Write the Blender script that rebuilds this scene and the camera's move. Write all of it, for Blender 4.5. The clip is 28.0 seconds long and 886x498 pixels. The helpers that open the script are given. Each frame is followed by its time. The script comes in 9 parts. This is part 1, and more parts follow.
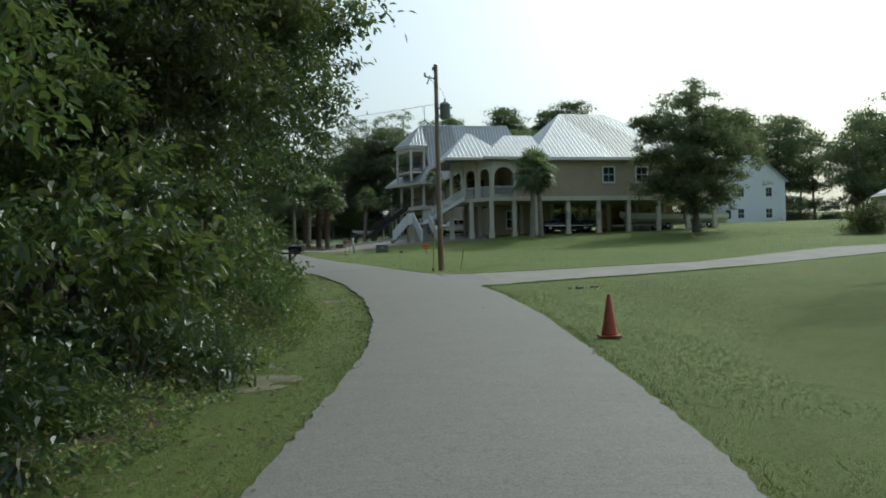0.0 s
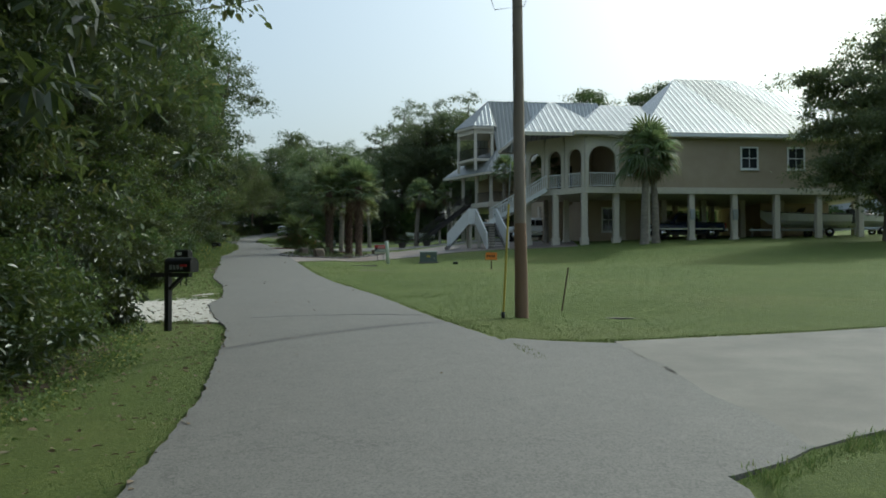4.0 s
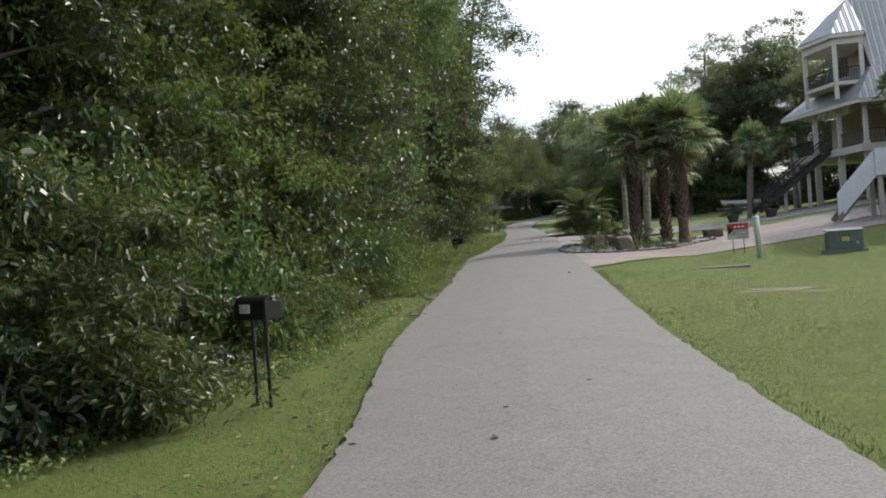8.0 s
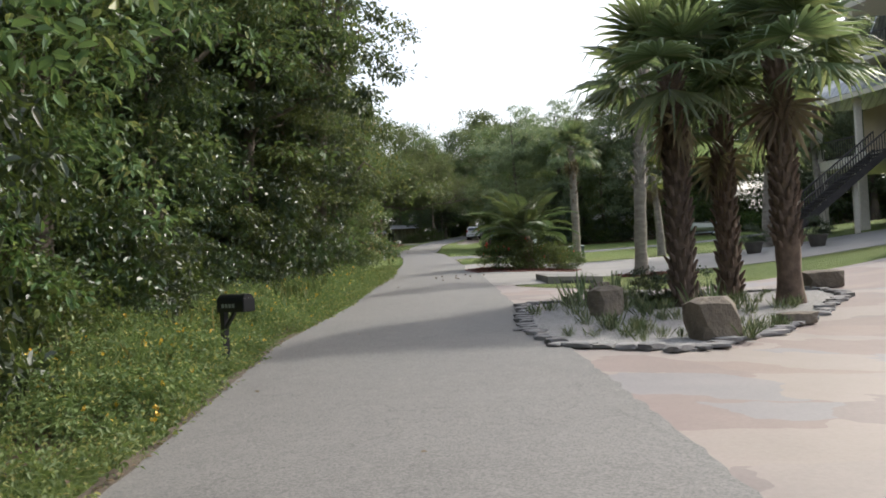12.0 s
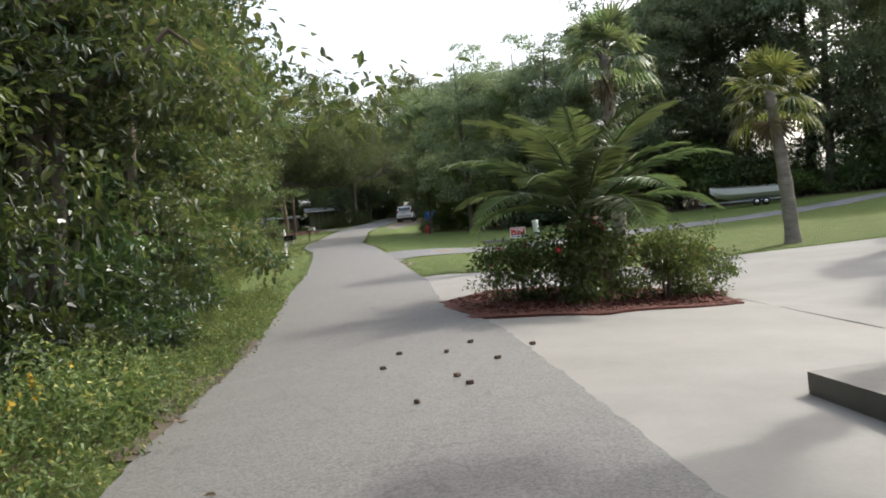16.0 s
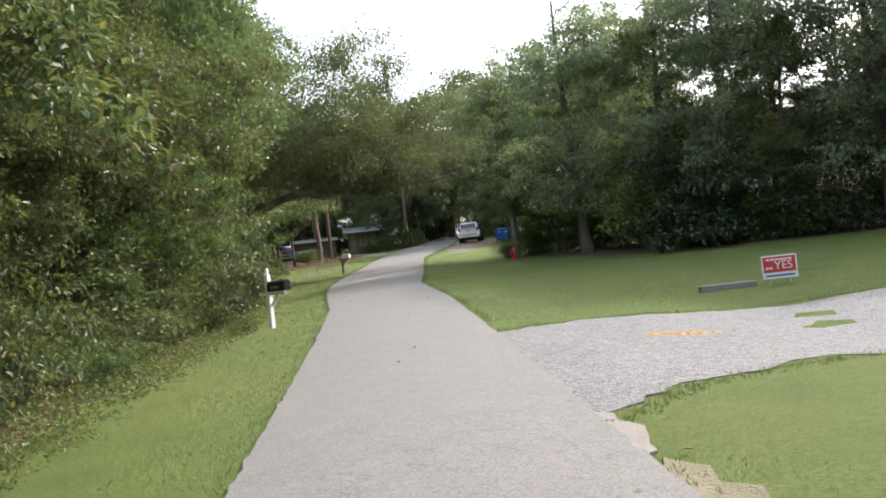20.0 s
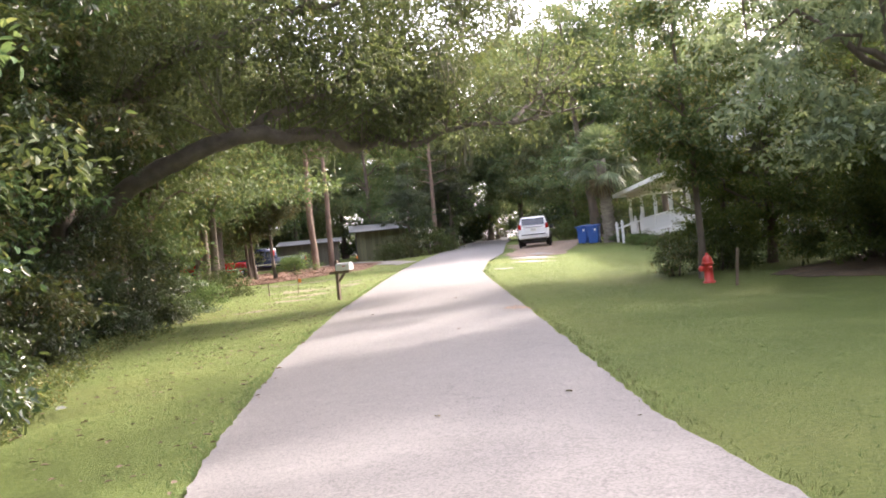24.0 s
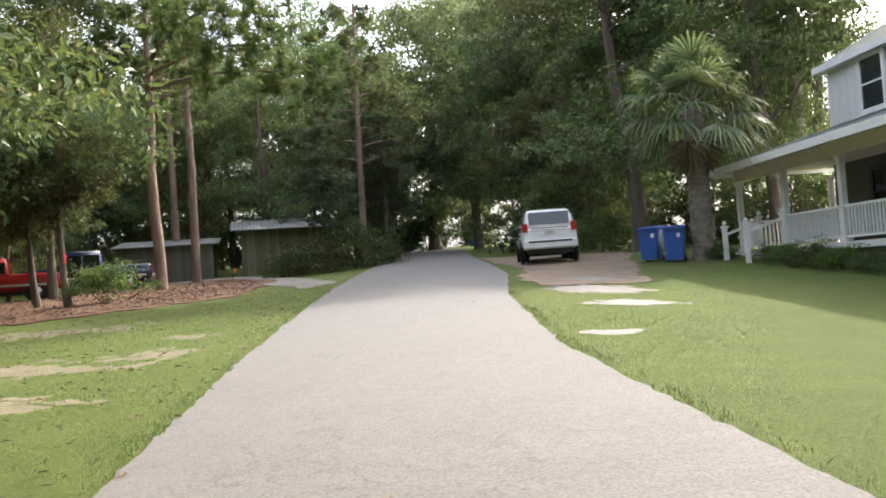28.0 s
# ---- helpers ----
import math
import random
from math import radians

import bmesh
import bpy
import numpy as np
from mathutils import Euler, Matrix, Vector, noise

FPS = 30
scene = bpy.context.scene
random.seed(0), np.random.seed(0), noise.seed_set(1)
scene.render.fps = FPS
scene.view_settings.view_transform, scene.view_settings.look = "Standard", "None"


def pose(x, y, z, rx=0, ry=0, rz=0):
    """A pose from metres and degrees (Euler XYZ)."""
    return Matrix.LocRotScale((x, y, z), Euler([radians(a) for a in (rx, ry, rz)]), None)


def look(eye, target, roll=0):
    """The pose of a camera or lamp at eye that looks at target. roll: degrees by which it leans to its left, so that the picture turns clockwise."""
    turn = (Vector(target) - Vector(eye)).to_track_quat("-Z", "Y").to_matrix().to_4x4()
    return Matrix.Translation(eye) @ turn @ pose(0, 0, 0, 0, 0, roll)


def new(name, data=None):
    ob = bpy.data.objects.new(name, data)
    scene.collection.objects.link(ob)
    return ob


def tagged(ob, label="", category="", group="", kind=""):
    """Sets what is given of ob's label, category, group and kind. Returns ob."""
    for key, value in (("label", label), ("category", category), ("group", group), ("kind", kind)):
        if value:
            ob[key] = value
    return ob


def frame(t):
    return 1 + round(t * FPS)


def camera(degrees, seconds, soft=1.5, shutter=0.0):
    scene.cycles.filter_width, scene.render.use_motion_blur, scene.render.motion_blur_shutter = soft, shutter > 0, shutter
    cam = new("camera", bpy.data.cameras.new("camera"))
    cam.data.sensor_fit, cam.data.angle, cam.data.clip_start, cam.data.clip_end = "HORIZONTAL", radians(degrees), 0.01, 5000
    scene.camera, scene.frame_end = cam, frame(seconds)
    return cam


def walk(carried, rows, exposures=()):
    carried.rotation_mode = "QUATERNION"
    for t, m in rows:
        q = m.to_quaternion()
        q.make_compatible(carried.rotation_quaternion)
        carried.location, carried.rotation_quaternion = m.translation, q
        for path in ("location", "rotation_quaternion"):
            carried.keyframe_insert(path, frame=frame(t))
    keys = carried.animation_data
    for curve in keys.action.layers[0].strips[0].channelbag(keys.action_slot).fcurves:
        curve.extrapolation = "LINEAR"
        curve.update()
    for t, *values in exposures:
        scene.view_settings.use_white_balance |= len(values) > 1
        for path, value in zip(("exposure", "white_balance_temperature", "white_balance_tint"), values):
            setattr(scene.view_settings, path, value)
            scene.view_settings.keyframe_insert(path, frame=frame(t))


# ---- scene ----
cam = camera(53.6, 28.0, 1.8)
ROWS = [
    (0.0, 1.834, 1.401, 2.340, 90.87, 1.13, 1.93),
    (0.5, 1.752, 4.328, 2.405, 88.98, 1.31, -0.93),
    (1.0, 1.682, 7.119, 2.473, 89.26, 0.90, -1.75),
    (1.5, 1.615, 9.897, 2.551, 88.93, 0.51, -1.56),
    (2.0, 1.538, 12.640, 2.639, 90.16, -0.33, 0.16),
    (2.5, 1.470, 15.383, 2.724, 89.28, 1.53, -0.35),
    (3.0, 1.293, 18.118, 2.795, 90.97, 0.43, 1.03),
    (3.5, 1.053, 20.836, 2.887, 91.11, -0.34, 2.33),
    (4.0, 0.789, 23.547, 2.989, 91.20, 0.10, 6.35),
    (4.5, 0.380, 26.249, 3.122, 90.56, -0.21, 12.06),
    (6.5, -2.665, 36.659, 3.606, 90.73, 2.57, 19.71),
    (7.0, -3.575, 39.271, 3.689, 91.06, 2.11, 23.10),
    (7.5, -4.494, 41.894, 3.776, 90.22, 3.71, 24.52),
    (8.0, -5.439, 44.507, 3.907, 90.45, 3.91, 24.69),
    (8.5, -6.374, 47.093, 4.031, 91.33, 4.43, 24.14),
    (9.0, -7.325, 49.726, 4.148, 89.75, 4.17, 24.42),
    (9.5, -8.238, 52.353, 4.228, 90.42, 3.83, 23.96),
    (10.0, -9.140, 54.993, 4.274, 90.41, 3.68, 23.01),
    (10.5, -9.993, 57.679, 4.352, 90.91, 4.38, 18.18),
    (11.0, -10.852, 60.348, 4.441, 91.11, 4.78, 16.40),
    (11.5, -11.820, 63.052, 4.566, 91.74, 3.09, 18.62),
    (13.5, -15.461, 72.864, 5.153, 90.15, 3.47, 15.99),
    (14.0, -16.298, 75.453, 5.264, 90.42, 5.16, 14.58),
    (14.5, -17.102, 77.902, 5.349, 90.70, 6.07, 13.74),
    (15.0, -17.921, 80.353, 5.444, 90.59, 5.10, 13.39),
    (15.5, -18.769, 82.833, 5.526, 89.95, 5.25, 12.50),
    (16.0, -19.624, 85.205, 5.659, 89.86, 5.19, 13.40),
    (16.5, -20.545, 87.258, 5.775, 89.90, 6.00, 13.04),
    (17.0, -21.447, 89.366, 5.922, 89.34, 6.28, 12.70),
    (17.5, -22.277, 91.862, 6.046, 89.58, 6.21, 13.72),
    (18.0, -23.118, 94.503, 6.182, 90.78, 6.30, 14.59),
    (18.5, -23.925, 97.263, 6.297, 90.08, 6.31, 15.37),
    (19.0, -24.893, 100.266, 6.424, 90.42, 6.05, 16.49),
    (19.5, -25.965, 103.349, 6.575, 90.49, 7.10, 16.52),
    (20.0, -27.114, 106.404, 6.698, 91.39, 6.37, 16.55),
    (20.5, -28.263, 109.464, 6.771, 89.73, 5.78, 15.34),
    (21.0, -29.395, 112.468, 6.826, 90.68, 4.05, 16.56),
    (21.5, -30.521, 115.440, 6.925, 89.45, 5.43, 16.43),
    (23.5, -35.400, 127.243, 7.389, 90.81, 5.02, 17.65),
    (24.0, -36.532, 130.125, 7.538, 91.88, 5.59, 17.36),
    (24.5, -37.669, 133.025, 7.732, 91.47, 5.09, 15.94),
    (25.0, -38.755, 135.858, 7.897, 90.76, 3.86, 14.67),
    (25.5, -39.729, 138.594, 8.060, 90.95, 3.68, 14.69),
    (26.0, -40.644, 141.297, 8.210, 90.93, 4.17, 14.30),
    (26.5, -41.572, 144.039, 8.299, 90.94, 4.00, 13.17),
    (27.0, -42.519, 146.844, 8.366, 90.54, 4.19, 12.33),
    (27.5, -43.484, 149.624, 8.418, 91.00, 3.30, 12.60),
    (28.0, -44.408, 152.374, 8.483, 92.12, 3.92, 11.63),
]
EXPOSURES = [(0.0, -0.55, 5480, -5), (4.5, -0.55, 5480, -5), (6.5, -0.5, 5600, -2), (8.0, 0.25, 5850, 9), (11.0, 0.5, 5900, 10), (15.0, 0.6, 5900, 9), (18.0, 0.85, 5950, 10), (21.0, 1.4, 6000, 14), (24.0, 2.25, 6250, 24), (25.0, 2.3, 6200, 21), (26.0, 2.2, 6150, 17), (28.0, 1.6, 6150, 13)]
walk(cam, [(t, pose(x, y, z, rx, ry, rz)) for t, x, y, z, rx, ry, rz in ROWS], EXPOSURES)

# ---------------------------------------------------------------- light and sky
SUN_TO = Vector((0.62, 0.78, 0.80)).normalized()
sun = new("sun", bpy.data.lights.new("sun", "SUN"))
sun.data.energy, sun.data.angle, sun.data.color = 2.6, radians(1.4), (1.0, 0.92, 0.78)
sun.matrix_world = look((0, 0, 60), Vector((0, 0, 60)) - SUN_TO)
world = bpy.data.worlds.new("sky")
scene.world = world
world.use_nodes = True
sky = world.node_tree.nodes.new("ShaderNodeTexSky")
sky.sky_type, sky.sun_disc = "NISHITA", False
sky.sun_elevation = math.asin(SUN_TO.z)
sky.sun_rotation = math.atan2(SUN_TO.x, SUN_TO.y)
sky.air_density, sky.dust_density, sky.ozone_density, sky.altitude = 1.0, 7.0, 0.5, 0.0
bg = world.node_tree.nodes["Background"]
bg.inputs["Strength"].default_value = 0.15
haze = world.node_tree.nodes.new("ShaderNodeMix")  # thin white cloud over the whole sky
haze.data_type, haze.blend_type, haze.inputs["Factor"].default_value, haze.inputs["B"].default_value = "RGBA", "ADD", 1.0, (2.7, 2.65, 2.6, 1.0)
world.node_tree.links.new(sky.outputs[0], haze.inputs["A"])
world.node_tree.links.new(haze.outputs["Result"], bg.inputs["Color"])

# ---------------------------------------------------------------- materials
def nodes_of(name):
    m = bpy.data.materials.new(name)
    m.use_nodes = True
    nt = m.node_tree
    return m, nt, nt.nodes["Principled BSDF"], nt.nodes["Material Output"]


def ramp(nt, fac, stops):
    r = nt.nodes.new("ShaderNodeValToRGB")
    e = r.color_ramp.elements
    while len(e) < len(stops):
        e.new(0.5)
    for el, (p, c) in zip(e, stops):
        el.position, el.color = p, (*c, 1)
    nt.links.new(fac, r.inputs[0])
    return r.outputs[0]


def noise_of(nt, scale, detail=4.0, rough=0.55, coord="Object", stretch=None):
    tc = nt.nodes.new("ShaderNodeTexCoord")
    n = nt.nodes.new("ShaderNodeTexNoise")
    n.inputs["Scale"].default_value, n.inputs["Detail"].default_value, n.inputs["Roughness"].default_value = scale, detail, rough
    if stretch:
        mp = nt.nodes.new("ShaderNodeMapping")
        mp.inputs["Scale"].default_value = stretch
        nt.links.new(tc.outputs[coord], mp.inputs[0])
        nt.links.new(mp.outputs[0], n.inputs["Vector"])
    else:
        nt.links.new(tc.outputs[coord], n.inputs["Vector"])
    return n.outputs["Fac"]


def mixc(nt, fac, a, b, mode="MIX"):
    m = nt.nodes.new("ShaderNodeMix")
    m.data_type, m.blend_type = "RGBA", mode
    for sock, v in ((m.inputs["Factor"], fac), (m.inputs["A"], a), (m.inputs["B"], b)):
        if isinstance(v, (int, float)):
            sock.default_value = v
        elif isinstance(v, tuple):
            sock.default_value = (*v, 1)
        else:
            nt.links.new(v, sock)
    return m.outputs["Result"]


def bumped(nt, bsdf, height, strength, dist):
    b = nt.nodes.new("ShaderNodeBump")
    b.inputs["Strength"].default_value, b.inputs["Distance"].default_value = strength, dist
    nt.links.new(height, b.inputs["Height"])
    nt.links.new(b.outputs[0], bsdf.inputs["Normal"])


def surf(name, c1, c2, scale=3.0, fine=40.0, rough=0.8, metal=0.0, bump=0.3, dist=0.01, stretch=None, spread=0.22, vary=0.0, coat=0.0):
    """A surface with two scales of colour change, fine relief, and a change from piece to piece."""
    m, nt, b, out = nodes_of(name)
    big = noise_of(nt, scale, 5, 0.6, stretch=stretch)
    small = noise_of(nt, fine, 3, 0.6, stretch=stretch)
    col = ramp(nt, big, [(0.5 - spread, c1), (0.5 + spread, c2)])
    dark = tuple(v * 0.72 for v in c1)
    f = nt.nodes.new("ShaderNodeMath")
    f.operation, f.inputs[1].default_value = "MULTIPLY", 0.45
    nt.links.new(small, f.inputs[0])
    col = mixc(nt, f.outputs[0], col, dark)
    if vary:
        oi = nt.nodes.new("ShaderNodeObjectInfo")
        hsv = nt.nodes.new("ShaderNodeHueSaturation")
        mr = nt.nodes.new("ShaderNodeMapRange")
        mr.inputs["To Min"].default_value, mr.inputs["To Max"].default_value = 1 - vary, 1 + vary
        nt.links.new(oi.outputs["Random"], mr.inputs[0])
        nt.links.new(mr.outputs[0], hsv.inputs["Value"])
        nt.links.new(col, hsv.inputs["Color"])
        col = hsv.outputs[0]
    nt.links.new(col, b.inputs["Base Color"])
    b.inputs["Roughness"].default_value, b.inputs["Metallic"].default_value = rough, metal
    b.inputs["Coat Weight"].default_value = coat
    if bump:
        bumped(nt, b, small, bump, dist)
    return m


def leaf(name, dark, light, warm, trans=0.35, rough=0.45, warm_share=0.12, gloss=0.3):
    """Leaves: each one its own shade, some yellowed, light shining through."""
    m, nt, b, out = nodes_of(name)
    geo = nt.nodes.new("ShaderNodeNewGeometry")
    oi = nt.nodes.new("ShaderNodeObjectInfo")
    col = ramp(nt, geo.outputs["Random Per Island"], [(0.0, dark), (1.0 - warm_share - 0.05, light), (1.0, warm)])
    big = noise_of(nt, 0.55, 2, 0.5)
    col = mixc(nt, big, mixc(nt, 0.5, col, dark), col)
    hsv = nt.nodes.new("ShaderNodeHueSaturation")
    for src, sock, lo, hi in (("h", "Hue", 0.47, 0.525), ("v", "Value", 0.62, 1.35)):
        mr = nt.nodes.new("ShaderNodeMapRange")
        mr.inputs["To Min"].default_value, mr.inputs["To Max"].default_value = lo, hi
        nt.links.new(oi.outputs["Random"], mr.inputs[0])
        nt.links.new(mr.outputs[0], hsv.inputs[sock])
    hsv.inputs["Saturation"].default_value = 0.88
    nt.links.new(col, hsv.inputs["Color"])
    nt.links.new(hsv.outputs[0], b.inputs["Base Color"])
    b.inputs["Roughness"].default_value = max(rough, 0.38)
    b.inputs["Specular IOR Level"].default_value = gloss
    tr = nt.nodes.new("ShaderNodeBsdfTranslucent")
    tcol = mixc(nt, 0.40, hsv.outputs[0], (0.18, 0.23, 0.04))
    nt.links.new(tcol, tr.inputs["Color"])
    mx = nt.nodes.new("ShaderNodeMixShader")
    mx.inputs[0].default_value = trans
    nt.links.new(b.outputs[0], mx.inputs[1])
    nt.links.new(tr.outputs[0], mx.inputs[2])
    nt.links.new(mx.outputs[0], out.inputs["Surface"])
    return m


def plain(name, c, rough=0.5, metal=0.0, coat=0.0, var=0.12):
    """Paint, plastic or metal that is nearly even, with slight dirt."""
    m, nt, b, out = nodes_of(name)
    n = noise_of(nt, 6.0, 5, 0.65)
    nt.links.new(ramp(nt, n, [(0.3, tuple(v * (1 - var) for v in c)), (0.7, tuple(min(1, v * (1 + var * 0.4)) for v in c))]), b.inputs["Base Color"])
    b.inputs["Roughness"].default_value, b.inputs["Metallic"].default_value, b.inputs["Coat Weight"].default_value = rough, metal, coat
    return m


def glass(name, tint=(0.02, 0.025, 0.03)):
    m, nt, b, out = nodes_of(name)
    b.inputs["Base Color"].default_value = (*tint, 1)
    b.inputs["Roughness"].default_value, b.inputs["IOR"].default_value, b.inputs["Coat Weight"].default_value = 0.06, 1.5, 0.6
    return m


def asphalt():
    m, nt, b, out = nodes_of("worn_asphalt")
    big = noise_of(nt, 0.35, 5, 0.6)
    mid = noise_of(nt, 2.2, 5, 0.65)
    fine = noise_of(nt, 45.0, 4, 0.75)
    speck = noise_of(nt, 11.0, 4, 0.75)
    col = ramp(nt, big, [(0.3, (0.104, 0.100, 0.092)), (0.7, (0.151, 0.146, 0.133))])
    col = mixc(nt, 0.45, col, ramp(nt, mid, [(0.35, (0.093, 0.089, 0.082)), (0.65, (0.167, 0.160, 0.146))]))
    col = mixc(nt, 0.35, col, ramp(nt, speck, [(0.35, (0.075, 0.073, 0.068)), (0.66, (0.197, 0.189, 0.173))]))
    col = mixc(nt, 0.40, col, ramp(nt, fine, [(0.38, (0.044, 0.043, 0.040)), (0.60, (0.245, 0.236, 0.215))]))
    # hair cracks
    tc = nt.nodes.new("ShaderNodeTexCoord")
    vo = nt.nodes.new("ShaderNodeTexVoronoi")
    vo.feature, vo.inputs["Scale"].default_value = "DISTANCE_TO_EDGE", 0.22
    ds = nt.nodes.new("ShaderNodeTexNoise")
    ds.inputs["Scale"].default_value = 0.9
    ds.inputs["Detail"].default_value = 6
    nt.links.new(tc.outputs["Object"], ds.inputs["Vector"])
    ad = nt.nodes.new("ShaderNodeVectorMath")
    ad.operation = "ADD"
    sc = nt.nodes.new("ShaderNodeVectorMath")
    sc.operation, sc.inputs["Scale"].default_value = "SCALE", 2.5
    nt.links.new(ds.outputs["Color"], sc.inputs[0])
    nt.links.new(tc.outputs["Object"], ad.inputs[0])
    nt.links.new(sc.outputs[0], ad.inputs[1])
    nt.links.new(ad.outputs[0], vo.inputs["Vector"])
    crack = ramp(nt, vo.outputs["Distance"], [(0.0, (0.5, 0.5, 0.5)), (0.004, (1, 1, 1))])
    col = mixc(nt, 0.5, col, crack, "MULTIPLY")
    nt.links.new(col, b.inputs["Base Color"])
    b.inputs["Roughness"].default_value = 0.85
    bumped(nt, b, fine, 0.5, 0.006)
    return m


def turf():
    m, nt, b, out = nodes_of("mown_grass")
    patch_n = noise_of(nt, 0.16, 6, 0.6)
    mid = noise_of(nt, 1.6, 5, 0.65)
    fine = noise_of(nt, 30.0, 4, 0.7)
    blades = noise_of(nt, 120.0, 2, 0.7)
    col = ramp(nt, patch_n, [(0.28, (0.074, 0.118, 0.028)), (0.5, (0.126, 0.172, 0.040)), (0.66, (0.190, 0.192, 0.062)), (0.80, (0.279, 0.212, 0.088))])
    col = mixc(nt, 0.45, col, ramp(nt, mid, [(0.3, (0.074, 0.110, 0.029)), (0.62, (0.156, 0.212, 0.046)), (0.82, (0.286, 0.218, 0.083))]))
    col = mixc(nt, 0.5, col, ramp(nt, fine, [(0.3, (0.050, 0.074, 0.020)), (0.7, (0.208, 0.252, 0.066))]))
    nt.links.new(col, b.inputs["Base Color"])
    b.inputs["Roughness"].default_value = 0.9
    b.inputs["Specular IOR Level"].default_value = 0.2
    mx = nt.nodes.new("ShaderNodeMath")
    mx.operation = "ADD"
    nt.links.new(fine, mx.inputs[0])
    nt.links.new(blades, mx.inputs[1])
    bumped(nt, b, mx.outputs[0], 0.9, 0.035)
    return m


def stained_concrete():
    """A drive stained in broad shapes of rose, tan, buff and slate blue."""
    m, nt, b, out = nodes_of("stained_concrete")
    tc = nt.nodes.new("ShaderNodeTexCoord")
    mp = nt.nodes.new("ShaderNodeMapping")
    mp.inputs["Scale"].default_value = (0.75, 1.15, 0.0)
    mp.inputs["Rotation"].default_value = (0, 0, 0.5)
    nt.links.new(tc.outputs["Object"], mp.inputs[0])
    ds = nt.nodes.new("ShaderNodeTexNoise")
    ds.inputs["Scale"].default_value, ds.inputs["Detail"].default_value = 0.6, 4
    nt.links.new(mp.outputs[0], ds.inputs["Vector"])
    sc = nt.nodes.new("ShaderNodeVectorMath")
    sc.operation, sc.inputs["Scale"].default_value = "SCALE", 2.6
    nt.links.new(ds.outputs["Color"], sc.inputs[0])
    ad = nt.nodes.new("ShaderNodeVectorMath")
    ad.operation = "ADD"
    nt.links.new(mp.outputs[0], ad.inputs[0])
    nt.links.new(sc.outputs[0], ad.inputs[1])
    vo = nt.nodes.new("ShaderNodeTexVoronoi")
    vo.inputs["Scale"].default_value = 0.85
    nt.links.new(ad.outputs[0], vo.inputs["Vector"])
    sx = nt.nodes.new("ShaderNodeSeparateColor")
    nt.links.new(vo.outputs["Color"], sx.inputs[0])
    r = nt.nodes.new("ShaderNodeValToRGB")
    r.color_ramp.interpolation = "CONSTANT"
    e = r.color_ramp.elements
    tones = [(0, (0.172, 0.123, 0.099)), (0.30, (0.240, 0.205, 0.165)), (0.44, (0.150, 0.121, 0.105)), (0.60, (0.165, 0.168, 0.170)), (0.74, (0.200, 0.146, 0.112)), (0.88, (0.228, 0.198, 0.166))]
    while len(e) < len(tones):
        e.new(0.5)
    for el, (p, c) in zip(e, tones):
        el.position, el.color = p, (*c, 1)
    nt.links.new(sx.outputs[0], r.inputs[0])
    fine = noise_of(nt, 25, 4, 0.7)
    mid = noise_of(nt, 1.3, 5, 0.6)
    col = mixc(nt, 0.35, r.outputs[0], ramp(nt, mid, [(0.3, (0.132, 0.108, 0.095)), (0.7, (0.220, 0.182, 0.157))]))
    col = mixc(nt, 0.15, col, ramp(nt, fine, [(0.3, (0.092, 0.075, 0.071)), (0.7, (0.276, 0.236, 0.234))]))
    nt.links.new(col, b.inputs["Base Color"])
    b.inputs["Roughness"].default_value = 0.7
    bumped(nt, b, fine, 0.2, 0.004)
    return m


def gravel(name, c1, c2):
    m, nt, b, out = nodes_of(name)
    tc = nt.nodes.new("ShaderNodeTexCoord")
    vo = nt.nodes.new("ShaderNodeTexVoronoi")
    vo.inputs["Scale"].default_value = 30
    nt.links.new(tc.outputs["Object"], vo.inputs["Vector"])
    sx = nt.nodes.new("ShaderNodeSeparateColor")
    nt.links.new(vo.outputs["Color"], sx.inputs[0])
    col = ramp(nt, sx.outputs[0], [(0.0, c1), (1.0, c2)])
    big = noise_of(nt, 0.8, 5, 0.6)
    col = mixc(nt, big, col, mixc(nt, 0.35, col, tuple(v * 0.6 for v in c1)))
    gap = ramp(nt, vo.outputs["Distance"], [(0.35, (1, 1, 1)), (0.8, (0.78, 0.76, 0.73))])
    nt.links.new(mixc(nt, 0.8, col, gap, "MULTIPLY"), b.inputs["Base Color"])
    b.inputs["Roughness"].default_value = 0.9
    inv = nt.nodes.new("ShaderNodeMath")
    inv.operation, inv.inputs[0].default_value = "SUBTRACT", 1.0
    nt.links.new(vo.outputs["Distance"], inv.inputs[1])
    bumped(nt, b, inv.outputs[0], 0.6, 0.025)
    return m


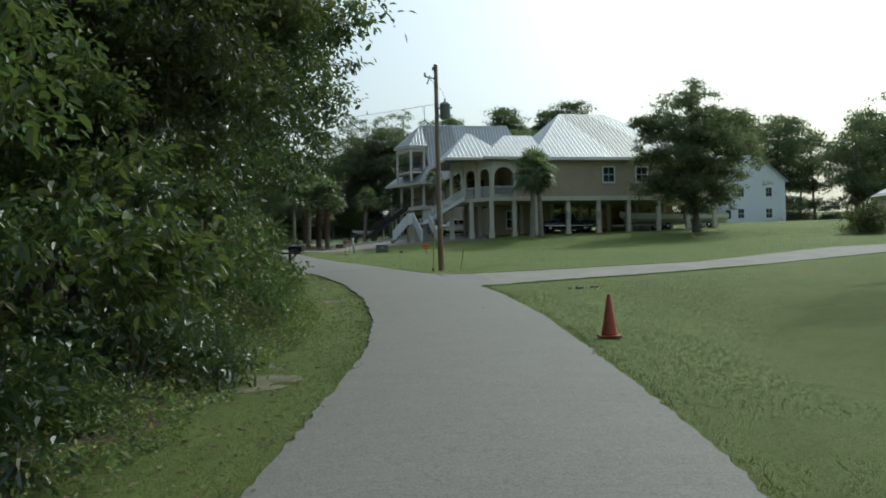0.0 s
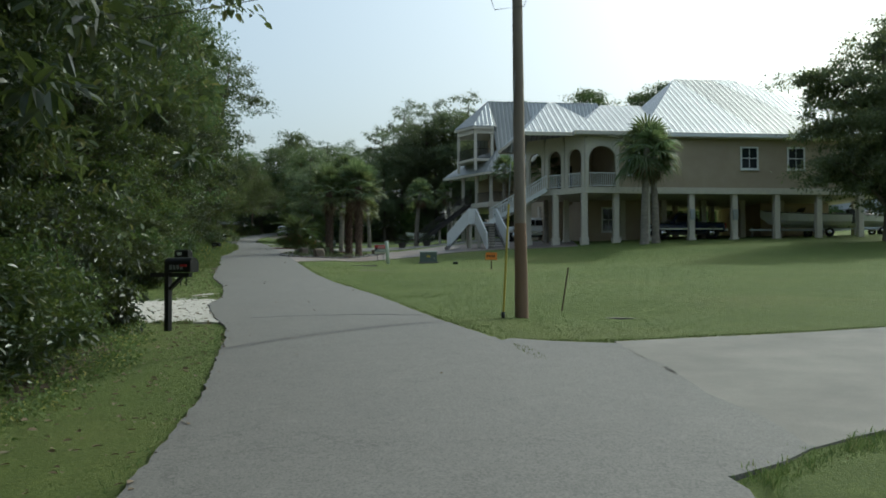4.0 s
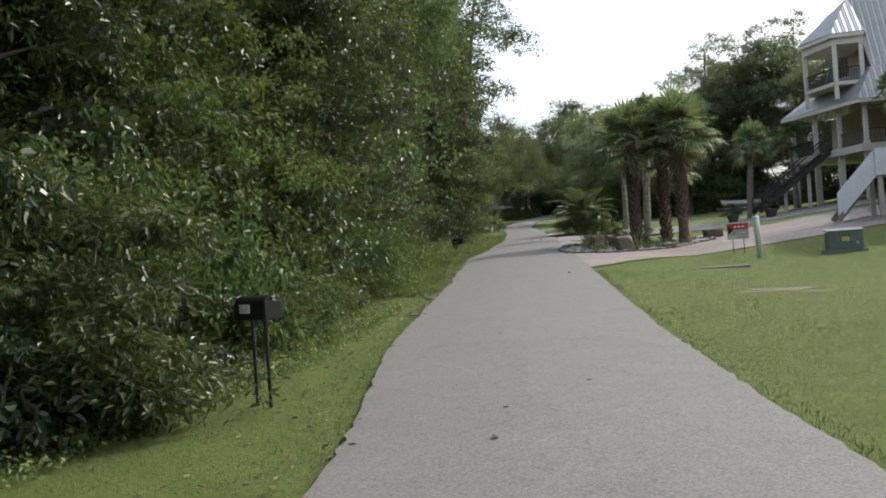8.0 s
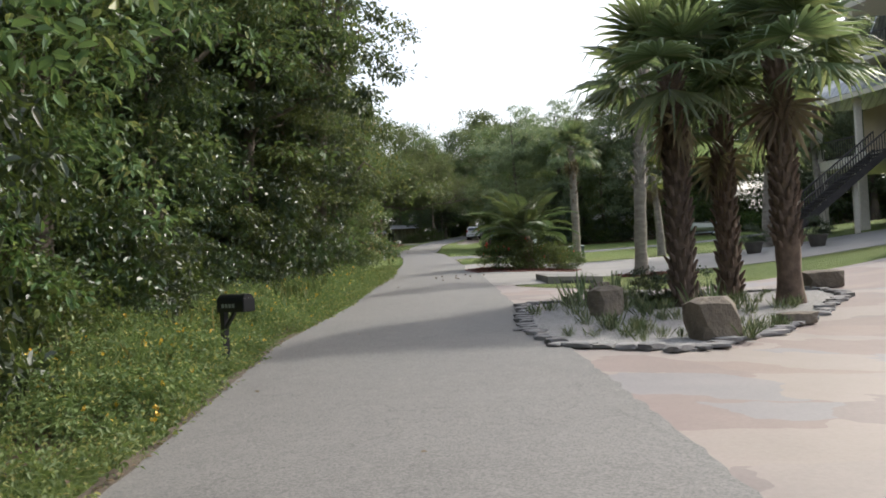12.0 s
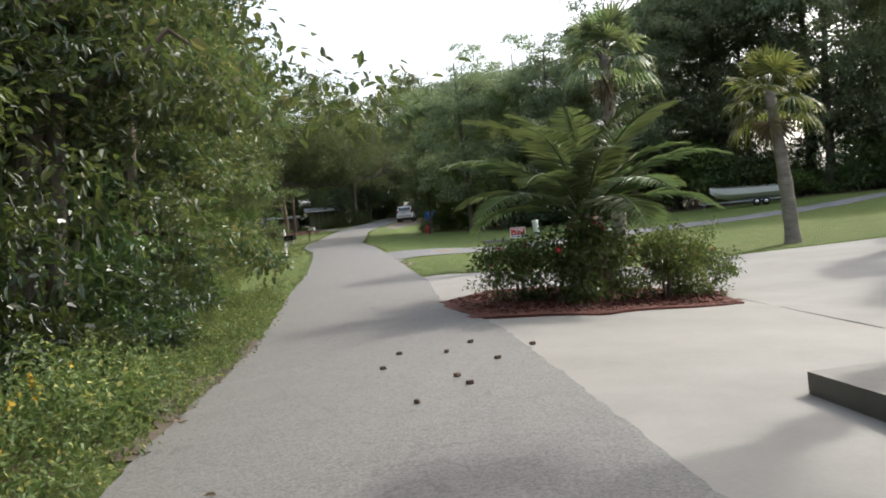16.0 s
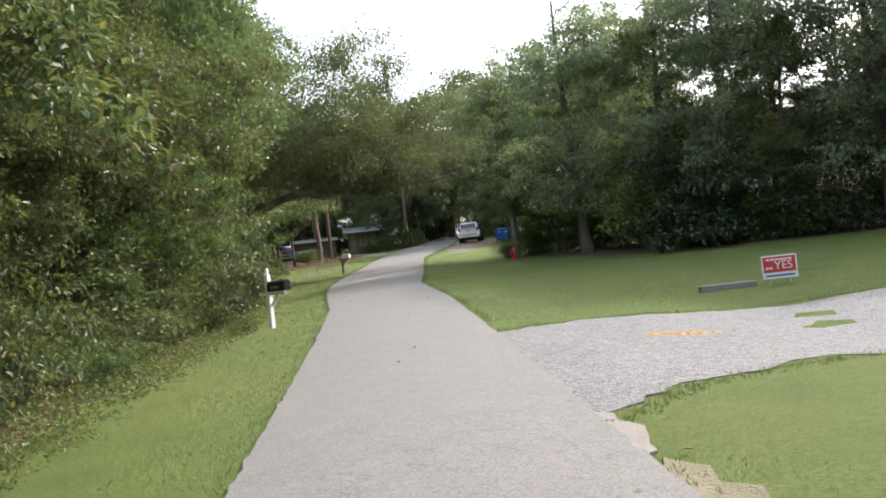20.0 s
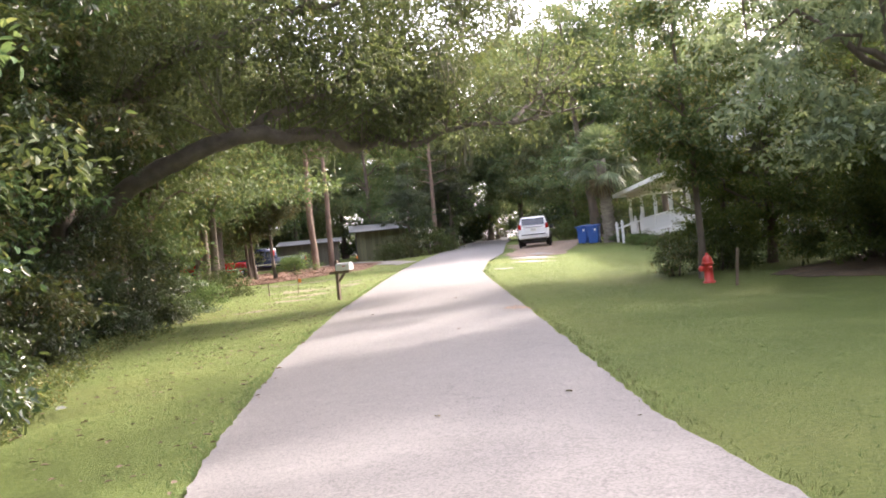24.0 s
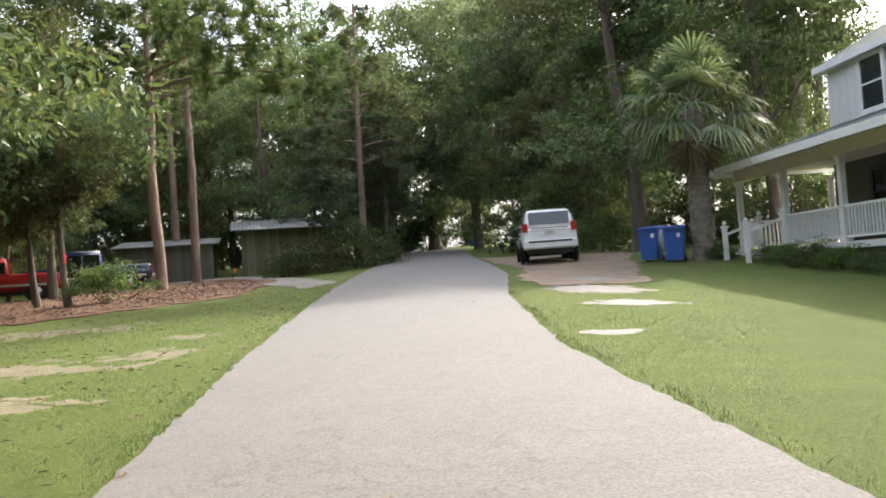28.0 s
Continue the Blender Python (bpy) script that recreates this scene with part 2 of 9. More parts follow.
def ribbed(name, c, c2, scale=0.8):
    """Sheet metal with standing ribs down the slope (ribs run along the local y)."""
    m, nt, b, out = nodes_of(name)
    tc = nt.nodes.new("ShaderNodeTexCoord")
    uv = nt.nodes.new("ShaderNodeTexWave")
    uv.wave_type, uv.bands_direction, uv.wave_profile = "BANDS", "X", "SIN"
    uv.inputs["Scale"].default_value = scale
    nt.links.new(tc.outputs["UV"], uv.inputs["Vector"])
    n = noise_of(nt, 0.5, 5, 0.6)
    n2 = noise_of(nt, 9.0, 4, 0.6)
    col = ramp(nt, n, [(0.3, c), (0.7, c2)])
    col = mixc(nt, 0.25, col, ramp(nt, n2, [(0.3, tuple(v * 0.7 for v in c)), (0.7, c2)]))
    # Darker lines between ribs put the relief's shade into the colour.
    col = mixc(nt, 0.75, col, ramp(nt, uv.outputs["Fac"], [(0.06, (0.55, 0.56, 0.56)), (0.22, (1, 1, 1))]), "MULTIPLY")
    nt.links.new(col, b.inputs["Base Color"])
    b.inputs["Roughness"].default_value, b.inputs["Metallic"].default_value = 0.5, 0.3
    bumped(nt, b, ramp(nt, uv.outputs["Fac"], [(0.75, (0, 0, 0)), (0.95, (1, 1, 1))]), 0.9, 0.05)
    return m


M = {
    "asphalt": asphalt(), "turf": turf(), "stained": stained_concrete(),
    "gravel_white": gravel("white_gravel", (0.46, 0.44, 0.385), (0.72, 0.70, 0.64)),
    "gravel_grey": gravel("grey_gravel", (0.10, 0.10, 0.099), (0.255, 0.252, 0.245)),
    "concrete": surf("pale_concrete", (0.202, 0.191, 0.170), (0.271, 0.256, 0.228), 0.7, 30, 0.85, bump=0.25),
    "old_concrete": surf("weathered_concrete", (0.15, 0.142, 0.125), (0.25, 0.235, 0.205), 0.8, 28, 0.9, bump=0.4),
    "dark_concrete": surf("damp_concrete", (0.10, 0.095, 0.085), (0.24, 0.22, 0.19), 2.0, 28, 0.9, bump=0.5),
    "sand": surf("bare_sand", (0.190, 0.171, 0.148), (0.285, 0.263, 0.228), 1.2, 35, 0.95, bump=0.6, dist=0.02),
    "dirt": surf("packed_earth", (0.17, 0.125, 0.085), (0.30, 0.23, 0.16), 1.5, 30, 0.95, bump=0.8, dist=0.03),
    "dry": surf("dry_grass_and_soil", (0.13, 0.118, 0.065), (0.22, 0.195, 0.125), 2.2, 30, 0.95, bump=0.8, dist=0.03),
    "bed_gravel": gravel("pale_bed_gravel", (0.16, 0.155, 0.145), (0.36, 0.35, 0.33)),
    "edge_dirt": surf("brown_edge_soil", (0.070, 0.054, 0.036), (0.145, 0.112, 0.075), 2.5, 30, 0.95, bump=0.8, dist=0.02),
    "litter": surf("leaf_litter", (0.05, 0.038, 0.022), (0.16, 0.105, 0.055), 2.5, 26, 0.95, bump=1.0, dist=0.05),
    "straw": surf("pine_straw", (0.12, 0.065, 0.038), (0.23, 0.135, 0.08), 1.8, 34, 0.95, bump=1.0, dist=0.05),
    "mulch": surf("red_mulch", (0.085, 0.028, 0.018), (0.20, 0.065, 0.040), 3.0, 36, 0.95, bump=1.0, dist=0.05),
    "bark": surf("grey_brown_bark", (0.075, 0.058, 0.042), (0.19, 0.155, 0.12), 3.0, 22, 0.95, bump=1.0, dist=0.03, stretch=(1, 1, 0.22)),
    "pine_bark": surf("plated_pine_bark", (0.13, 0.085, 0.06), (0.30, 0.22, 0.165), 3.5, 18, 0.95, bump=1.0, dist=0.03, stretch=(1, 1, 0.3)),
    "palm_bark": surf("palm_bark", (0.17, 0.145, 0.12), (0.38, 0.34, 0.28), 3.0, 18, 0.95, bump=1.0, dist=0.02, stretch=(1, 1, 2.5)),
    "palm_boot": surf("old_palm_boots", (0.065, 0.042, 0.030), (0.22, 0.155, 0.105), 5.0, 30, 0.95, bump=0.8, vary=0.25),
    "oak_bark": surf("live_oak_bark", (0.07, 0.058, 0.046), (0.17, 0.145, 0.115), 2.5, 18, 0.95, bump=1.0, dist=0.03),
    "leaf_wood": leaf("broad_green_leaves", (0.036, 0.073, 0.018), (0.095, 0.151, 0.036), (0.196, 0.196, 0.042), 0.38),
    "leaf_dark": leaf("dark_glossy_leaves", (0.014, 0.034, 0.011), (0.041, 0.076, 0.021), (0.127, 0.127, 0.034), 0.28, 0.30, 0.05, 0.6),
    "leaf_lime": leaf("light_green_leaves", (0.044, 0.088, 0.015), (0.119, 0.181, 0.033), (0.300, 0.263, 0.037), 0.4, 0.5, 0.2),
    "leaf_oak": leaf("small_oak_leaves", (0.050, 0.091, 0.031), (0.131, 0.192, 0.060), (0.286, 0.252, 0.070), 0.35, 0.45, 0.15),
    "leaf_olive": leaf("olive_tree_leaves", (0.041, 0.068, 0.022), (0.108, 0.135, 0.041), (0.284, 0.189, 0.054), 0.35, 0.45, 0.22),
    "leaf_pale": leaf("pale_narrow_leaves", (0.048, 0.075, 0.022), (0.110, 0.145, 0.048), (0.18, 0.18, 0.06), 0.3, 0.4, 0.1),
    # Greyed and lightened: the veil of haze over far woods is in the colour.
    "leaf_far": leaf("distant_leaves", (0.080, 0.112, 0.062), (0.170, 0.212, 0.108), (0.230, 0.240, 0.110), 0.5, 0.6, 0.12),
    "leaf_live": leaf("live_oak_leaves", (0.048, 0.072, 0.032), (0.115, 0.150, 0.060), (0.24, 0.22, 0.07), 0.46, 0.45, 0.10, 0.4),
    # Grey-green leaves, paled further so the colour carries haze over backlit oaks.
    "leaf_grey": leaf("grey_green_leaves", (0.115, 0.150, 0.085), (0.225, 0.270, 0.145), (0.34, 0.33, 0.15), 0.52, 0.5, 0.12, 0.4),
    "needle": leaf("pine_needles", (0.048, 0.090, 0.022), (0.132, 0.186, 0.042), (0.312, 0.180, 0.060), 0.3, 0.5, 0.15),
    "frond": leaf("fan_palm_fronds", (0.100, 0.145, 0.065), (0.210, 0.265, 0.120), (0.330, 0.310, 0.150), 0.5, 0.35, 0.1),
    "frond_yellow": leaf("yellowing_fronds", (0.08, 0.10, 0.02), (0.20, 0.20, 0.04), (0.32, 0.26, 0.06), 0.35, 0.4, 0.3),
    "frond_dead": leaf("dead_fronds", (0.13, 0.09, 0.05), (0.26, 0.19, 0.11), (0.32, 0.24, 0.14), 0.2, 0.7, 0.2),
    "frond_feather": leaf("date_palm_fronds", (0.075, 0.118, 0.045), (0.165, 0.222, 0.090), (0.270, 0.270, 0.110), 0.42, 0.35, 0.1),
    "moss": leaf("hanging_moss", (0.10, 0.105, 0.075), (0.19, 0.19, 0.14), (0.22, 0.21, 0.15), 0.3, 0.9, 0.1),
    "blade": leaf("grass_blades", (0.100, 0.152, 0.042), (0.190, 0.250, 0.072), (0.375, 0.331, 0.150), 0.35, 0.7, 0.12),
    "weed": leaf("roadside_weeds", (0.064, 0.098, 0.024), (0.170, 0.208, 0.052), (0.405, 0.325, 0.072), 0.4, 0.55, 0.12),
    "border": leaf("pale_border_grass", (0.098, 0.140, 0.056), (0.238, 0.294, 0.126), (0.448, 0.420, 0.224), 0.3, 0.6, 0.2),
    "stucco": surf("tan_stucco", (0.396, 0.318, 0.228), (0.480, 0.396, 0.288), 0.8, 60, 0.9, bump=0.3, dist=0.004),
    "cream": plain("cream_paint", (0.62, 0.57, 0.47), 0.7),
    "white": plain("white_paint", (0.78, 0.78, 0.76), 0.55),
    # Near-black fill that puts the shade of porch and culvert into colour.
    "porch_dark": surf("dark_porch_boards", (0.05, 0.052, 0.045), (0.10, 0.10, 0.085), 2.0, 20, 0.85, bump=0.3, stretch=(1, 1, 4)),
    "siding": plain("white_siding", (0.74, 0.73, 0.70), 0.6),
    "bluewhite": plain("pale_blue_siding", (0.72, 0.74, 0.76), 0.6),
    "roof_bright": ribbed("galvanised_metal_roofing", (0.40, 0.425, 0.44), (0.50, 0.52, 0.53)),
    # Duller copy of the roofing above, for slopes coloured as if unlit.
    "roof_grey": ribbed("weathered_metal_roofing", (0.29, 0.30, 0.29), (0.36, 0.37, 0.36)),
    "roof_green": surf("dark_green_shingles", (0.030, 0.050, 0.042), (0.060, 0.085, 0.074), 1.5, 30, 0.95, bump=0.7),
    "tin": ribbed("weathered_tin", (0.17, 0.18, 0.185), (0.30, 0.31, 0.31), 1.6),
    "glass": glass("window_glass"), "car_glass": glass("tinted_car_glass", (0.01, 0.012, 0.014)),
    "black": plain("black_paint", (0.012, 0.012, 0.013), 0.35),
    "rubber": plain("tyre_rubber", (0.018, 0.018, 0.018), 0.85),
    "chrome": plain("bright_metal", (0.62, 0.62, 0.63), 0.25, 1.0),
    "steel": plain("galvanised_steel", (0.42, 0.44, 0.45), 0.45, 0.8),
    "grey_paint": plain("transformer_grey", (0.24, 0.27, 0.27), 0.5),
    "pole_wood": surf("weathered_pole_wood", (0.20, 0.165, 0.13), (0.33, 0.285, 0.235), 2.0, 25, 0.9, bump=0.6, stretch=(1, 1, 0.15)),
    "treated": surf("treated_pole_butt", (0.16, 0.10, 0.062), (0.27, 0.18, 0.115), 2.0, 25, 0.9, bump=0.6, stretch=(1, 1, 0.15)),
    "wood": surf("old_brown_wood", (0.10, 0.07, 0.045), (0.20, 0.15, 0.10), 3.0, 30, 0.85, bump=0.5, stretch=(1, 1, 0.2)),
    "dark_wood": surf("dark_stained_wood", (0.03, 0.026, 0.024), (0.075, 0.065, 0.058), 3.0, 30, 0.8, bump=0.4),
    "barn": surf("mossy_barn_boards", (0.11, 0.11, 0.065), (0.25, 0.24, 0.14), 2.0, 25, 0.95, bump=0.6, stretch=(1, 1, 0.25), vary=0.25),
    "shed_board": surf("dark_shed_boards", (0.075, 0.072, 0.052), (0.17, 0.16, 0.115), 2.0, 25, 0.95, bump=0.6, stretch=(1, 1, 0.25), vary=0.25),
    "grey_board": surf("grey_weathered_boards", (0.17, 0.16, 0.15), (0.30, 0.285, 0.265), 2.0, 25, 0.95, bump=0.6, stretch=(1, 1, 0.25), vary=0.2),
    "cone": plain("faded_orange_plastic", (0.30, 0.060, 0.025), 0.6, var=0.3),
    "red": plain("hydrant_red_paint", (0.55, 0.050, 0.035), 0.45),
    "sign_red": plain("sign_red", (0.50, 0.035, 0.04), 0.5),
    "orange": plain("orange_marking", (0.75, 0.25, 0.04), 0.7),
    "orange_faded": surf("worn_orange_paint", (0.15, 0.13, 0.11), (0.34, 0.20, 0.10), 6.0, 40, 0.85, spread=0.12),
    "green_box": plain("utility_green", (0.115, 0.145, 0.125), 0.55, var=0.25),
    "pvc": plain("pale_green_white_pipe", (0.62, 0.66, 0.58), 0.5),
    "bin_blue": plain("bin_blue_plastic", (0.025, 0.095, 0.34), 0.45),
    "suv_white": plain("white_car_paint", (0.76, 0.76, 0.74), 0.25, coat=0.8),
    "car_red": plain("red_car_paint", (0.36, 0.018, 0.016), 0.25, coat=0.8),
    "car_blue": plain("dark_blue_car_paint", (0.012, 0.020, 0.060), 0.22, coat=0.8),
    "tail": plain("red_lamp_lens", (0.35, 0.012, 0.012), 0.2, coat=0.5),
    "lamp": plain("clear_lamp_lens", (0.70, 0.70, 0.68), 0.15, coat=0.5),
    "hull": plain("white_gelcoat", (0.70, 0.69, 0.66), 0.3, coat=0.4),
    "rock": surf("brown_field_stone", (0.105, 0.085, 0.062), (0.25, 0.205, 0.15), 2.5, 14, 0.9, bump=1.0, dist=0.03, vary=0.2),
    "rock_grey": surf("grey_edging_stone", (0.13, 0.125, 0.12), (0.30, 0.285, 0.27), 3.0, 16, 0.9, bump=0.8, dist=0.02, vary=0.25),
    "bloom": plain("yellow_petals", (0.65, 0.42, 0.03), 0.6),
    "petal": plain("red_petals", (0.55, 0.03, 0.03), 0.5),
    "wire": plain("black_wire", (0.02, 0.02, 0.02), 0.6),
    "yellow": plain("yellow_guard", (0.55, 0.42, 0.06), 0.55),
    "patch_tar": surf("tar_seam", (0.10, 0.098, 0.094), (0.17, 0.165, 0.16), 3.0, 40, 0.8, bump=0.3),
}

# ---------------------------------------------------------------- mesh helpers
rng = np.random.default_rng(7)


def mesh_of(name, verts, faces, mat=None, smooth=False):
    me = bpy.data.meshes.new(name)
    verts = np.asarray(verts, dtype=np.float32)
    if isinstance(faces, np.ndarray):
        n, k = faces.shape
        me.vertices.add(len(verts))
        me.vertices.foreach_set("co", verts.ravel())
        me.loops.add(n * k)
        me.loops.foreach_set("vertex_index", faces.astype(np.int32).ravel())
        me.polygons.add(n)
        me.polygons.foreach_set("loop_start", np.arange(0, n * k, k, dtype=np.int32))
        me.update(calc_edges=True)
    else:
        me.from_pydata([tuple(v) for v in verts.tolist()], [], [tuple(f) for f in faces])
    if smooth:
        me.polygons.foreach_set("use_smooth", [True] * len(me.polygons))
    else:
        me.shade_flat()
    if mat:
        me.materials.append(mat)
    me.update()
    return me


def part(name, data, mat, parent, label=""):
    """One mesh object under a thing or a part; data is a bmesh or a mesh."""
    if isinstance(data, bmesh.types.BMesh):
        me = bpy.data.meshes.new(name)
        data.normal_update()
        data.to_mesh(me)
        data.free()
    else:
        me = data
    if mat and not me.materials:
        me.materials.append(mat)
    ob = new(name, me)
    ob.parent = parent
    return tagged(ob, label) if label else ob


def thing(name, x, y, z, turn=0.0, label="", category="", group="", kind=""):
    ob = new(name)
    ob.matrix_basis = pose(x, y, z, 0, 0, turn)
    return tagged(ob, label, category, group, kind)


def box(bm, x0, y0, z0, x1, y1, z1, bevel=0.0):
    r = bmesh.ops.create_cube(bm, size=1.0)
    vs = r["verts"]
    for v in vs:
        v.co = Vector((x0 + (v.co.x + 0.5) * (x1 - x0), y0 + (v.co.y + 0.5) * (y1 - y0), z0 + (v.co.z + 0.5) * (z1 - z0)))
    if bevel:
        es = list({e for v in vs for e in v.link_edges})
        bmesh.ops.bevel(bm, geom=es, offset=bevel, segments=2, affect="EDGES", profile=0.6)
    return bm


def bx(x0, y0, z0, x1, y1, z1, bevel=0.0):
    return box(bmesh.new(), x0, y0, z0, x1, y1, z1, bevel)


def beam(bm, a, b, w, h):
    """A squared bar from a to b."""
    a, b = Vector(a), Vector(b)
    d = (b - a)
    m = Matrix.Translation((a + b) / 2) @ d.to_track_quat("X", "Z").to_matrix().to_4x4() @ Matrix.Diagonal((d.length, w, h, 1))
    bmesh.ops.create_cube(bm, size=1.0, matrix=m)
    return bm


def bar(a, b, w, h):
    return beam(bmesh.new(), a, b, w, h)


def tube_data(path, radii, sides=8, cap=True):
    path = np.asarray(path, float)
    n = len(path)
    radii = np.broadcast_to(np.asarray(radii, float), (n,))
    tang = np.gradient(path, axis=0)
    tang /= np.linalg.norm(tang, axis=1)[:, None] + 1e-9
    ref = np.array([1.0, 0.13, 0.07]) if abs(tang[0][0]) < 0.8 else np.array([0.07, 1.0, 0.13])
    u = np.cross(tang, ref)
    u /= np.linalg.norm(u, axis=1)[:, None] + 1e-9
    v = np.cross(tang, u)
    a = np.linspace(0, 2 * np.pi, sides, endpoint=False)
    ring = np.cos(a)[None, :, None] * u[:, None, :] + np.sin(a)[None, :, None] * v[:, None, :]
    verts = (path[:, None, :] + ring * radii[:, None, None]).reshape(-1, 3)
    i, j = np.meshgrid(np.arange(n - 1), np.arange(sides), indexing="ij")
    i, j = i.ravel(), j.ravel()
    k = (j + 1) % sides
    faces = np.stack([i * sides + j, i * sides + k, (i + 1) * sides + k, (i + 1) * sides + j], 1)
    return verts, faces


def tubes(name, items, mat=None, sides=8):
    """Several tubes (path, radii) joined into one mesh."""
    vs, fs, o = [], [], 0
    for path, radii in items:
        v, f = tube_data(path, radii, sides)
        vs.append(v)
        fs.append(f + o)
        o += len(v)
    return mesh_of(name, np.concatenate(vs), np.concatenate(fs), mat, True)


def lathe(profile, sides=20, cap=True):
    """A turned shape from (radius, height) pairs, round z."""
    bm = bmesh.new()
    rings = []
    for r, z in profile:
        rings.append([bm.verts.new((r * math.cos(2 * math.pi * k / sides), r * math.sin(2 * math.pi * k / sides), z)) for k in range(sides)])
    for a, b in zip(rings, rings[1:]):
        for k in range(sides):
            f = bm.faces.new((a[k], a[(k + 1) % sides], b[(k + 1) % sides], b[k]))
            f.smooth = True
    if cap:
        bm.faces.new(rings[0][::-1])
        bm.faces.new(rings[-1])
    return bm


def poly(pts, thick, axis=(0, 0, 1)):
    """A slab: a flat polygon with thickness along the axis."""
    bm = bmesh.new()
    off = Vector(axis).normalized() * thick
    a = [bm.verts.new(p) for p in pts]
    b = [bm.verts.new(Vector(p) + off) for p in pts]
    bm.faces.new(a[::-1])
    bm.faces.new(b)
    n = len(pts)
    for k in range(n):
        bm.faces.new((a[k], a[(k + 1) % n], b[(k + 1) % n], b[k]))
    bmesh.ops.recalc_face_normals(bm, faces=bm.faces)
    return bm


def stone(rx, ry, rz, seed, rough=0.25):
    bm = bmesh.new()
    bmesh.ops.create_icosphere(bm, subdivisions=2, radius=1.0)
    for v in bm.verts:
        n = noise.noise(v.co * 1.3 + Vector((seed * 3.1, seed, 0))) * rough * 1.6 + noise.noise(v.co * 3.0 + Vector((seed, 0, 7))) * rough * 0.5
        c = v.co * (1 + n)
        c = Vector((max(-0.72, min(0.72, c.x)), max(-0.72, min(0.72, c.y)), max(-0.6, min(0.65, c.z))))
        v.co = Vector((c.x * rx * 1.3, c.y * ry * 1.3, (c.z + 0.45) * rz))
    return bm


# ---------------------------------------------------------------- the lie of the land
LEFT_EDGE = [(-30, -0.9), (0, 0.1), (9.5, 0.2), (15, 0.15), (20, -0.3), (26, -1.25), (32.4, -2.75), (37, -4.2), (39, -4.9), (41, -5.9), (44, -7.2), (46, -7.6), (48, -8.3), (51, -9.45), (56, -11.7), (67, -15.6), (78, -19.7),
             (84.5, -21.4), (91, -23.5), (96, -24.9), (104, -27.8), (111, -30.2), (121, -34.0), (128, -36.8), (137, -40.9), (142, -42.9), (150, -45.6), (156, -47.4), (163, -49.4), (170, -51.1), (177, -52.7), (195, -56.4), (215, -60.5), (240, -66.5), (300, -82)]
RIGHT_EDGE = [(-30, 3.4), (0, 3.75), (9.5, 3.75), (15, 3.55), (20, 3.3), (26, 2.7), (30, 2.0), (37, 0.2), (40, -1.1), (46, -3.4), (52, -6.0), (57, -7.9), (67, -11.4), (78, -15.3), (84.5, -17.6), (91, -19.8),
              (96, -21.5), (100, -23.3), (104, -24.5), (111, -27.1), (117, -29.3), (121, -30.8), (128, -33.4), (137, -37.1), (142, -38.6), (150, -41.1), (156, -43.0), (163, -45.2), (170, -46.7), (177, -47.6), (195, -51.6), (215, -55.6), (240, -61.5), (300, -77)]


def along(y, table):
    return np.interp(y, [p[0] for p in table], [p[1] for p in table])


def mid_x(y):
    return (along(y, LEFT_EDGE) + along(y, RIGHT_EDGE)) / 2


PROFILE = [(-60, 0.5), (-20, 0.55), (0, 0.45), (12, 0.25), (25, 0.05), (35, 0), (60, -0.08), (75, 0), (125, 0), (140, -0.1), (160, -0.05), (180, 0.35), (215, 0.6), (260, 0.6)]


def step(a, b, v):
    k = np.clip((v - a) / (b - a), 0, 1)
    return k * k * (3 - 2 * k)


def land(x, y):
    """Height of the ground."""
    x, y = np.asarray(x, float), np.asarray(y, float)
    yc, xc = np.clip(y, -60, 260), np.clip(x, -130, 130)
    base = 0.012 * xc + 0.05 * yc + (along(yc - 3, PROFILE) + along(yc, PROFILE) + along(yc + 3, PROFILE)) / 3
    s = (x - mid_x(yc)) * 0.93
    drop = -0.27 * step(2.6, 6.5, s) * (1 - step(16, 26, s)) * step(58, 70, y) * (1 - step(172, 186, y))
    ditch = -0.38 * np.exp(-((s - 5.2) / 1.7) ** 2) * step(4, 14, y) * (1 - step(25, 31, y)) - 0.30 * np.exp(-((x - 2.2) / 1.3) ** 2 - ((y - 42.6) / 1.6) ** 2)
    mound = 0.5 * step(6, 16, s) * step(70, 80, y) * (1 - step(118, 135, y)) * step(-14, -4, x)
    verge = -0.05 * step(2.0, 3.0, np.abs(s)) + 0.10 * step(4, 10, -s)
    return base + drop + ditch + mound + verge


def land1(x, y):
    return float(land(x, y))


def lane_top(x, y):
    """Height of the lane's surface."""
    l, r = along(y, LEFT_EDGE), along(y, RIGHT_EDGE)
    f = np.clip((x - l) / (r - l), 0, 1)
    return land(x, y) + 0.035 + 0.05 * (1 - (2 * f - 1) ** 2)


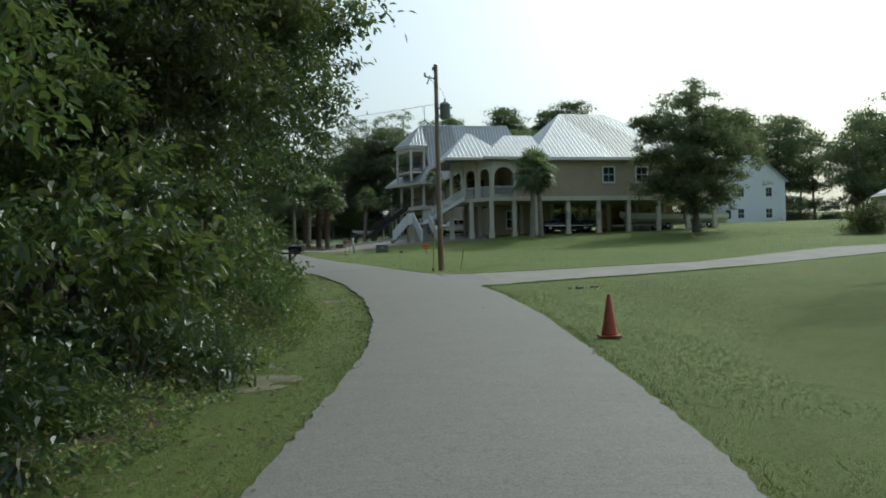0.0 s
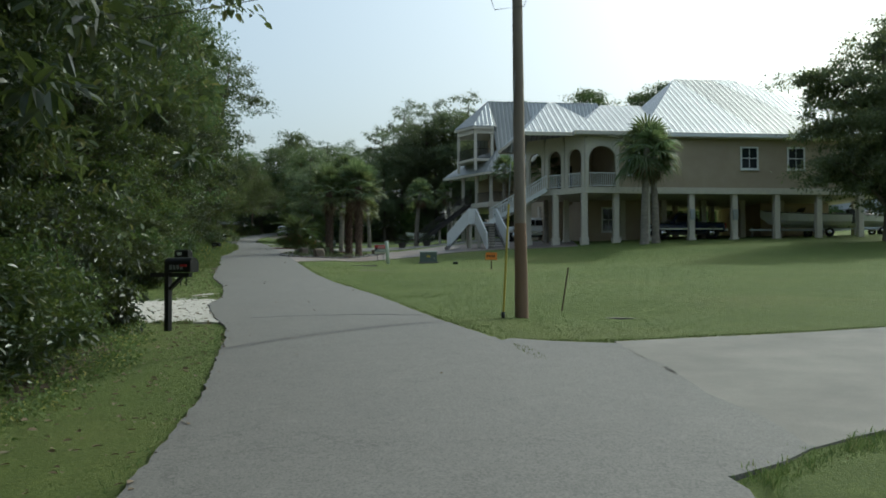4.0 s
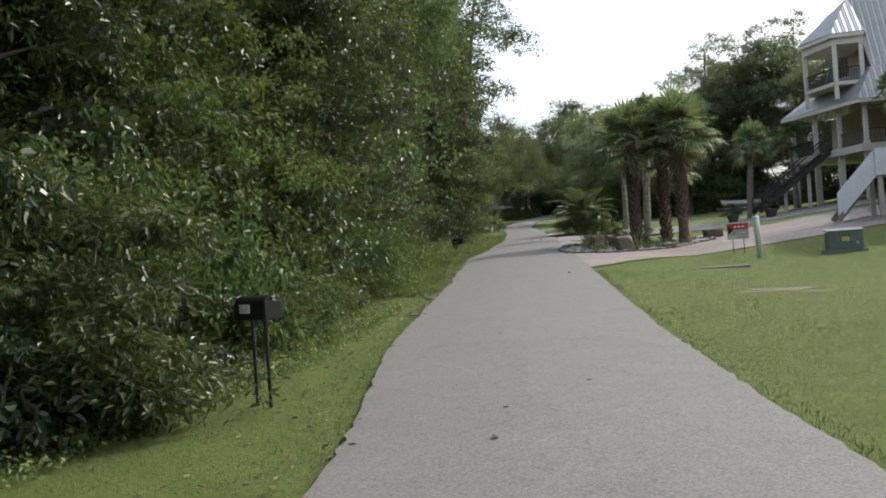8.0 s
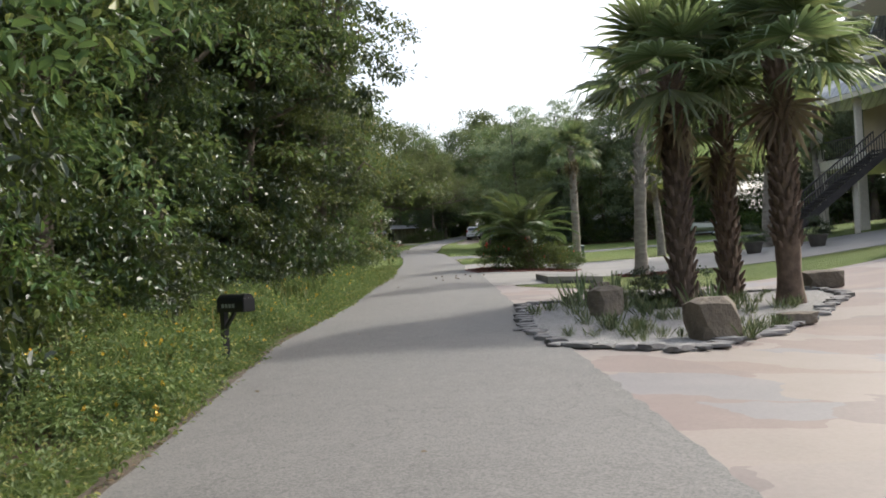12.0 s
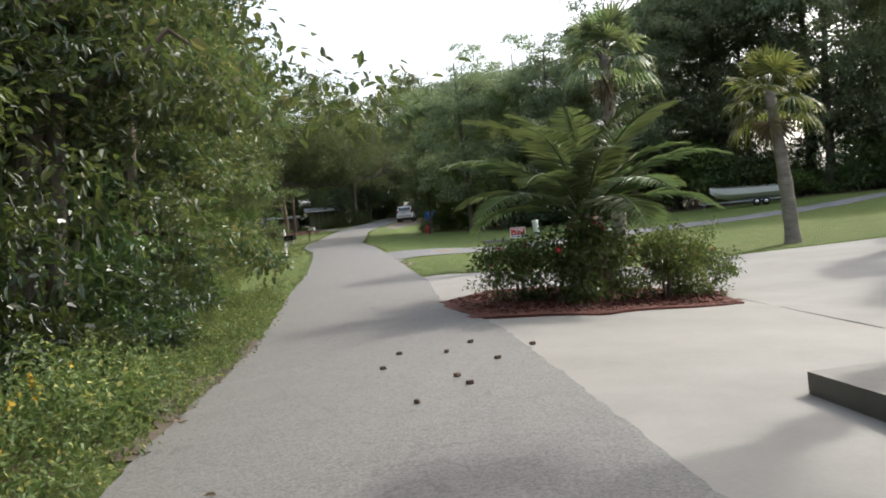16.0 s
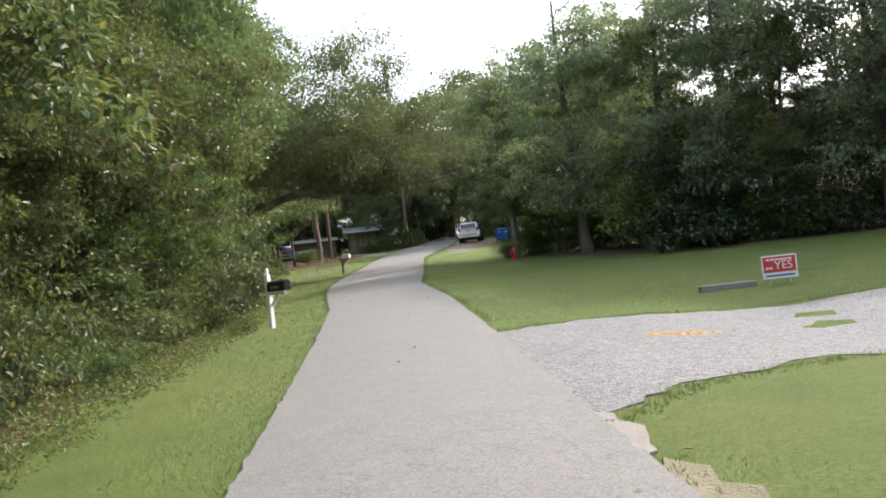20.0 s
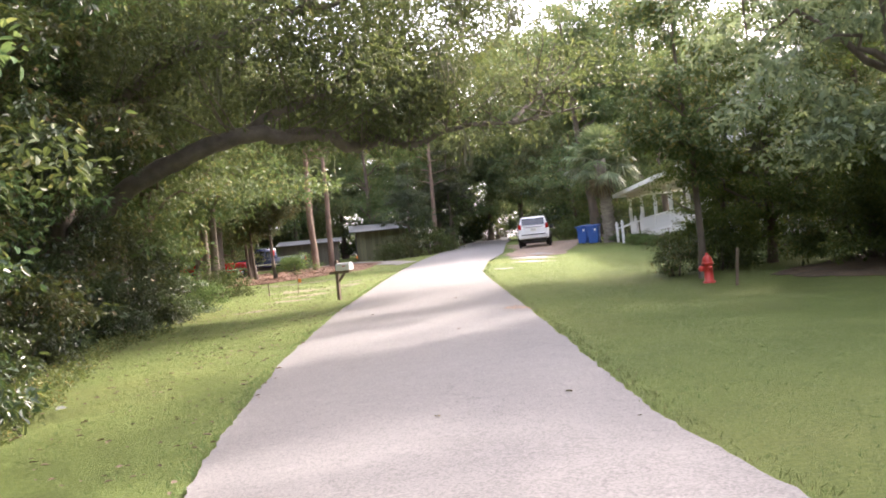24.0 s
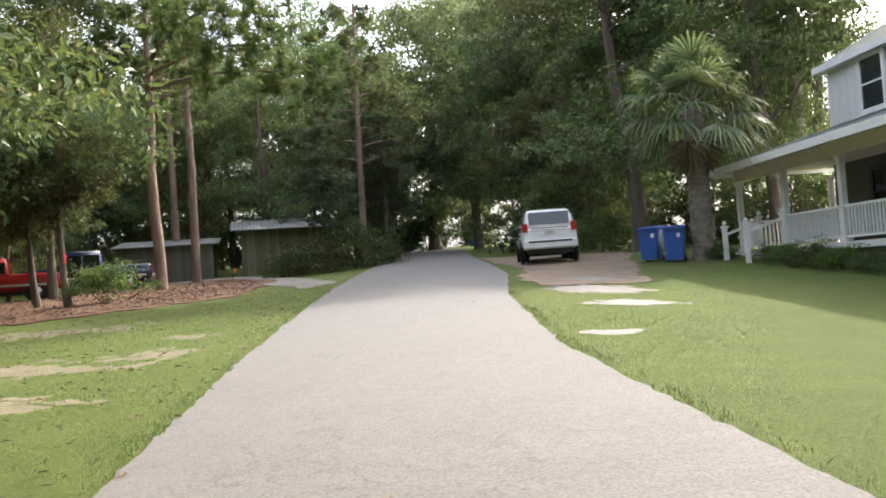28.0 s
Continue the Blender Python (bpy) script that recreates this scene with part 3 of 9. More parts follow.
def sheet(name, outline, lift, mat, cell=1.2, ragged=0.08, kind="structure", label="", category="", skirt=0.16, on_road=False):
    """A paved or bare area that follows the ground, with an uneven edge and a visible thickness."""
    from mathutils import geometry
    pts = []
    n = len(outline)
    for k in range(n):
        a, b = Vector(outline[k]), Vector(outline[(k + 1) % n])
        m = max(1, int((b - a).length / (0.22 if ragged >= 0.2 else 0.5)))
        for q in range(m):
            p = a.lerp(b, q / m)
            j = noise.noise_vector(Vector((p.x * 1.1, p.y * 1.1, lift * 50))) * ragged + noise.noise_vector(Vector((p.x * 4.7, p.y * 4.7, lift * 90))) * ragged * (0.55 if ragged >= 0.2 else 0.2)
            pts.append(Vector((p.x + j.x, p.y + j.y)))
    nb = len(pts)
    xs, ys = [p.x for p in pts], [p.y for p in pts]
    gx = np.arange(min(xs) + cell / 2, max(xs), cell)
    gy = np.arange(min(ys) + cell / 2, max(ys), cell)
    inner = [Vector((float(a), float(b))) for a in gx for b in gy]
    vs, es, fs, *_ = geometry.delaunay_2d_cdt(pts + inner, [], [list(range(nb))], 1, 1e-5)
    co = np.array([(v.x, v.y) for v in vs])
    z = (lane_top(co[:, 0], co[:, 1]) if on_road else land(co[:, 0], co[:, 1])) + lift
    bm = bmesh.new()
    bv = [bm.verts.new((float(c[0]), float(c[1]), float(h))) for c, h in zip(co, z)]
    for f in fs:
        try:
            bm.faces.new([bv[i] for i in f])
        except ValueError:
            pass
    rim = [e for e in bm.edges if len(e.link_faces) == 1]
    ext = bmesh.ops.extrude_edge_only(bm, edges=rim)
    for v in ext["geom"]:
        if isinstance(v, bmesh.types.BMVert):
            v.co.z -= skirt
    bmesh.ops.delete(bm, geom=[v for v in bm.verts if not v.link_faces], context="VERTS")
    bmesh.ops.recalc_face_normals(bm, faces=bm.faces)
    if sum(f.normal.z for f in bm.faces) < 0:
        bmesh.ops.reverse_faces(bm, faces=bm.faces)
    ob = part(name, bm, mat, None)
    return tagged(ob, label, category, "", kind)


# ---------------------------------------------------------------- ground and road
def ground():
    xs = np.concatenate([[-2500, -900, -400, -220, -150], np.arange(-110, 60.1, 1.25), [75, 95, 130, 200, 400, 900, 2500]])
    ys = np.concatenate([[-2500, -900, -300, -120, -60, -35], np.arange(-20, 215, 1.25), np.arange(216, 262, 4), [300, 400, 600, 1200, 3000]])
    X, Y = np.meshgrid(xs, ys, indexing="ij")
    Z = land(X, Y)
    verts = np.stack([X.ravel(), Y.ravel(), Z.ravel()], 1)
    ni, nj = X.shape
    i, j = np.meshgrid(np.arange(ni - 1), np.arange(nj - 1), indexing="ij")
    a = (i * nj + j).ravel()
    faces = np.stack([a, a + nj, a + nj + 1, a + 1], 1)
    tagged(new("ground", mesh_of("ground", verts, faces, M["turf"], True)), "mown lawns and grass verges with dry patches", "lawn", "", "structure")


def road():
    ys = np.concatenate([np.arange(-30, 0, 0.5), np.arange(0, 180, 0.15), np.arange(180, 300, 3)])
    rows = []
    for y in ys:
        l = along(y, LEFT_EDGE) + 0.045 * noise.noise(Vector((0, y * 0.9, 3))) + 0.06 * noise.noise(Vector((0, y * 4.3, 9)))
        r = along(y, RIGHT_EDGE) + 0.045 * noise.noise(Vector((5, y * 0.9, 3))) + 0.06 * noise.noise(Vector((5, y * 4.3, 9)))
        for k, f in enumerate((0, 0, 0.2, 0.4, 0.6, 0.8, 1, 1)):
            x = l + (r - l) * f
            crown = 0.035 + 0.05 * (1 - (2 * f - 1) ** 2)
            rows.append((x, y, land1(x, y) + (crown if 0 < k < 7 else -0.12)))
    n = 8
    m = len(ys)
    i, j = np.meshgrid(np.arange(m - 1), np.arange(n - 1), indexing="ij")
    a = (i * n + j).ravel()
    faces = np.stack([a, a + 1, a + n + 1, a + n], 1)
    tagged(new("road", mesh_of("road", np.array(rows), faces, M["asphalt"], False)), "narrow worn grey asphalt lane without markings", "road", "", "structure")


ground()
road()

# ---------------------------------------------------------------- plants
def unit(v):
    return v / (np.linalg.norm(v, axis=-1, keepdims=True) + 1e-9)


def leaf_data(base, way, normal, length, width):
    """Folded leaves: rounded halves on either side of the midrib, tip bent down."""
    side = unit(np.cross(way, normal))
    nn = unit(np.cross(side, way))
    L, W = length[:, None], (length * width)[:, None]
    lo, hi = base + way * L * 0.28, base + way * L * 0.68 - nn * L * 0.03
    rows = [base, lo + side * W * 0.46 + nn * W * 0.15, hi + side * W * 0.42 + nn * W * 0.12, base + way * L - nn * L * 0.12,
            hi - side * W * 0.42 + nn * W * 0.12, lo - side * W * 0.46 + nn * W * 0.15]
    verts = np.stack(rows, 1).reshape(-1, 3)
    k = np.arange(len(base)) * 6
    return verts, np.concatenate([np.stack([k, k + 3, k + 2, k + 1], 1), np.stack([k, k + 5, k + 4, k + 3], 1)])


def spray(g, centres, radii, per, size, width=0.5, droop=0.25, flat=0.6):
    """Leaf clumps round the centres."""
    n = len(centres)
    c = np.repeat(centres, per, 0)
    rr = np.repeat(radii, per)[:, None]
    off = g.normal(size=(n * per, 3)) * 0.55
    off[:, 2] *= flat
    base = c + off * rr
    way = unit(off + g.normal(size=off.shape) * 0.5 + np.array([0, 0, -droop]))
    nor = unit(np.array([0, 0, 1.0]) + g.normal(size=off.shape) * 0.45 + off * 0.4)
    length = size * g.uniform(0.65, 1.35, n * per)
    return leaf_data(base, way, nor, length, width)


def crown_centres(g, n, height, low, radius, shape="round", hollow=0.35):
    """Clump centres in a crown between low and height."""
    out = []
    while len(out) < n:
        p = g.uniform(-1, 1, 3)
        q = np.hypot(p[0], p[1])
        t = (p[2] + 1) / 2
        if shape == "cone":
            lim = 0.35 + 0.75 * math.sin(math.pi * min(1, (1 - t) * 0.95 + 0.03)) ** 0.8 if t < 1 else 0
            lim *= 1.0 if t < 0.55 else max(0.0, (1.02 - t) / 0.47) ** 0.75
        elif shape == "wall":
            lim = 0.95 * (1 - t ** 5) ** 0.5
        elif shape == "umbrella":
            lim = math.sqrt(max(0, 1 - (1.3 * t - 0.45) ** 2)) if t > 0.2 else 0
        else:
            lim = math.sqrt(max(0, 1 - p[2] ** 2))
        ang = math.atan2(p[1], p[0])
        lim *= 0.82 + 0.30 * math.sin(ang * 3 + t * 7) * math.sin(t * 9 + ang)
        if q > lim or (q < lim * hollow and g.uniform() < 0.7 and 0.1 < t < 0.85):
            continue
        out.append((p[0] * radius, p[1] * radius, low + t * (height - low)))
    return np.array(out)


def trunk_items(g, height, r0, lean=0.06, limbs=(), wob=0.12):
    zs = np.linspace(-0.15, height, 9)
    px = np.cumsum(g.normal(size=9)) * wob * 0.5 + zs * lean * g.uniform(-1, 1)
    py = np.cumsum(g.normal(size=9)) * wob * 0.5 + zs * lean * g.uniform(-1, 1)
    px, py = px - px[0], py - py[0]
    rad = r0 * (1 - 0.82 * (zs - zs[0]) / (height + 0.15))
    rad[0] *= 1.5
    items = [(np.stack([px, py, zs], 1), rad)]
    for e in limbs:
        e = np.asarray(e)
        z0 = max(height * 0.12, min(height * 0.92, e[2] - np.hypot(e[0], e[1]) * g.uniform(0.35, 0.8)))
        s = np.array([np.interp(z0, zs, px), np.interp(z0, zs, py), z0])
        k = np.linspace(0, 1, 6)[:, None]
        mid = s + (e - s) * k
        mid[:, 2] += np.sin(k[:, 0] * math.pi) * 0.12 * np.linalg.norm(e - s)
        mid[1:-1] += g.normal(size=(4, 3)) * 0.05 * np.linalg.norm(e - s)
        rb = np.interp(z0, zs, rad) * 0.5
        items.append((mid, np.linspace(rb, 0.012, 6)))
    return items


def lobed(g, clumps, height, low, radius, shape, hollow, knots=11, spread=0.25, tier=0.16):
    """Clump centres on flat boughs that reach outwards and dip at the tip, with dark gaps between the boughs."""
    n = max(8, clumps // knots)
    lobes = crown_centres(g, n, height, low, radius * 0.9, shape, hollow)
    own = np.concatenate([np.arange(n), g.integers(0, n, clumps - n)])
    size = (g.uniform(0.65, 1.35, n) * spread * radius)[own]
    out = lobes[own].copy()
    out[:, 2] = 0
    out = unit(out + g.normal(size=(n, 3))[own] * [0.5, 0.5, 0.0] * radius * 0.3)
    across = np.stack([-out[:, 1], out[:, 0], np.zeros(clumps)], 1)
    s = g.uniform(-1.25, 1.15, clumps)
    w = g.normal(size=clumps) * 0.42 * np.sqrt(np.clip(1.25 - np.abs(s) * 0.75, 0.1, 1.2))
    z = g.normal(size=clumps) * tier - 0.17 * (s + 0.5) ** 2 - 0.10 * w ** 2 + 0.2
    c = lobes[own] + out * (s * size)[:, None] + across * (w * size)[:, None]
    c[:, 2] += z * size
    c[:, 2] = np.maximum(c[:, 2], 0.25)
    return c, lobes


def tree_proto(name, seed, height, low, radius, clumps, per, size, leafmat, barkmat="bark", r0=0.18, shape="round", width=0.5, clump_r=0.75, droop=0.25, limbs=12, hollow=0.35, knots=13, spread=0.36, flat=0.45):
    g = np.random.default_rng(seed)
    cs, lobes = lobed(g, clumps, height, low, radius, shape, hollow, knots, spread)
    v, f = spray(g, cs, g.uniform(0.6, 1.25, clumps) * clump_r * 0.8, per, size, width, droop, flat)
    crown = mesh_of("crown", v, f, M[leafmat])
    pick = lobes[g.choice(len(lobes), min(limbs, len(lobes)), replace=False)]
    wood = tubes("trunk", trunk_items(g, height * 0.9, r0, limbs=pick), M[barkmat], 7)
    return name, crown, wood


def plant_tree(proto, x, y, turn, scale, label, category="tree", group="", sz=1.0, sink=0.0, lean=0.0):
    name, crown, wood = proto
    ob = thing(name, x, y, land1(x, y) - sink, turn, label, category, group)
    if lean:
        ob.matrix_basis = Matrix.Translation((x, y, land1(x, y) - sink - 0.1)) @ Matrix.Rotation(radians(lean), 4, "Y") @ Matrix.Rotation(radians(turn), 4, "Z")
    ob.scale = (scale, scale, scale * sz)
    part("trunk", wood, None, ob)
    part("crown", crown, None, ob)
    return ob


def bush_proto(name, seed, height, radius, clumps, per, size, leafmat, width=0.5, clump_r=0.4, stems=9):
    g = np.random.default_rng(seed)
    cs, _ = lobed(g, clumps, height, 0.1, radius, "wall", 0.3, 5, 0.42, 0.2)
    v, f = spray(g, cs, g.uniform(0.7, 1.3, clumps) * clump_r * 0.8, per, size, width, 0.15, 0.5)
    items = []
    for e in cs[g.choice(clumps, min(stems, clumps), replace=False)]:
        k = np.linspace(0, 1, 5)[:, None]
        p = np.array([e[0] * 0.15, e[1] * 0.15, -0.1]) * (1 - k) + e * k
        items.append((p, np.linspace(0.022, 0.006, 5)))
    return name, mesh_of("foliage", v, f, M[leafmat]), tubes("branchwork", items, M["bark"], 5)


def plant_bush(proto, x, y, turn, scale, label, group="", sz=1.0, category="bush"):
    name, fol, stems = proto
    ob = thing(name, x, y, land1(x, y) - 0.03, turn, label, category, group)
    ob.scale = (scale, scale, scale * sz)
    part("branchwork", stems, None, ob)
    part("foliage", fol, None, ob)
    return ob


def fan_frond_data(g, origin, way, petiole, blade, n=22, droop=0.5):
    """A fan palm leaf: stalk, a pleated fan and narrow tips that bend over."""
    way = unit(np.asarray(way, float))
    side = unit(np.cross(way, [0, 0, 1.0]) + 1e-6)
    up = np.cross(side, way)
    hub = origin + way * petiole + np.array([0, 0, -0.18 * petiole * droop])
    ang = np.linspace(-1.75, 1.75, n)
    d = np.cos(ang)[:, None] * way + np.sin(ang)[:, None] * side
    d[:, 2] -= droop * 0.18
    d = unit(d)
    L = blade * (0.80 + 0.20 * np.cos(ang * 0.8)) * g.uniform(0.92, 1.06, n)
    perp = unit(np.cross(d, up))
    w = (0.52 * L * (ang[1] - ang[0]) * 0.95)[:, None]
    fold = up * 0.025 * blade
    m = hub + d * (L * 0.52)[:, None] - np.array([0, 0, 1.0]) * (L * 0.06 * droop)[:, None]
    q = hub + d * (L * 0.80)[:, None] - np.array([0, 0, 1.0]) * (L * droop * g.uniform(0.12, 0.26, n))[:, None]
    tip = hub + d * (L * 1.0)[:, None] - np.array([0, 0, 1.0]) * (L * droop * g.uniform(0.28, 0.6, n))[:, None]
    base = np.repeat(hub[None], n, 0)
    verts = np.stack([base, m + perp * w * 0.5 - fold, m + fold, m - perp * w * 0.5 - fold, q + perp * w * 0.22, q - perp * w * 0.22, tip], 1).reshape(-1, 3)
    k = np.arange(n) * 7
    tris = np.concatenate([np.stack([k + a, k + b, k + c], 1) for a, b, c in ((0, 1, 2), (0, 2, 3), (1, 4, 2), (2, 5, 3), (2, 4, 5), (4, 6, 5))])
    return verts, tris, (np.array([origin, origin + (hub - origin) * 0.5 + [0, 0, 0.05], hub]), [0.022, 0.016, 0.012])


def join_data(parts):
    vs, fs, o = [], [], 0
    for v, f in parts:
        vs.append(v)
        fs.append(f + o)
        o += len(v)
    return np.concatenate(vs), np.concatenate(fs)


def fan_palm(x, y, height, r0, r1, fronds, blade, petiole, label, seed, matn="frond", boots=0, dead=6, lean=(0, 0), category="palm", group="", smooth_to=0.0, sink=0.0, bootmat="palm_boot"):
    """A fan palm: ringed or booted trunk, round head of fan leaves, a few dead ones hanging."""
    g = np.random.default_rng(seed)
    ob = thing("fan_palm", x, y, land1(x, y) - sink, g.uniform(0, 360), label, category, group)
    zs = np.linspace(-0.1, height, 16)
    bend = (np.maximum(zs, 0) / height) ** 1.6
    path = np.stack([lean[0] * bend, lean[1] * bend, zs], 1)
    rad = np.linspace(r0, r1, 16) * (1 + 0.06 * np.sin(np.arange(16) * 2.3))
    rad[0] *= 1.25
    part("trunk", tubes("trunk", [(path, rad)], M["palm_boot" if boots > 100 else "palm_bark"], 12), None, ob)
    if boots:
        items = []
        for k in range(boots):
            t = smooth_to + (1 - smooth_to) * (k + 0.5) / boots
            a = k * 2.399
            r = np.interp(t, np.linspace(0, 1, 16), rad)
            c = np.array([np.interp(t * height, zs, path[:, 0]), np.interp(t * height, zs, path[:, 1]), t * height])
            d = np.array([math.cos(a), math.sin(a), 0])
            s0 = c + d * r * 0.9 - [0, 0, 0.06]
            items.append((np.array([s0, s0 + d * 0.05 + [0, 0, 0.10], s0 + d * g.uniform(0.07, 0.14) + [0, 0, g.uniform(0.14, 0.24)]]), [0.055, 0.045, 0.022]))
        tagged(part("boot_cover", tubes("boot_cover", items, M[bootmat], 5), None, ob, "cut frond stubs in a spiral"), kind="stuff")
    top = path[-1]
    stalks = []
    for k in range(fronds):
        a = k * 2.399 + g.uniform(-0.3, 0.3)
        el = math.radians(84 - (96 if boots else 108) * (k / fronds) ** 0.95)
        w = np.array([math.cos(a) * math.cos(el), math.sin(a) * math.cos(el), math.sin(el)])
        v, f, st = fan_frond_data(g, top + [0, 0, -0.25 * k / fronds], w, petiole * g.uniform(0.8, 1.15), blade * g.uniform(0.85, 1.1), 20, (0.3 if boots > 100 else 0.55) + (0.75 if boots > 100 else 1.0) * k / fronds)
        part("frond", mesh_of("frond", v, f, M[matn]), None, ob)
        stalks.append(st)
    for k in range(dead):
        a = g.uniform(0, 6.28)
        w = np.array([math.cos(a) * 0.22, math.sin(a) * 0.22, -0.98])
        v, f, st = fan_frond_data(g, top + [0, 0, -0.4], w, petiole * 0.6, blade * 0.8, 14, 0.3)
        part("dead_frond", mesh_of("dead_frond", v, f, M["frond_dead"]), None, ob, "dry brown hanging frond")
    tagged(part("leaf_stalk_mass", tubes("leaf_stalk_mass", stalks, M["frond"], 4), None, ob), kind="stuff")
    return ob


def feather_palm(x, y, trunk_h, length, fronds, seed, label):
    """A young date palm: short trunk, long arching feather fronds."""
    g = np.random.default_rng(seed)
    ob = thing("date_palm", x, y, land1(x, y), 0, label, "palm")
    part("trunk", lathe([(0.34, -0.1), (0.36, 0.3), (0.30, trunk_h * 0.7), (0.34, trunk_h), (0.18, trunk_h + 0.25)], 12), M["palm_boot"], ob)
    blades, ribs = [], []
    for k in range(fronds):
        a = k * 2.399 + g.uniform(-0.2, 0.2)
        el = math.radians(86 - 66 * (k / fronds) ** 0.85)
        L = length * g.uniform(0.85, 1.1)
        t = np.linspace(0, 1, 10)
        out = np.cumsum(np.cos(el - 1.15 * t ** 1.4)) / 10 * L
        up = np.cumsum(np.sin(el - 1.15 * t ** 1.4)) / 10 * L
        path = np.stack([np.cos(a) * out, np.sin(a) * out, trunk_h + 0.1 + up], 1)
        ribs.append((path, np.linspace(0.026, 0.006, 10)))
        nl = 44
        tt = np.linspace(0.13, 0.98, nl)
        base = np.stack([np.interp(tt, t, path[:, c]) for c in range(3)], 1)
        tang = unit(np.stack([np.interp(tt, t, np.gradient(path[:, c])) for c in range(3)], 1))
        side = unit(np.cross(tang, [0, 0, 1.0]))
        nor = np.cross(side, tang)
        for sgn in (-1, 1):
            way = unit(side * sgn * 0.85 + tang * 0.65 + nor * 0.25 - np.array([0, 0, 0.28]) + g.normal(size=side.shape) * 0.06)
            ln = L * 0.21 * np.sin(np.pi * (0.18 + 0.78 * tt)) * g.uniform(0.9, 1.1, nl) + 0.05
            blades.append(leaf_data(base, way, nor, ln, np.full(nl, 0.062)))
        fr = part("frond", mesh_of("frond", *join_data(blades), M["frond_feather"]), None, ob)
        part("rib", tubes("rib", ribs, M["frond_feather"], 4), None, fr)
        blades, ribs = [], []
    return ob


def tufts(name, spots, height, per, mat, label, category="plants", width=0.04, seed=1, lean=0.35):
    """Blades in tufts at many spots, joined: nobody could count them."""
    g = np.random.default_rng(seed)
    spots = np.asarray(spots, float)
    n = len(spots)
    b = np.repeat(spots, per, 0)
    r = np.repeat(np.broadcast_to(height, (n,)), per)
    base = b + np.concatenate([g.normal(size=(n * per, 2)) * (r * 0.25)[:, None], np.zeros((n * per, 1))], 1)
    way = unit(np.concatenate([g.normal(size=(n * per, 2)) * lean, np.ones((n * per, 1))], 1))
    nor = unit(g.normal(size=(n * per, 3)))
    v, f = leaf_data(base, way, nor, r * g.uniform(0.6, 1.25, n * per), np.full(n * per, width))
    return tagged(new(name, mesh_of(name, v, f, mat)), label, category, "", "stuff")


# -------- the kinds of tree
T = {
    "a": tree_proto("broadleaf_tree", 11, 11.5, 0.6, 3.3, 560, 68, 0.10, "leaf_wood", r0=0.17, shape="wall", clump_r=0.42, width=0.55),
    "b": tree_proto("broadleaf_tree", 12, 9.0, 0.4, 2.9, 500, 66, 0.095, "leaf_lime", r0=0.13, shape="wall", clump_r=0.38, width=0.5),
    "c": tree_proto("glossy_leaved_tree", 13, 12.5, 1.0, 3.2, 460, 54, 0.14, "leaf_dark", r0=0.2, shape="cone", clump_r=0.42, width=0.48),
    "d": tree_proto("oak_tree", 14, 14.0, 2.0, 4.0, 560, 44, 0.15, "leaf_oak", r0=0.26, shape="round", clump_r=0.58, knots=14, spread=0.34),
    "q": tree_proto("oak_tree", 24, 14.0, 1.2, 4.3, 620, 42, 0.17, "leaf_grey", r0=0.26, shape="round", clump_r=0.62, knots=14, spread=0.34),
    "e": tree_proto("broadleaf_tree", 15, 10.5, 0.5, 3.0, 540, 68, 0.095, "leaf_olive", r0=0.15, shape="wall", clump_r=0.40, width=0.55),
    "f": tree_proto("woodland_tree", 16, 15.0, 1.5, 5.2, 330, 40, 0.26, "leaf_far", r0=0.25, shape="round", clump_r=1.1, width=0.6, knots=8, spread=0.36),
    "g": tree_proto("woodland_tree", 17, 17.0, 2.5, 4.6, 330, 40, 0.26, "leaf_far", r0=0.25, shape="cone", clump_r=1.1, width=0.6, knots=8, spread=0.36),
    "h": tree_proto("slender_tree", 18, 14.0, 3.0, 2.6, 120, 36, 0.24, "leaf_lime", r0=0.14, shape="round", clump_r=0.8, hollow=0.1),
    "i": tree_proto("bare_stemmed_tree", 19, 16.0, 6.0, 3.6, 200, 48, 0.20, "leaf_dark", r0=0.24, shape="round", clump_r=0.9, hollow=0.2),
    "j": tree_proto("umbrella_crowned_tree", 20, 20.5, 14.5, 4.6, 200, 46, 0.30, "leaf_oak", r0=0.28, shape="umbrella", clump_r=0.9, limbs=16, hollow=0.1, knots=4, spread=0.3),
    "k": tree_proto("lacy_tree", 21, 16.0, 6.5, 2.4, 60, 34, 0.24, "leaf_dark", r0=0.16, shape="round", clump_r=0.6, limbs=24, hollow=0.0, knots=3),
    "m": tree_proto("bay_tree", 22, 10.0, 2.4, 2.3, 170, 54, 0.15, "leaf_olive", r0=0.11, shape="round", clump_r=0.5, hollow=0.1, knots=7, spread=0.3),
    "l": bush_proto("pale_bush", 35, 3.0, 1.25, 120, 60, 0.14, "leaf_pale", width=0.42, clump_r=0.42),
}
B = {
    "a": bush_proto("bush", 31, 1.7, 1.15, 80, 46, 0.095, "leaf_wood", clump_r=0.36),
    "b": bush_proto("bush", 32, 1.4, 1.2, 76, 46, 0.09, "leaf_lime", clump_r=0.36),
    "c": bush_proto("glossy_bush", 33, 2.1, 1.2, 80, 44, 0.115, "leaf_dark", clump_r=0.36),
    "d": bush_proto("bush", 34, 1.2, 1.0, 64, 44, 0.085, "leaf_olive", clump_r=0.34),
}

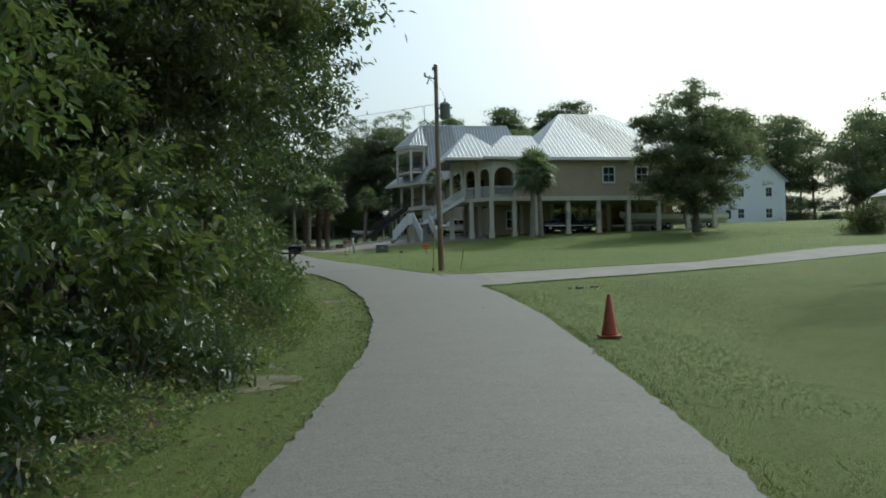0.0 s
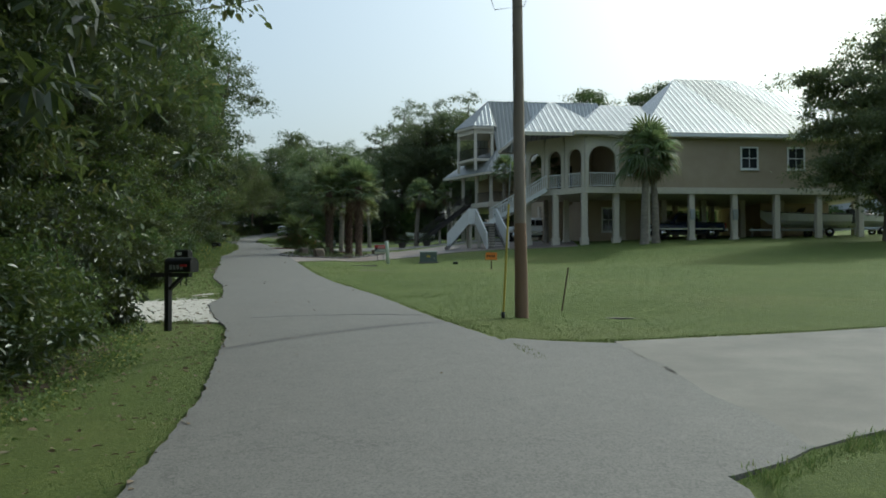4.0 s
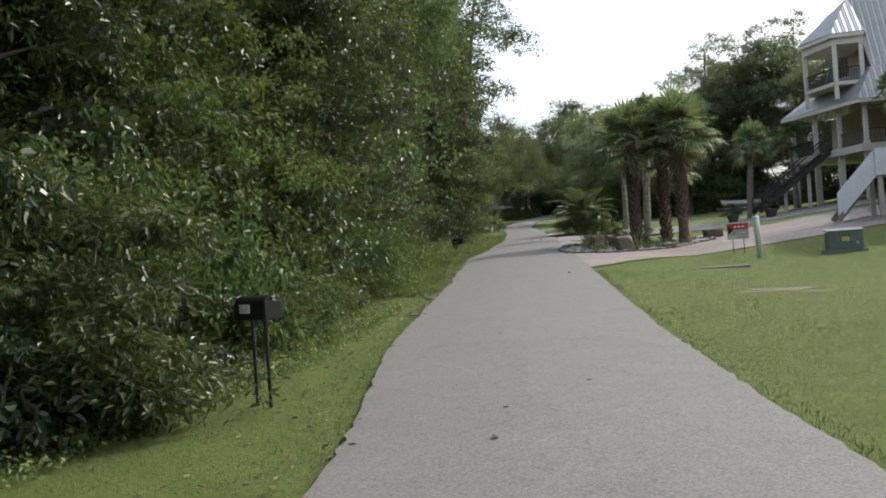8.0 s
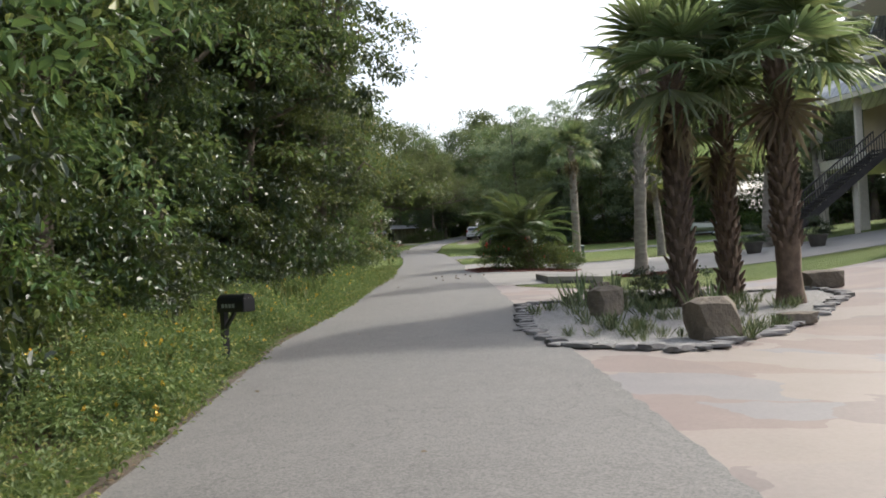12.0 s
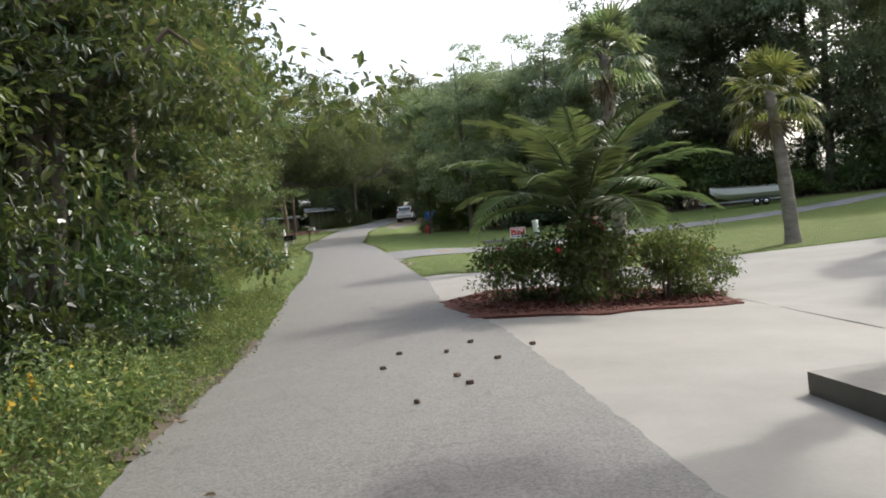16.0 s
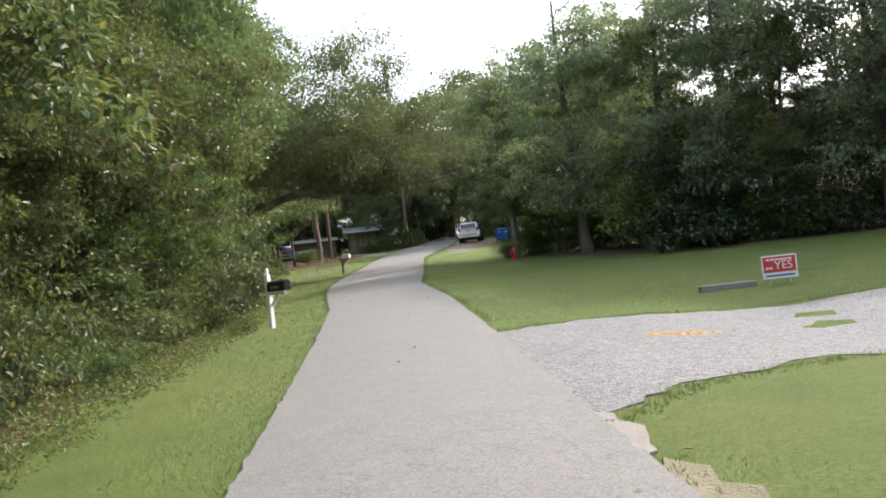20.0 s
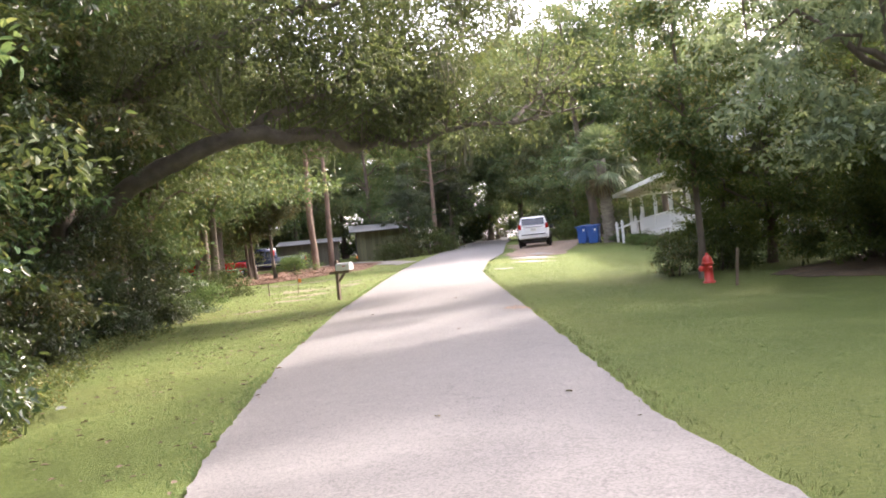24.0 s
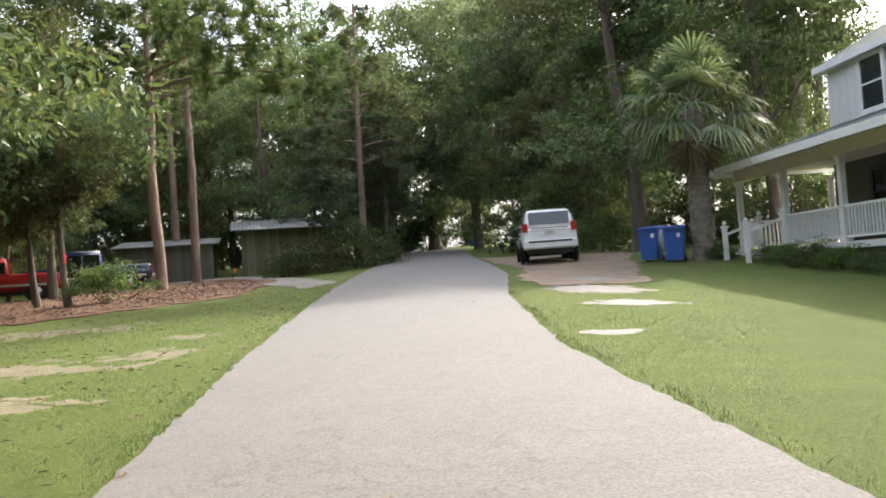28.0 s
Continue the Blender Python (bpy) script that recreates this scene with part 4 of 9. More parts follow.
# ---------------------------------------------------------------- woods
FRONT = [(-14, -2.6), (4, -1.8), (9.7, -1.6), (18, -1.8), (24, -2.7), (30, -4.5), (35, -5.3), (39, -7.0), (41, -9.5), (46.5, -12.2), (53, -12.6), (56, -13.1), (63.5, -15.6), (66, -16.2), (70, -18.4), (75, -21.0), (81, -23.4), (87, -25.4), (91, -25.4), (96, -26.0), (103, -28.8),
         (106, -31.2), (114.5, -34.8), (125, -38.3), (130, -40.3), (142, -47.4), (146, -50.0), (150, -50.9), (154.5, -52.6), (160, -54.4), (165, -58)]
WOOD_LABELS = {"a": "leafy green broadleaf tree at the wood's edge", "b": "light green broadleaf tree at the wood's edge", "c": "dark glossy-leaved evergreen tree in the wood",
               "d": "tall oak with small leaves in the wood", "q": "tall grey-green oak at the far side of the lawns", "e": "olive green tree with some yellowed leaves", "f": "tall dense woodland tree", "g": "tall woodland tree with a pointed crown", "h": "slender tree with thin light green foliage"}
BUSH_LABELS = {"a": "green leafy undergrowth bush by the verge", "b": "light green undergrowth bush by the verge", "c": "dark glossy-leaved bush by the verge", "d": "olive green bush by the verge"}


def wood_tree(k, x, y, s, sz=1.0, group="left woods"):
    plant_tree(T[k], x, y, random.uniform(0, 360), s, WOOD_LABELS[k], "tree", group, sz)


random.seed(5)
# front row of the roadside wood
y = -12.0
while y < 160:
    xf = float(along(y, FRONT))
    if not 40.5 < y < 47:
        k = random.choice("cacda" if y < 28 else "cccc" if y < 45 else "acab" if y < 66 else "ccac" if y < 97 else "abebca" if y < 100 else "ebeabe" if y < 137 else "cbdec")
        s = random.uniform(0.75, 1.05)
        wood_tree(k, xf - 2.2 * s - random.choice((0.1, 0.5, 1.0, 1.8)), y, s, random.uniform(0.95, 1.25))
    y += random.uniform(2.6, 3.5)
# second row, taller
y = -14.0
while y < 165:
    xf = float(along(y, FRONT))
    if not 41 < y < 47:
        wood_tree(random.choice("dcgad"), xf - random.uniform(5.5, 8.0), y + random.uniform(-0.8, 0.8), random.uniform(0.95, 1.2), random.uniform(1.0, 1.2))
    y += random.uniform(4.4, 5.6)
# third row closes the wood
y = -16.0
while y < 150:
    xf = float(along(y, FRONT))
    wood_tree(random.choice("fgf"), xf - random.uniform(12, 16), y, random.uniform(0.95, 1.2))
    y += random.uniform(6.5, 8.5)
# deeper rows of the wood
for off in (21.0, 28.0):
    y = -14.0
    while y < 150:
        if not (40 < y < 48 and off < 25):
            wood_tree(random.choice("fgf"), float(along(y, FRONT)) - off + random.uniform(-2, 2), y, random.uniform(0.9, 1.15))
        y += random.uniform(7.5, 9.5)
# undergrowth along the verge
y = -6.0
while y < 158:
    xf = float(along(y, FRONT))
    if not 40.8 < y < 46.6:
        k = random.choice("abcadb") if y < 78 else random.choice("ccac") if y < 98 else random.choice("dabd") if y < 128 else "c"
        s = random.uniform(0.65, 1.15)
        plant_bush(B[k], xf - 0.75 * s - random.uniform(0.0, 0.5) - (0.7 if 73.5 < y < 79 else 0.0), y, random.uniform(0, 360), s, BUSH_LABELS[k], "verge undergrowth", random.uniform(0.8, 1.3))
    y += random.uniform(1.3, 2.1)

# higher thicket behind the verge that hides the stems
thick = random.Random(61)
y = 46.9
while y < 104:
    k = thick.choice("caca") if y < 66 else thick.choice("accc")
    s = thick.uniform(1.0, 1.35)
    plant_bush(B[k], float(along(y, FRONT)) - 0.9 * s - thick.uniform(0.2, 1.1) - (0.8 if 73 < y < 79.5 else 0.0), y, thick.uniform(0, 360), s, BUSH_LABELS[k], "verge undergrowth", thick.uniform(1.2, 1.8))
    y += thick.uniform(2.2, 3.6)

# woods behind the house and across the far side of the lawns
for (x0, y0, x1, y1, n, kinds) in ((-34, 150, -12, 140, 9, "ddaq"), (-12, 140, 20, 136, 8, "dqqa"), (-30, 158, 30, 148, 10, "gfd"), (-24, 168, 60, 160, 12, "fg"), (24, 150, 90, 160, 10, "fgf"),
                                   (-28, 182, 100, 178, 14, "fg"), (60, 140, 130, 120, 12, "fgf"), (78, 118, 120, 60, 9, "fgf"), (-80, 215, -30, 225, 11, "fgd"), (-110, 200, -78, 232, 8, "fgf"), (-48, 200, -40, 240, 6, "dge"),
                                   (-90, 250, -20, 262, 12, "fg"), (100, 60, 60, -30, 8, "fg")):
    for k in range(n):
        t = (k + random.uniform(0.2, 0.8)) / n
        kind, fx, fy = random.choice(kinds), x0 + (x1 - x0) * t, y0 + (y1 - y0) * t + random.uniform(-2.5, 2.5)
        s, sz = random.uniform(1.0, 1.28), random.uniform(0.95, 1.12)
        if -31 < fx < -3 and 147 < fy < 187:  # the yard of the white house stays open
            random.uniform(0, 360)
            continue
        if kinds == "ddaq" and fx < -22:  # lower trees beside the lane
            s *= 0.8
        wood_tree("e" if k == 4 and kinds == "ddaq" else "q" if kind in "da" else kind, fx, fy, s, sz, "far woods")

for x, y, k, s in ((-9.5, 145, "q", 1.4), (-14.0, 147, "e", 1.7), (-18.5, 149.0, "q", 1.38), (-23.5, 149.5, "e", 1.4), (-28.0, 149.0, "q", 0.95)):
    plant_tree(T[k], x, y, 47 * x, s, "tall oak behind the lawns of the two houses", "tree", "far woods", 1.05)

# understory that closes the far woods near the ground
for (x0, y0, x1, y1, n) in ((-14, 144, 30, 140, 16), (-10, 152, 40, 148, 14), (-32.4, 156, -26, 149, 7), (-30, 146, -12, 139, 12), (-12, 139, 22, 133, 16), (22, 134, 62, 132, 14), (60, 134, 100, 100, 12), (-34, 160, -20, 200, 9), (-84, 214, -58, 222, 10), (-48, 196, -42, 235, 12), (-110, 200, -84, 214, 9), (-66, 240, -50, 246, 7), (-90, 236, -66, 244, 9)):
    for k in range(n):
        t = (k + random.uniform(0.2, 0.8)) / n
        kk = random.choice("abcd")
        plant_bush(B[kk], x0 + (x1 - x0) * t + random.uniform(-0.6, 0.6), y0 + (y1 - y0) * t + random.uniform(-0.8, 0.8), random.uniform(0, 360), random.uniform(1.3, 2.4), "dense understory bush at the far wood's edge", "far understory", random.uniform(0.8, 1.3))


# ---------------------------------------------------------------- the end of the lane: live oak, pines and bays
def live_oak():
    g = np.random.default_rng(77)
    x, y = -54.2, 149.6
    ob = thing("live_oak", x, y, land1(x, y), 0, "spreading live oak with mossy limbs over the lane", "tree")
    limbs = [[(0, 0, -0.3), (0.2, 0, 1.2), (0.9, 0.1, 2.6), (2.6, 0.2, 3.7), (4.6, 0.3, 4.5), (6.4, 0.6, 4.95), (7.1, 1.3, 4.8), (7.8, 2.9, 5.05), (7.95, 4.5, 4.65), (8.6, 4.9, 5.1), (9.3, 5.2, 4.65), (10.4, 6.0, 5.25), (12, 7.6, 5.4), (14, 9, 5.8)],
             [(0.6, 0.2, 2.0), (1.4, -0.6, 3.6), (3.2, -1.2, 5.4), (5.6, -0.8, 6.9), (8.6, 0.8, 8.0), (11, 3, 8.6)],
             [(5.6, 0.5, 4.75), (7.0, 1.3, 5.4), (8.0, 2.4, 6.1), (8.6, 4.0, 7.0), (9.5, 6.5, 8.2)],
             [(0.9, 0.3, 2.6), (0.2, 1.6, 4.6), (-0.6, 3.6, 6.6), (0.6, 7.0, 8.4), (2.2, 10, 9.2)],
             [(0.4, 0.1, 2.2), (-1.6, -1.6, 4.2), (-3.6, -3.4, 6.0), (-5, -6, 7.4)],
             [(2.2, 0.6, 3.6), (2.4, 3.0, 5.0), (3.2, 6.5, 6.4), (4.6, 10.5, 7.4)],
             [(9.3, 5.2, 4.65), (9.5, 6.6, 5.8), (10, 8.4, 7.2)], [(12, 7.6, 5.4), (12.6, 9, 6.4), (13, 11, 7.6)]]
    rad = [0.34, 0.22, 0.14, 0.22, 0.22, 0.18, 0.08, 0.09]
    items = []
    for pts, r in zip(limbs, rad):
        p = np.array(pts, float)
        k = np.linspace(0, len(p) - 1, len(p) * 4)
        q = np.stack([np.interp(k, np.arange(len(p)), p[:, c]) for c in range(3)], 1)
        ker = np.array([0.25, 0.5, 0.25])
        for _ in range(2):
            q[1:-1] = 0.25 * q[:-2] + 0.5 * q[1:-1] + 0.25 * q[2:]
        q[2:-2] += g.normal(size=(len(q) - 4, 3)) * 0.045
        items.append((q, np.linspace(r, 0.03, len(q))))
    cs = []
    for q, r in items:
        for _ in range(int(len(q) * 2.4)):
            t = g.uniform(0.35, 1.0)
            b = q[int(t * (len(q) - 1))]
            e = b + g.normal(size=3) * [1.3, 1.3, 0.9] + [0, 0, 0.7]
            if e[2] > 5.1:
                cs.append(e)
                if g.uniform() < 0.6:
                    items_k = np.linspace(0, 1, 4)[:, None]
                    twig = b * (1 - items_k) + e * items_k + g.normal(size=(4, 3)) * 0.06
                    TW.append((twig, np.linspace(0.03, 0.008, 4)))
    lobes = np.stack([g.uniform(-6, 12, 110), g.uniform(-5, 10, 110), 6.8 + 6.0 * g.uniform(0, 1, 110) ** 1.3], 1)
    for k in range(1100):
        e = lobes[k % 110] + g.normal(size=3) * [0.95, 0.95, 0.5]
        e[2] += 0.6 * math.sin(e[0]) + 0.5 * math.sin(e[1] * 0.8)
        cs.append(e)
    cs = np.array(cs)
    for k, it in enumerate(items):
        part("trunk" if k == 0 else "limb", tubes("limb", [it], M["oak_bark"], 10), None, ob)
    tagged(part("twig_mass", tubes("twig_mass", TW, M["oak_bark"], 5), None, ob), kind="stuff")
    v, f = spray(g, cs, g.uniform(0.5, 1.0, len(cs)), 96, 0.15, 0.45, 0.3)
    part("crown", mesh_of("crown", v, f, M["leaf_live"]), None, ob)
    hang = cs[g.choice(len(cs), 70, replace=False)] - [0, 0, 0.3]
    per = 26
    base = np.repeat(hang, per, 0) + g.normal(size=(70 * per, 3)) * [0.10, 0.10, 0.25]
    way = unit(np.array([0, 0, -1.0]) + g.normal(size=base.shape) * 0.12)
    v, f = leaf_data(base, way, unit(g.normal(size=base.shape)), g.uniform(0.25, 0.8, len(base)), np.full(len(base), 0.06))
    part("hanging_moss", mesh_of("hanging_moss", v, f, M["moss"]), None, ob, "grey strands of hanging moss")


TW = []
live_oak()


def pine(x, y, height, r0, seed, label, low=0.55, spread=2.2, boughs=()):
    g = np.random.default_rng(seed)
    ob = thing("pine_tree", x, y, land1(x, y), 0 if boughs else g.uniform(0, 360), label, "pine tree", "pines")
    zs = np.linspace(-0.2, height, 10)
    px = np.cumsum(g.normal(size=10)) * 0.05
    items = [(np.stack([px - px[0], px * 0.3, zs], 1), r0 * (1 - 0.7 * np.maximum(zs, 0) / height))]
    cs = []
    for k in range(26):
        z = height * (low + (1 - low) * (k + 0.5) / 26)
        a, l = k * 2.4 + g.uniform(-0.4, 0.4), spread * g.uniform(0.5, 1.1) * (1.15 - 0.75 * (z / height - low) / (1 - low))
        e = np.array([math.cos(a) * l, math.sin(a) * l, z + 0.2])
        kk = np.linspace(0, 1, 5)[:, None]
        b = np.array([0, 0, z - 0.2]) * (1 - kk) + e * kk
        b[:, 2] += 0.12 * np.sin(kk[:, 0] * 3.1)
        items.append((b, np.linspace(0.05, 0.012, 5)))
        for q in (0.55, 0.75, 0.9, 1.0):
            cs.append(np.array([0, 0, z]) * (1 - q) + e * q + g.normal(size=3) * 0.16)
    for e, z in boughs:
        e = np.array(e, float)
        kk = np.linspace(0, 1, 8)[:, None]
        b = np.array([0, 0, z]) * (1 - kk) + e * kk
        b[:, 2] += 0.5 * np.sin(kk[:, 0] * 3.1)
        items.append((b, np.linspace(0.08, 0.015, 8)))
        for q in np.linspace(0.4, 1.0, 60):
            cs.append(np.array([0, 0, z]) * (1 - q) + e * q + [0, 0, 0.5 * math.sin(q * 3.1)] + g.normal(size=3) * [0.75, 0.75, 0.45] * (0.6 + 0.6 * q))
    cs = np.array(cs)
    per = 72
    c = np.repeat(cs, per, 0)
    way = unit(g.normal(size=c.shape) + [0, 0, 0.35])
    v, f = leaf_data(c, way, unit(g.normal(size=c.shape)), g.uniform(0.22, 0.42, len(c)), np.full(len(c), 0.085))
    part("trunk", tubes("trunk", items, M["pine_bark"], 9), None, ob)
    part("crown", mesh_of("crown", v, f, M["needle"]), None, ob)


pine(-62.2, 184.0, 15, 0.24, 201, "tall pine with plated bark and long yellow-green boughs", 0.5, 2.4, (((8.2, -6.0, 7.2), 8.6), ((6.6, -6.6, 8.6), 9.2), ((9.4, -5.2, 6.2), 8.0)))
pine(-63.6, 189.6, 16, 0.22, 202, "tall straight pine in the straw bed", 0.5)
pine(-57.8, 197.0, 14, 0.2, 205, "pine leaning its yellow-green needles over the lane", 0.38, 3.4)
pine(-68.0, 196.0, 17, 0.22, 206, "tall pine behind the sheds", 0.5)
for x, y, s in ((-0.9, 150, 0.93), (8.2, 150, 1.0), (15.6, 151, 0.97), (19.2, 149, 1.03)):
    plant_tree(T["j"], x, y, random.uniform(0, 360), s, "tall tree with an umbrella crown above the roofs", "tree", "trees above the roofs", 1.0)
for x, y, s in ((-27.6, 95.6, 1.0), (-29.0, 99.5, 1.05)):
    plant_tree(T["k"], x, y, random.uniform(0, 360), s, "tall lacy tree with open dark sprays", "tree")
plant_bush(T["l"], -12.4, 51.3, 0, 0.8, "pale narrow-leaved bush beside the gravel drive")
for y, k, s, d in ((8, "a", 1.2, 3.2), (19, "d", 1.05, 3.5), (29, "c", 1.2, 3.2), (34.0, "c", 1.4, 3.4), (37.0, "d", 1.3, 3.8), (48.6, "c", 1.2, 4.2), (52, "c", 1.2, 3.4), (57, "i", 1.1, 4.6), (62, "d", 1.15, 3.4), (68, "d", 1.15, 2.8), (74, "c", 1.2, 2.6), (79, "d", 1.2, 2.6), (84.5, "d", 1.25, 2.4), (90, "c", 1.25, 2.2), (95.5, "d", 1.2, 2.4), (101, "e", 1.35, 2.6), (107, "e", 1.35, 3.0), (113, "e", 1.3, 2.6), (119, "e", 1.3, 3.2), (125, "e", 1.35, 2.8), (131, "d", 1.1, 3.0), (137, "d", 1.15, 3.2), (144, "e", 1.3, 2.6), (148.5, "d", 1.35, 3.6), (153, "d", 1.45, 4.4), (158, "d", 1.4, 4.0), (163, "e", 1.6, 4.0)):
    plant_tree(T[k], float(along(y, FRONT)) - d, y, random.uniform(0, 360), s, "tall leafy tree leaning out of the wood's edge", "tree", "left woods", 1.1, 0.0, {48.6: 6.0, 37.0: 8.0, 34.0: 7.0, 29: 5.0, 19: 5.0, 90: 7.0, 84.5: 6.0, 95.5: 7.0}.get(y, 0.0))
for x, y, k, s in ((-61.8, 170.0, "d", 1.45), (-64, 175, "d", 1.5), (-58.5, 165.5, "d", 1.35), (-66, 213, "d", 1.45), (-54.5, 216, "d", 1.4), (-50.5, 209, "e", 1.4), (-75, 207, "d", 1.4), (-61, 232, "f", 1.5), (-67, 184, "d", 1.15), (-71, 186.5, "e", 1.3), (-66.5, 172.5, "d", 1.1), (-72, 169, "d", 1.2), (-63, 167.5, "e", 1.1), (-60.5, 163, "d", 1.05), (-66, 160, "d", 1.2), (-38, 196, "d", 1.3), (-43.5, 199, "d", 1.25)):
    oak = plant_tree(T[k], x, y, random.uniform(0, 360), s, "tall oak closing the view round the yards", "tree", "yard oaks", 1.1)
    for ch in oak.children:
        if ch.name.startswith("trunk"):
            ch.scale = (0.55, 0.55, 1.0)
for k in range(16):
    y = 158 + k * 4.2
    wood_tree("fg"[k % 2], -86 + 3 * math.sin(k * 2.1), y, random.uniform(1.0, 1.3), 1.0, "far woods")
    plant_bush(B["abcd"[k % 4]], -79 + 2.5 * math.sin(k * 1.7), y, random.uniform(0, 360), random.uniform(1.6, 2.4), "dense understory bush behind the yards", "far understory")
pine(19.3, 32.5, 13, 0.2, 210, "pine standing at the lawn's far edge", 0.4, 2.5)
for x, y, k, s, lab in ((-61.7, 177.3, "m", 1.0, "slim bay tree at the straw bed"), (-65.2, 180.5, "m", 1.05, "slim bay tree at the straw bed"), (-63.6, 178.4, "m", 0.9, "slim bay tree at the straw bed"), (-58.3, 192.5, "c", 0.6, "glossy magnolia beside the shed"), (-57.2, 199.5, "c", 0.7, "dark magnolia beside the lane"), (-66.5, 176.5, "d", 0.8, "oak behind the straw bed"), (-72.5, 178.5, "d", 0.9, "oak behind the parked trucks"),
                        (-73, 192, "d", 0.9, "oak behind the parked trucks"), (-64.0, 199.5, "d", 1.0, "oak over the sheds"), (-59.5, 204, "g", 0.9, "tall tree beside the lane's far end"), (-70, 203, "d", 1.0, "oak behind the sheds"), (-77, 186, "d", 1.0, "oak at the yard's edge"),
                        (-43.6, 186.5, "d", 1.2, "spreading oak beside the parked SUV"), (-45.6, 191.5, "e", 0.95, "yellow-green tree beside the lane"), (-41.4, 190.0, "d", 1.4, "oak behind the bins"), (-46.6, 197, "e", 1.55, "yellow-green tree beside the lane"), (-39.0, 184.5, "d", 0.95, "oak behind the porch"), (-48.4, 205, "d", 1.4, "light tree beside the lane"), (-36, 193, "d", 1.1, "oak behind the white house"),
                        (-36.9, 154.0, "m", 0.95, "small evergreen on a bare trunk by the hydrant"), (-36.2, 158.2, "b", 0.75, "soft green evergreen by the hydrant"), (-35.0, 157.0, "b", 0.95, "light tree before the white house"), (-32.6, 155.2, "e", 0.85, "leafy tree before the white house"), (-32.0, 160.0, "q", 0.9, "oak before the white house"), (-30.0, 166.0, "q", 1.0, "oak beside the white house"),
                        (-31.4, 152.6, "b", 0.9, "light tree at the wood's corner"), (-28.6, 149.0, "b", 1.2, "light tree on the far side of the lawn"), (-62, 216, "d", 1.1, "oak at the lane's far end"), (-56, 226, "e", 1.1, "light tree at the lane's far end"), (-68, 226, "d", 1.2, "oak at the lane's far end")):
    plant_tree(T[k], x, y, random.uniform(0, 360), s, lab, "tree")
plant_bush(B["b"], -60.7, 178.0, 10, 0.95, "bright leafy shrub in the pine straw")
for x, y, s in ((-40.2, 185.2, 1.7), (-38.4, 186.0, 1.9), (-36.6, 187.4, 2.0), (-41.8, 187.0, 1.6), (-37.6, 155.6, 0.9), (-36.4, 156.2, 1.0), (-58.0, 191.0, 1.5), (-57.0, 193.5, 1.6), (-58.8, 189.6, 1.0), (33, 72, 1.9), (34.5, 73, 1.6), (-55.8, 160.2, 0.8), (-57, 163.5, 1.0), (-45.0, 188.6, 1.2), (-46.4, 190.2, 1.1)):
    plant_bush(B["ad"[int(s * 10) % 2]], x, y, random.uniform(0, 360), s, "rounded green shrub beside the grass", "shrubs")

# ---------------------------------------------------------------- drives, beds and bare ground
def dapple(name, x, y, rx, ry, n, mat, label, category, lift=0.006, turn=0.0, seed=1, size=0.11):
    """A worn patch with a broken edge: many small irregular flakes that lie flat, joined."""
    g = np.random.default_rng(seed)
    vs, fs = [], []
    for k in range(n):
        q = g.normal(size=2) * 0.48
        d = math.hypot(*q)
        r = size * g.uniform(0.5, 1.4) * max(0.25, 1.25 - 0.7 * d) * (1.0 + min(rx, ry))
        px, py = q[0] * rx, q[1] * ry
        cx, cy = x + px * math.cos(turn) - py * math.sin(turn), y + px * math.sin(turn) + py * math.cos(turn)
        a = np.arange(9) * 0.698
        rr = r * g.uniform(0.6, 1.3, 9)
        ex, ey = cx + rr * np.cos(a) * 1.3, cy + rr * np.sin(a)
        X, Y = np.append(ex, cx), np.append(ey, cy)
        inside = (X > along(Y, LEFT_EDGE)) & (X < along(Y, RIGHT_EDGE))
        Z = np.where(inside, lane_top(X, Y), land(X, Y)) + lift + 0.004 + 0.0006 * (k % 12)
        Z[:9] -= lift + 0.0006 * (k % 12) + 0.003
        o = len(vs) * 10
        vs.append(np.stack([X, Y, Z], 1))
        fs += [(o + j, o + (j + 1) % 9, o + 9) for j in range(9)]
    return tagged(new(name, mesh_of(name, np.concatenate(vs), np.array(fs), mat)), label, category, "", "structure")


sheet("side_road_mouth", [(1.2, 29.3), (2.1, 29.7), (2.9, 30.8), (2.5, 33.6), (1.95, 37.0), (0.3, 37.3), (-1.6, 34)], 0.03, M["asphalt"], 1.0, 0.12, label="asphalt apron where the drive meets the lane", category="road")
sheet("concrete_drive", [(2.85, 30.7), (3.9, 31.5), (6.4, 32.9), (9.2, 34.4), (13.5, 37.4), (22, 44.6), (35, 54.5), (34, 57), (22, 51.6), (12.2, 41.2), (5.0, 38.2), (1.9, 37.2), (2.4, 33.7)], 0.03, M["old_concrete"], 1.2, 0.07, label="weathered concrete drive with cracks", category="driveway")
sheet("white_gravel_drive", [(-5.1, 39.7), (-6.0, 40.4), (-8.2, 40.4), (-11, 41), (-22, 44), (-22, 48.5), (-12.7, 46.6), (-9.9, 45.5), (-8.4, 46.6), (-8.2, 46.0), (-7.3, 45.2)], 0.02, M["gravel_white"], 0.8, 0.25, label="white shell gravel drive into the wood", category="driveway")
sheet("stained_drive", [(-12.2, 68.6), (-11, 73.6), (-9, 76.9), (-7.6, 78.1), (-4.5, 79.2), (3.2, 80.2), (3.2, 90), (-2.5, 98.5), (-9.5, 92.5), (-13.3, 89.1), (-14.7, 88.4), (-16.0, 87.8), (-17.4, 88.0), (-18.3, 88.6), (-18.6, 89.2), (-19.8, 89.0), (-18, 84), (-15.6, 77.3), (-13.2, 70)], 0.02, M["stained"], 1.2, 0.04, label="concrete drive stained in rose, tan and slate patches", category="driveway")
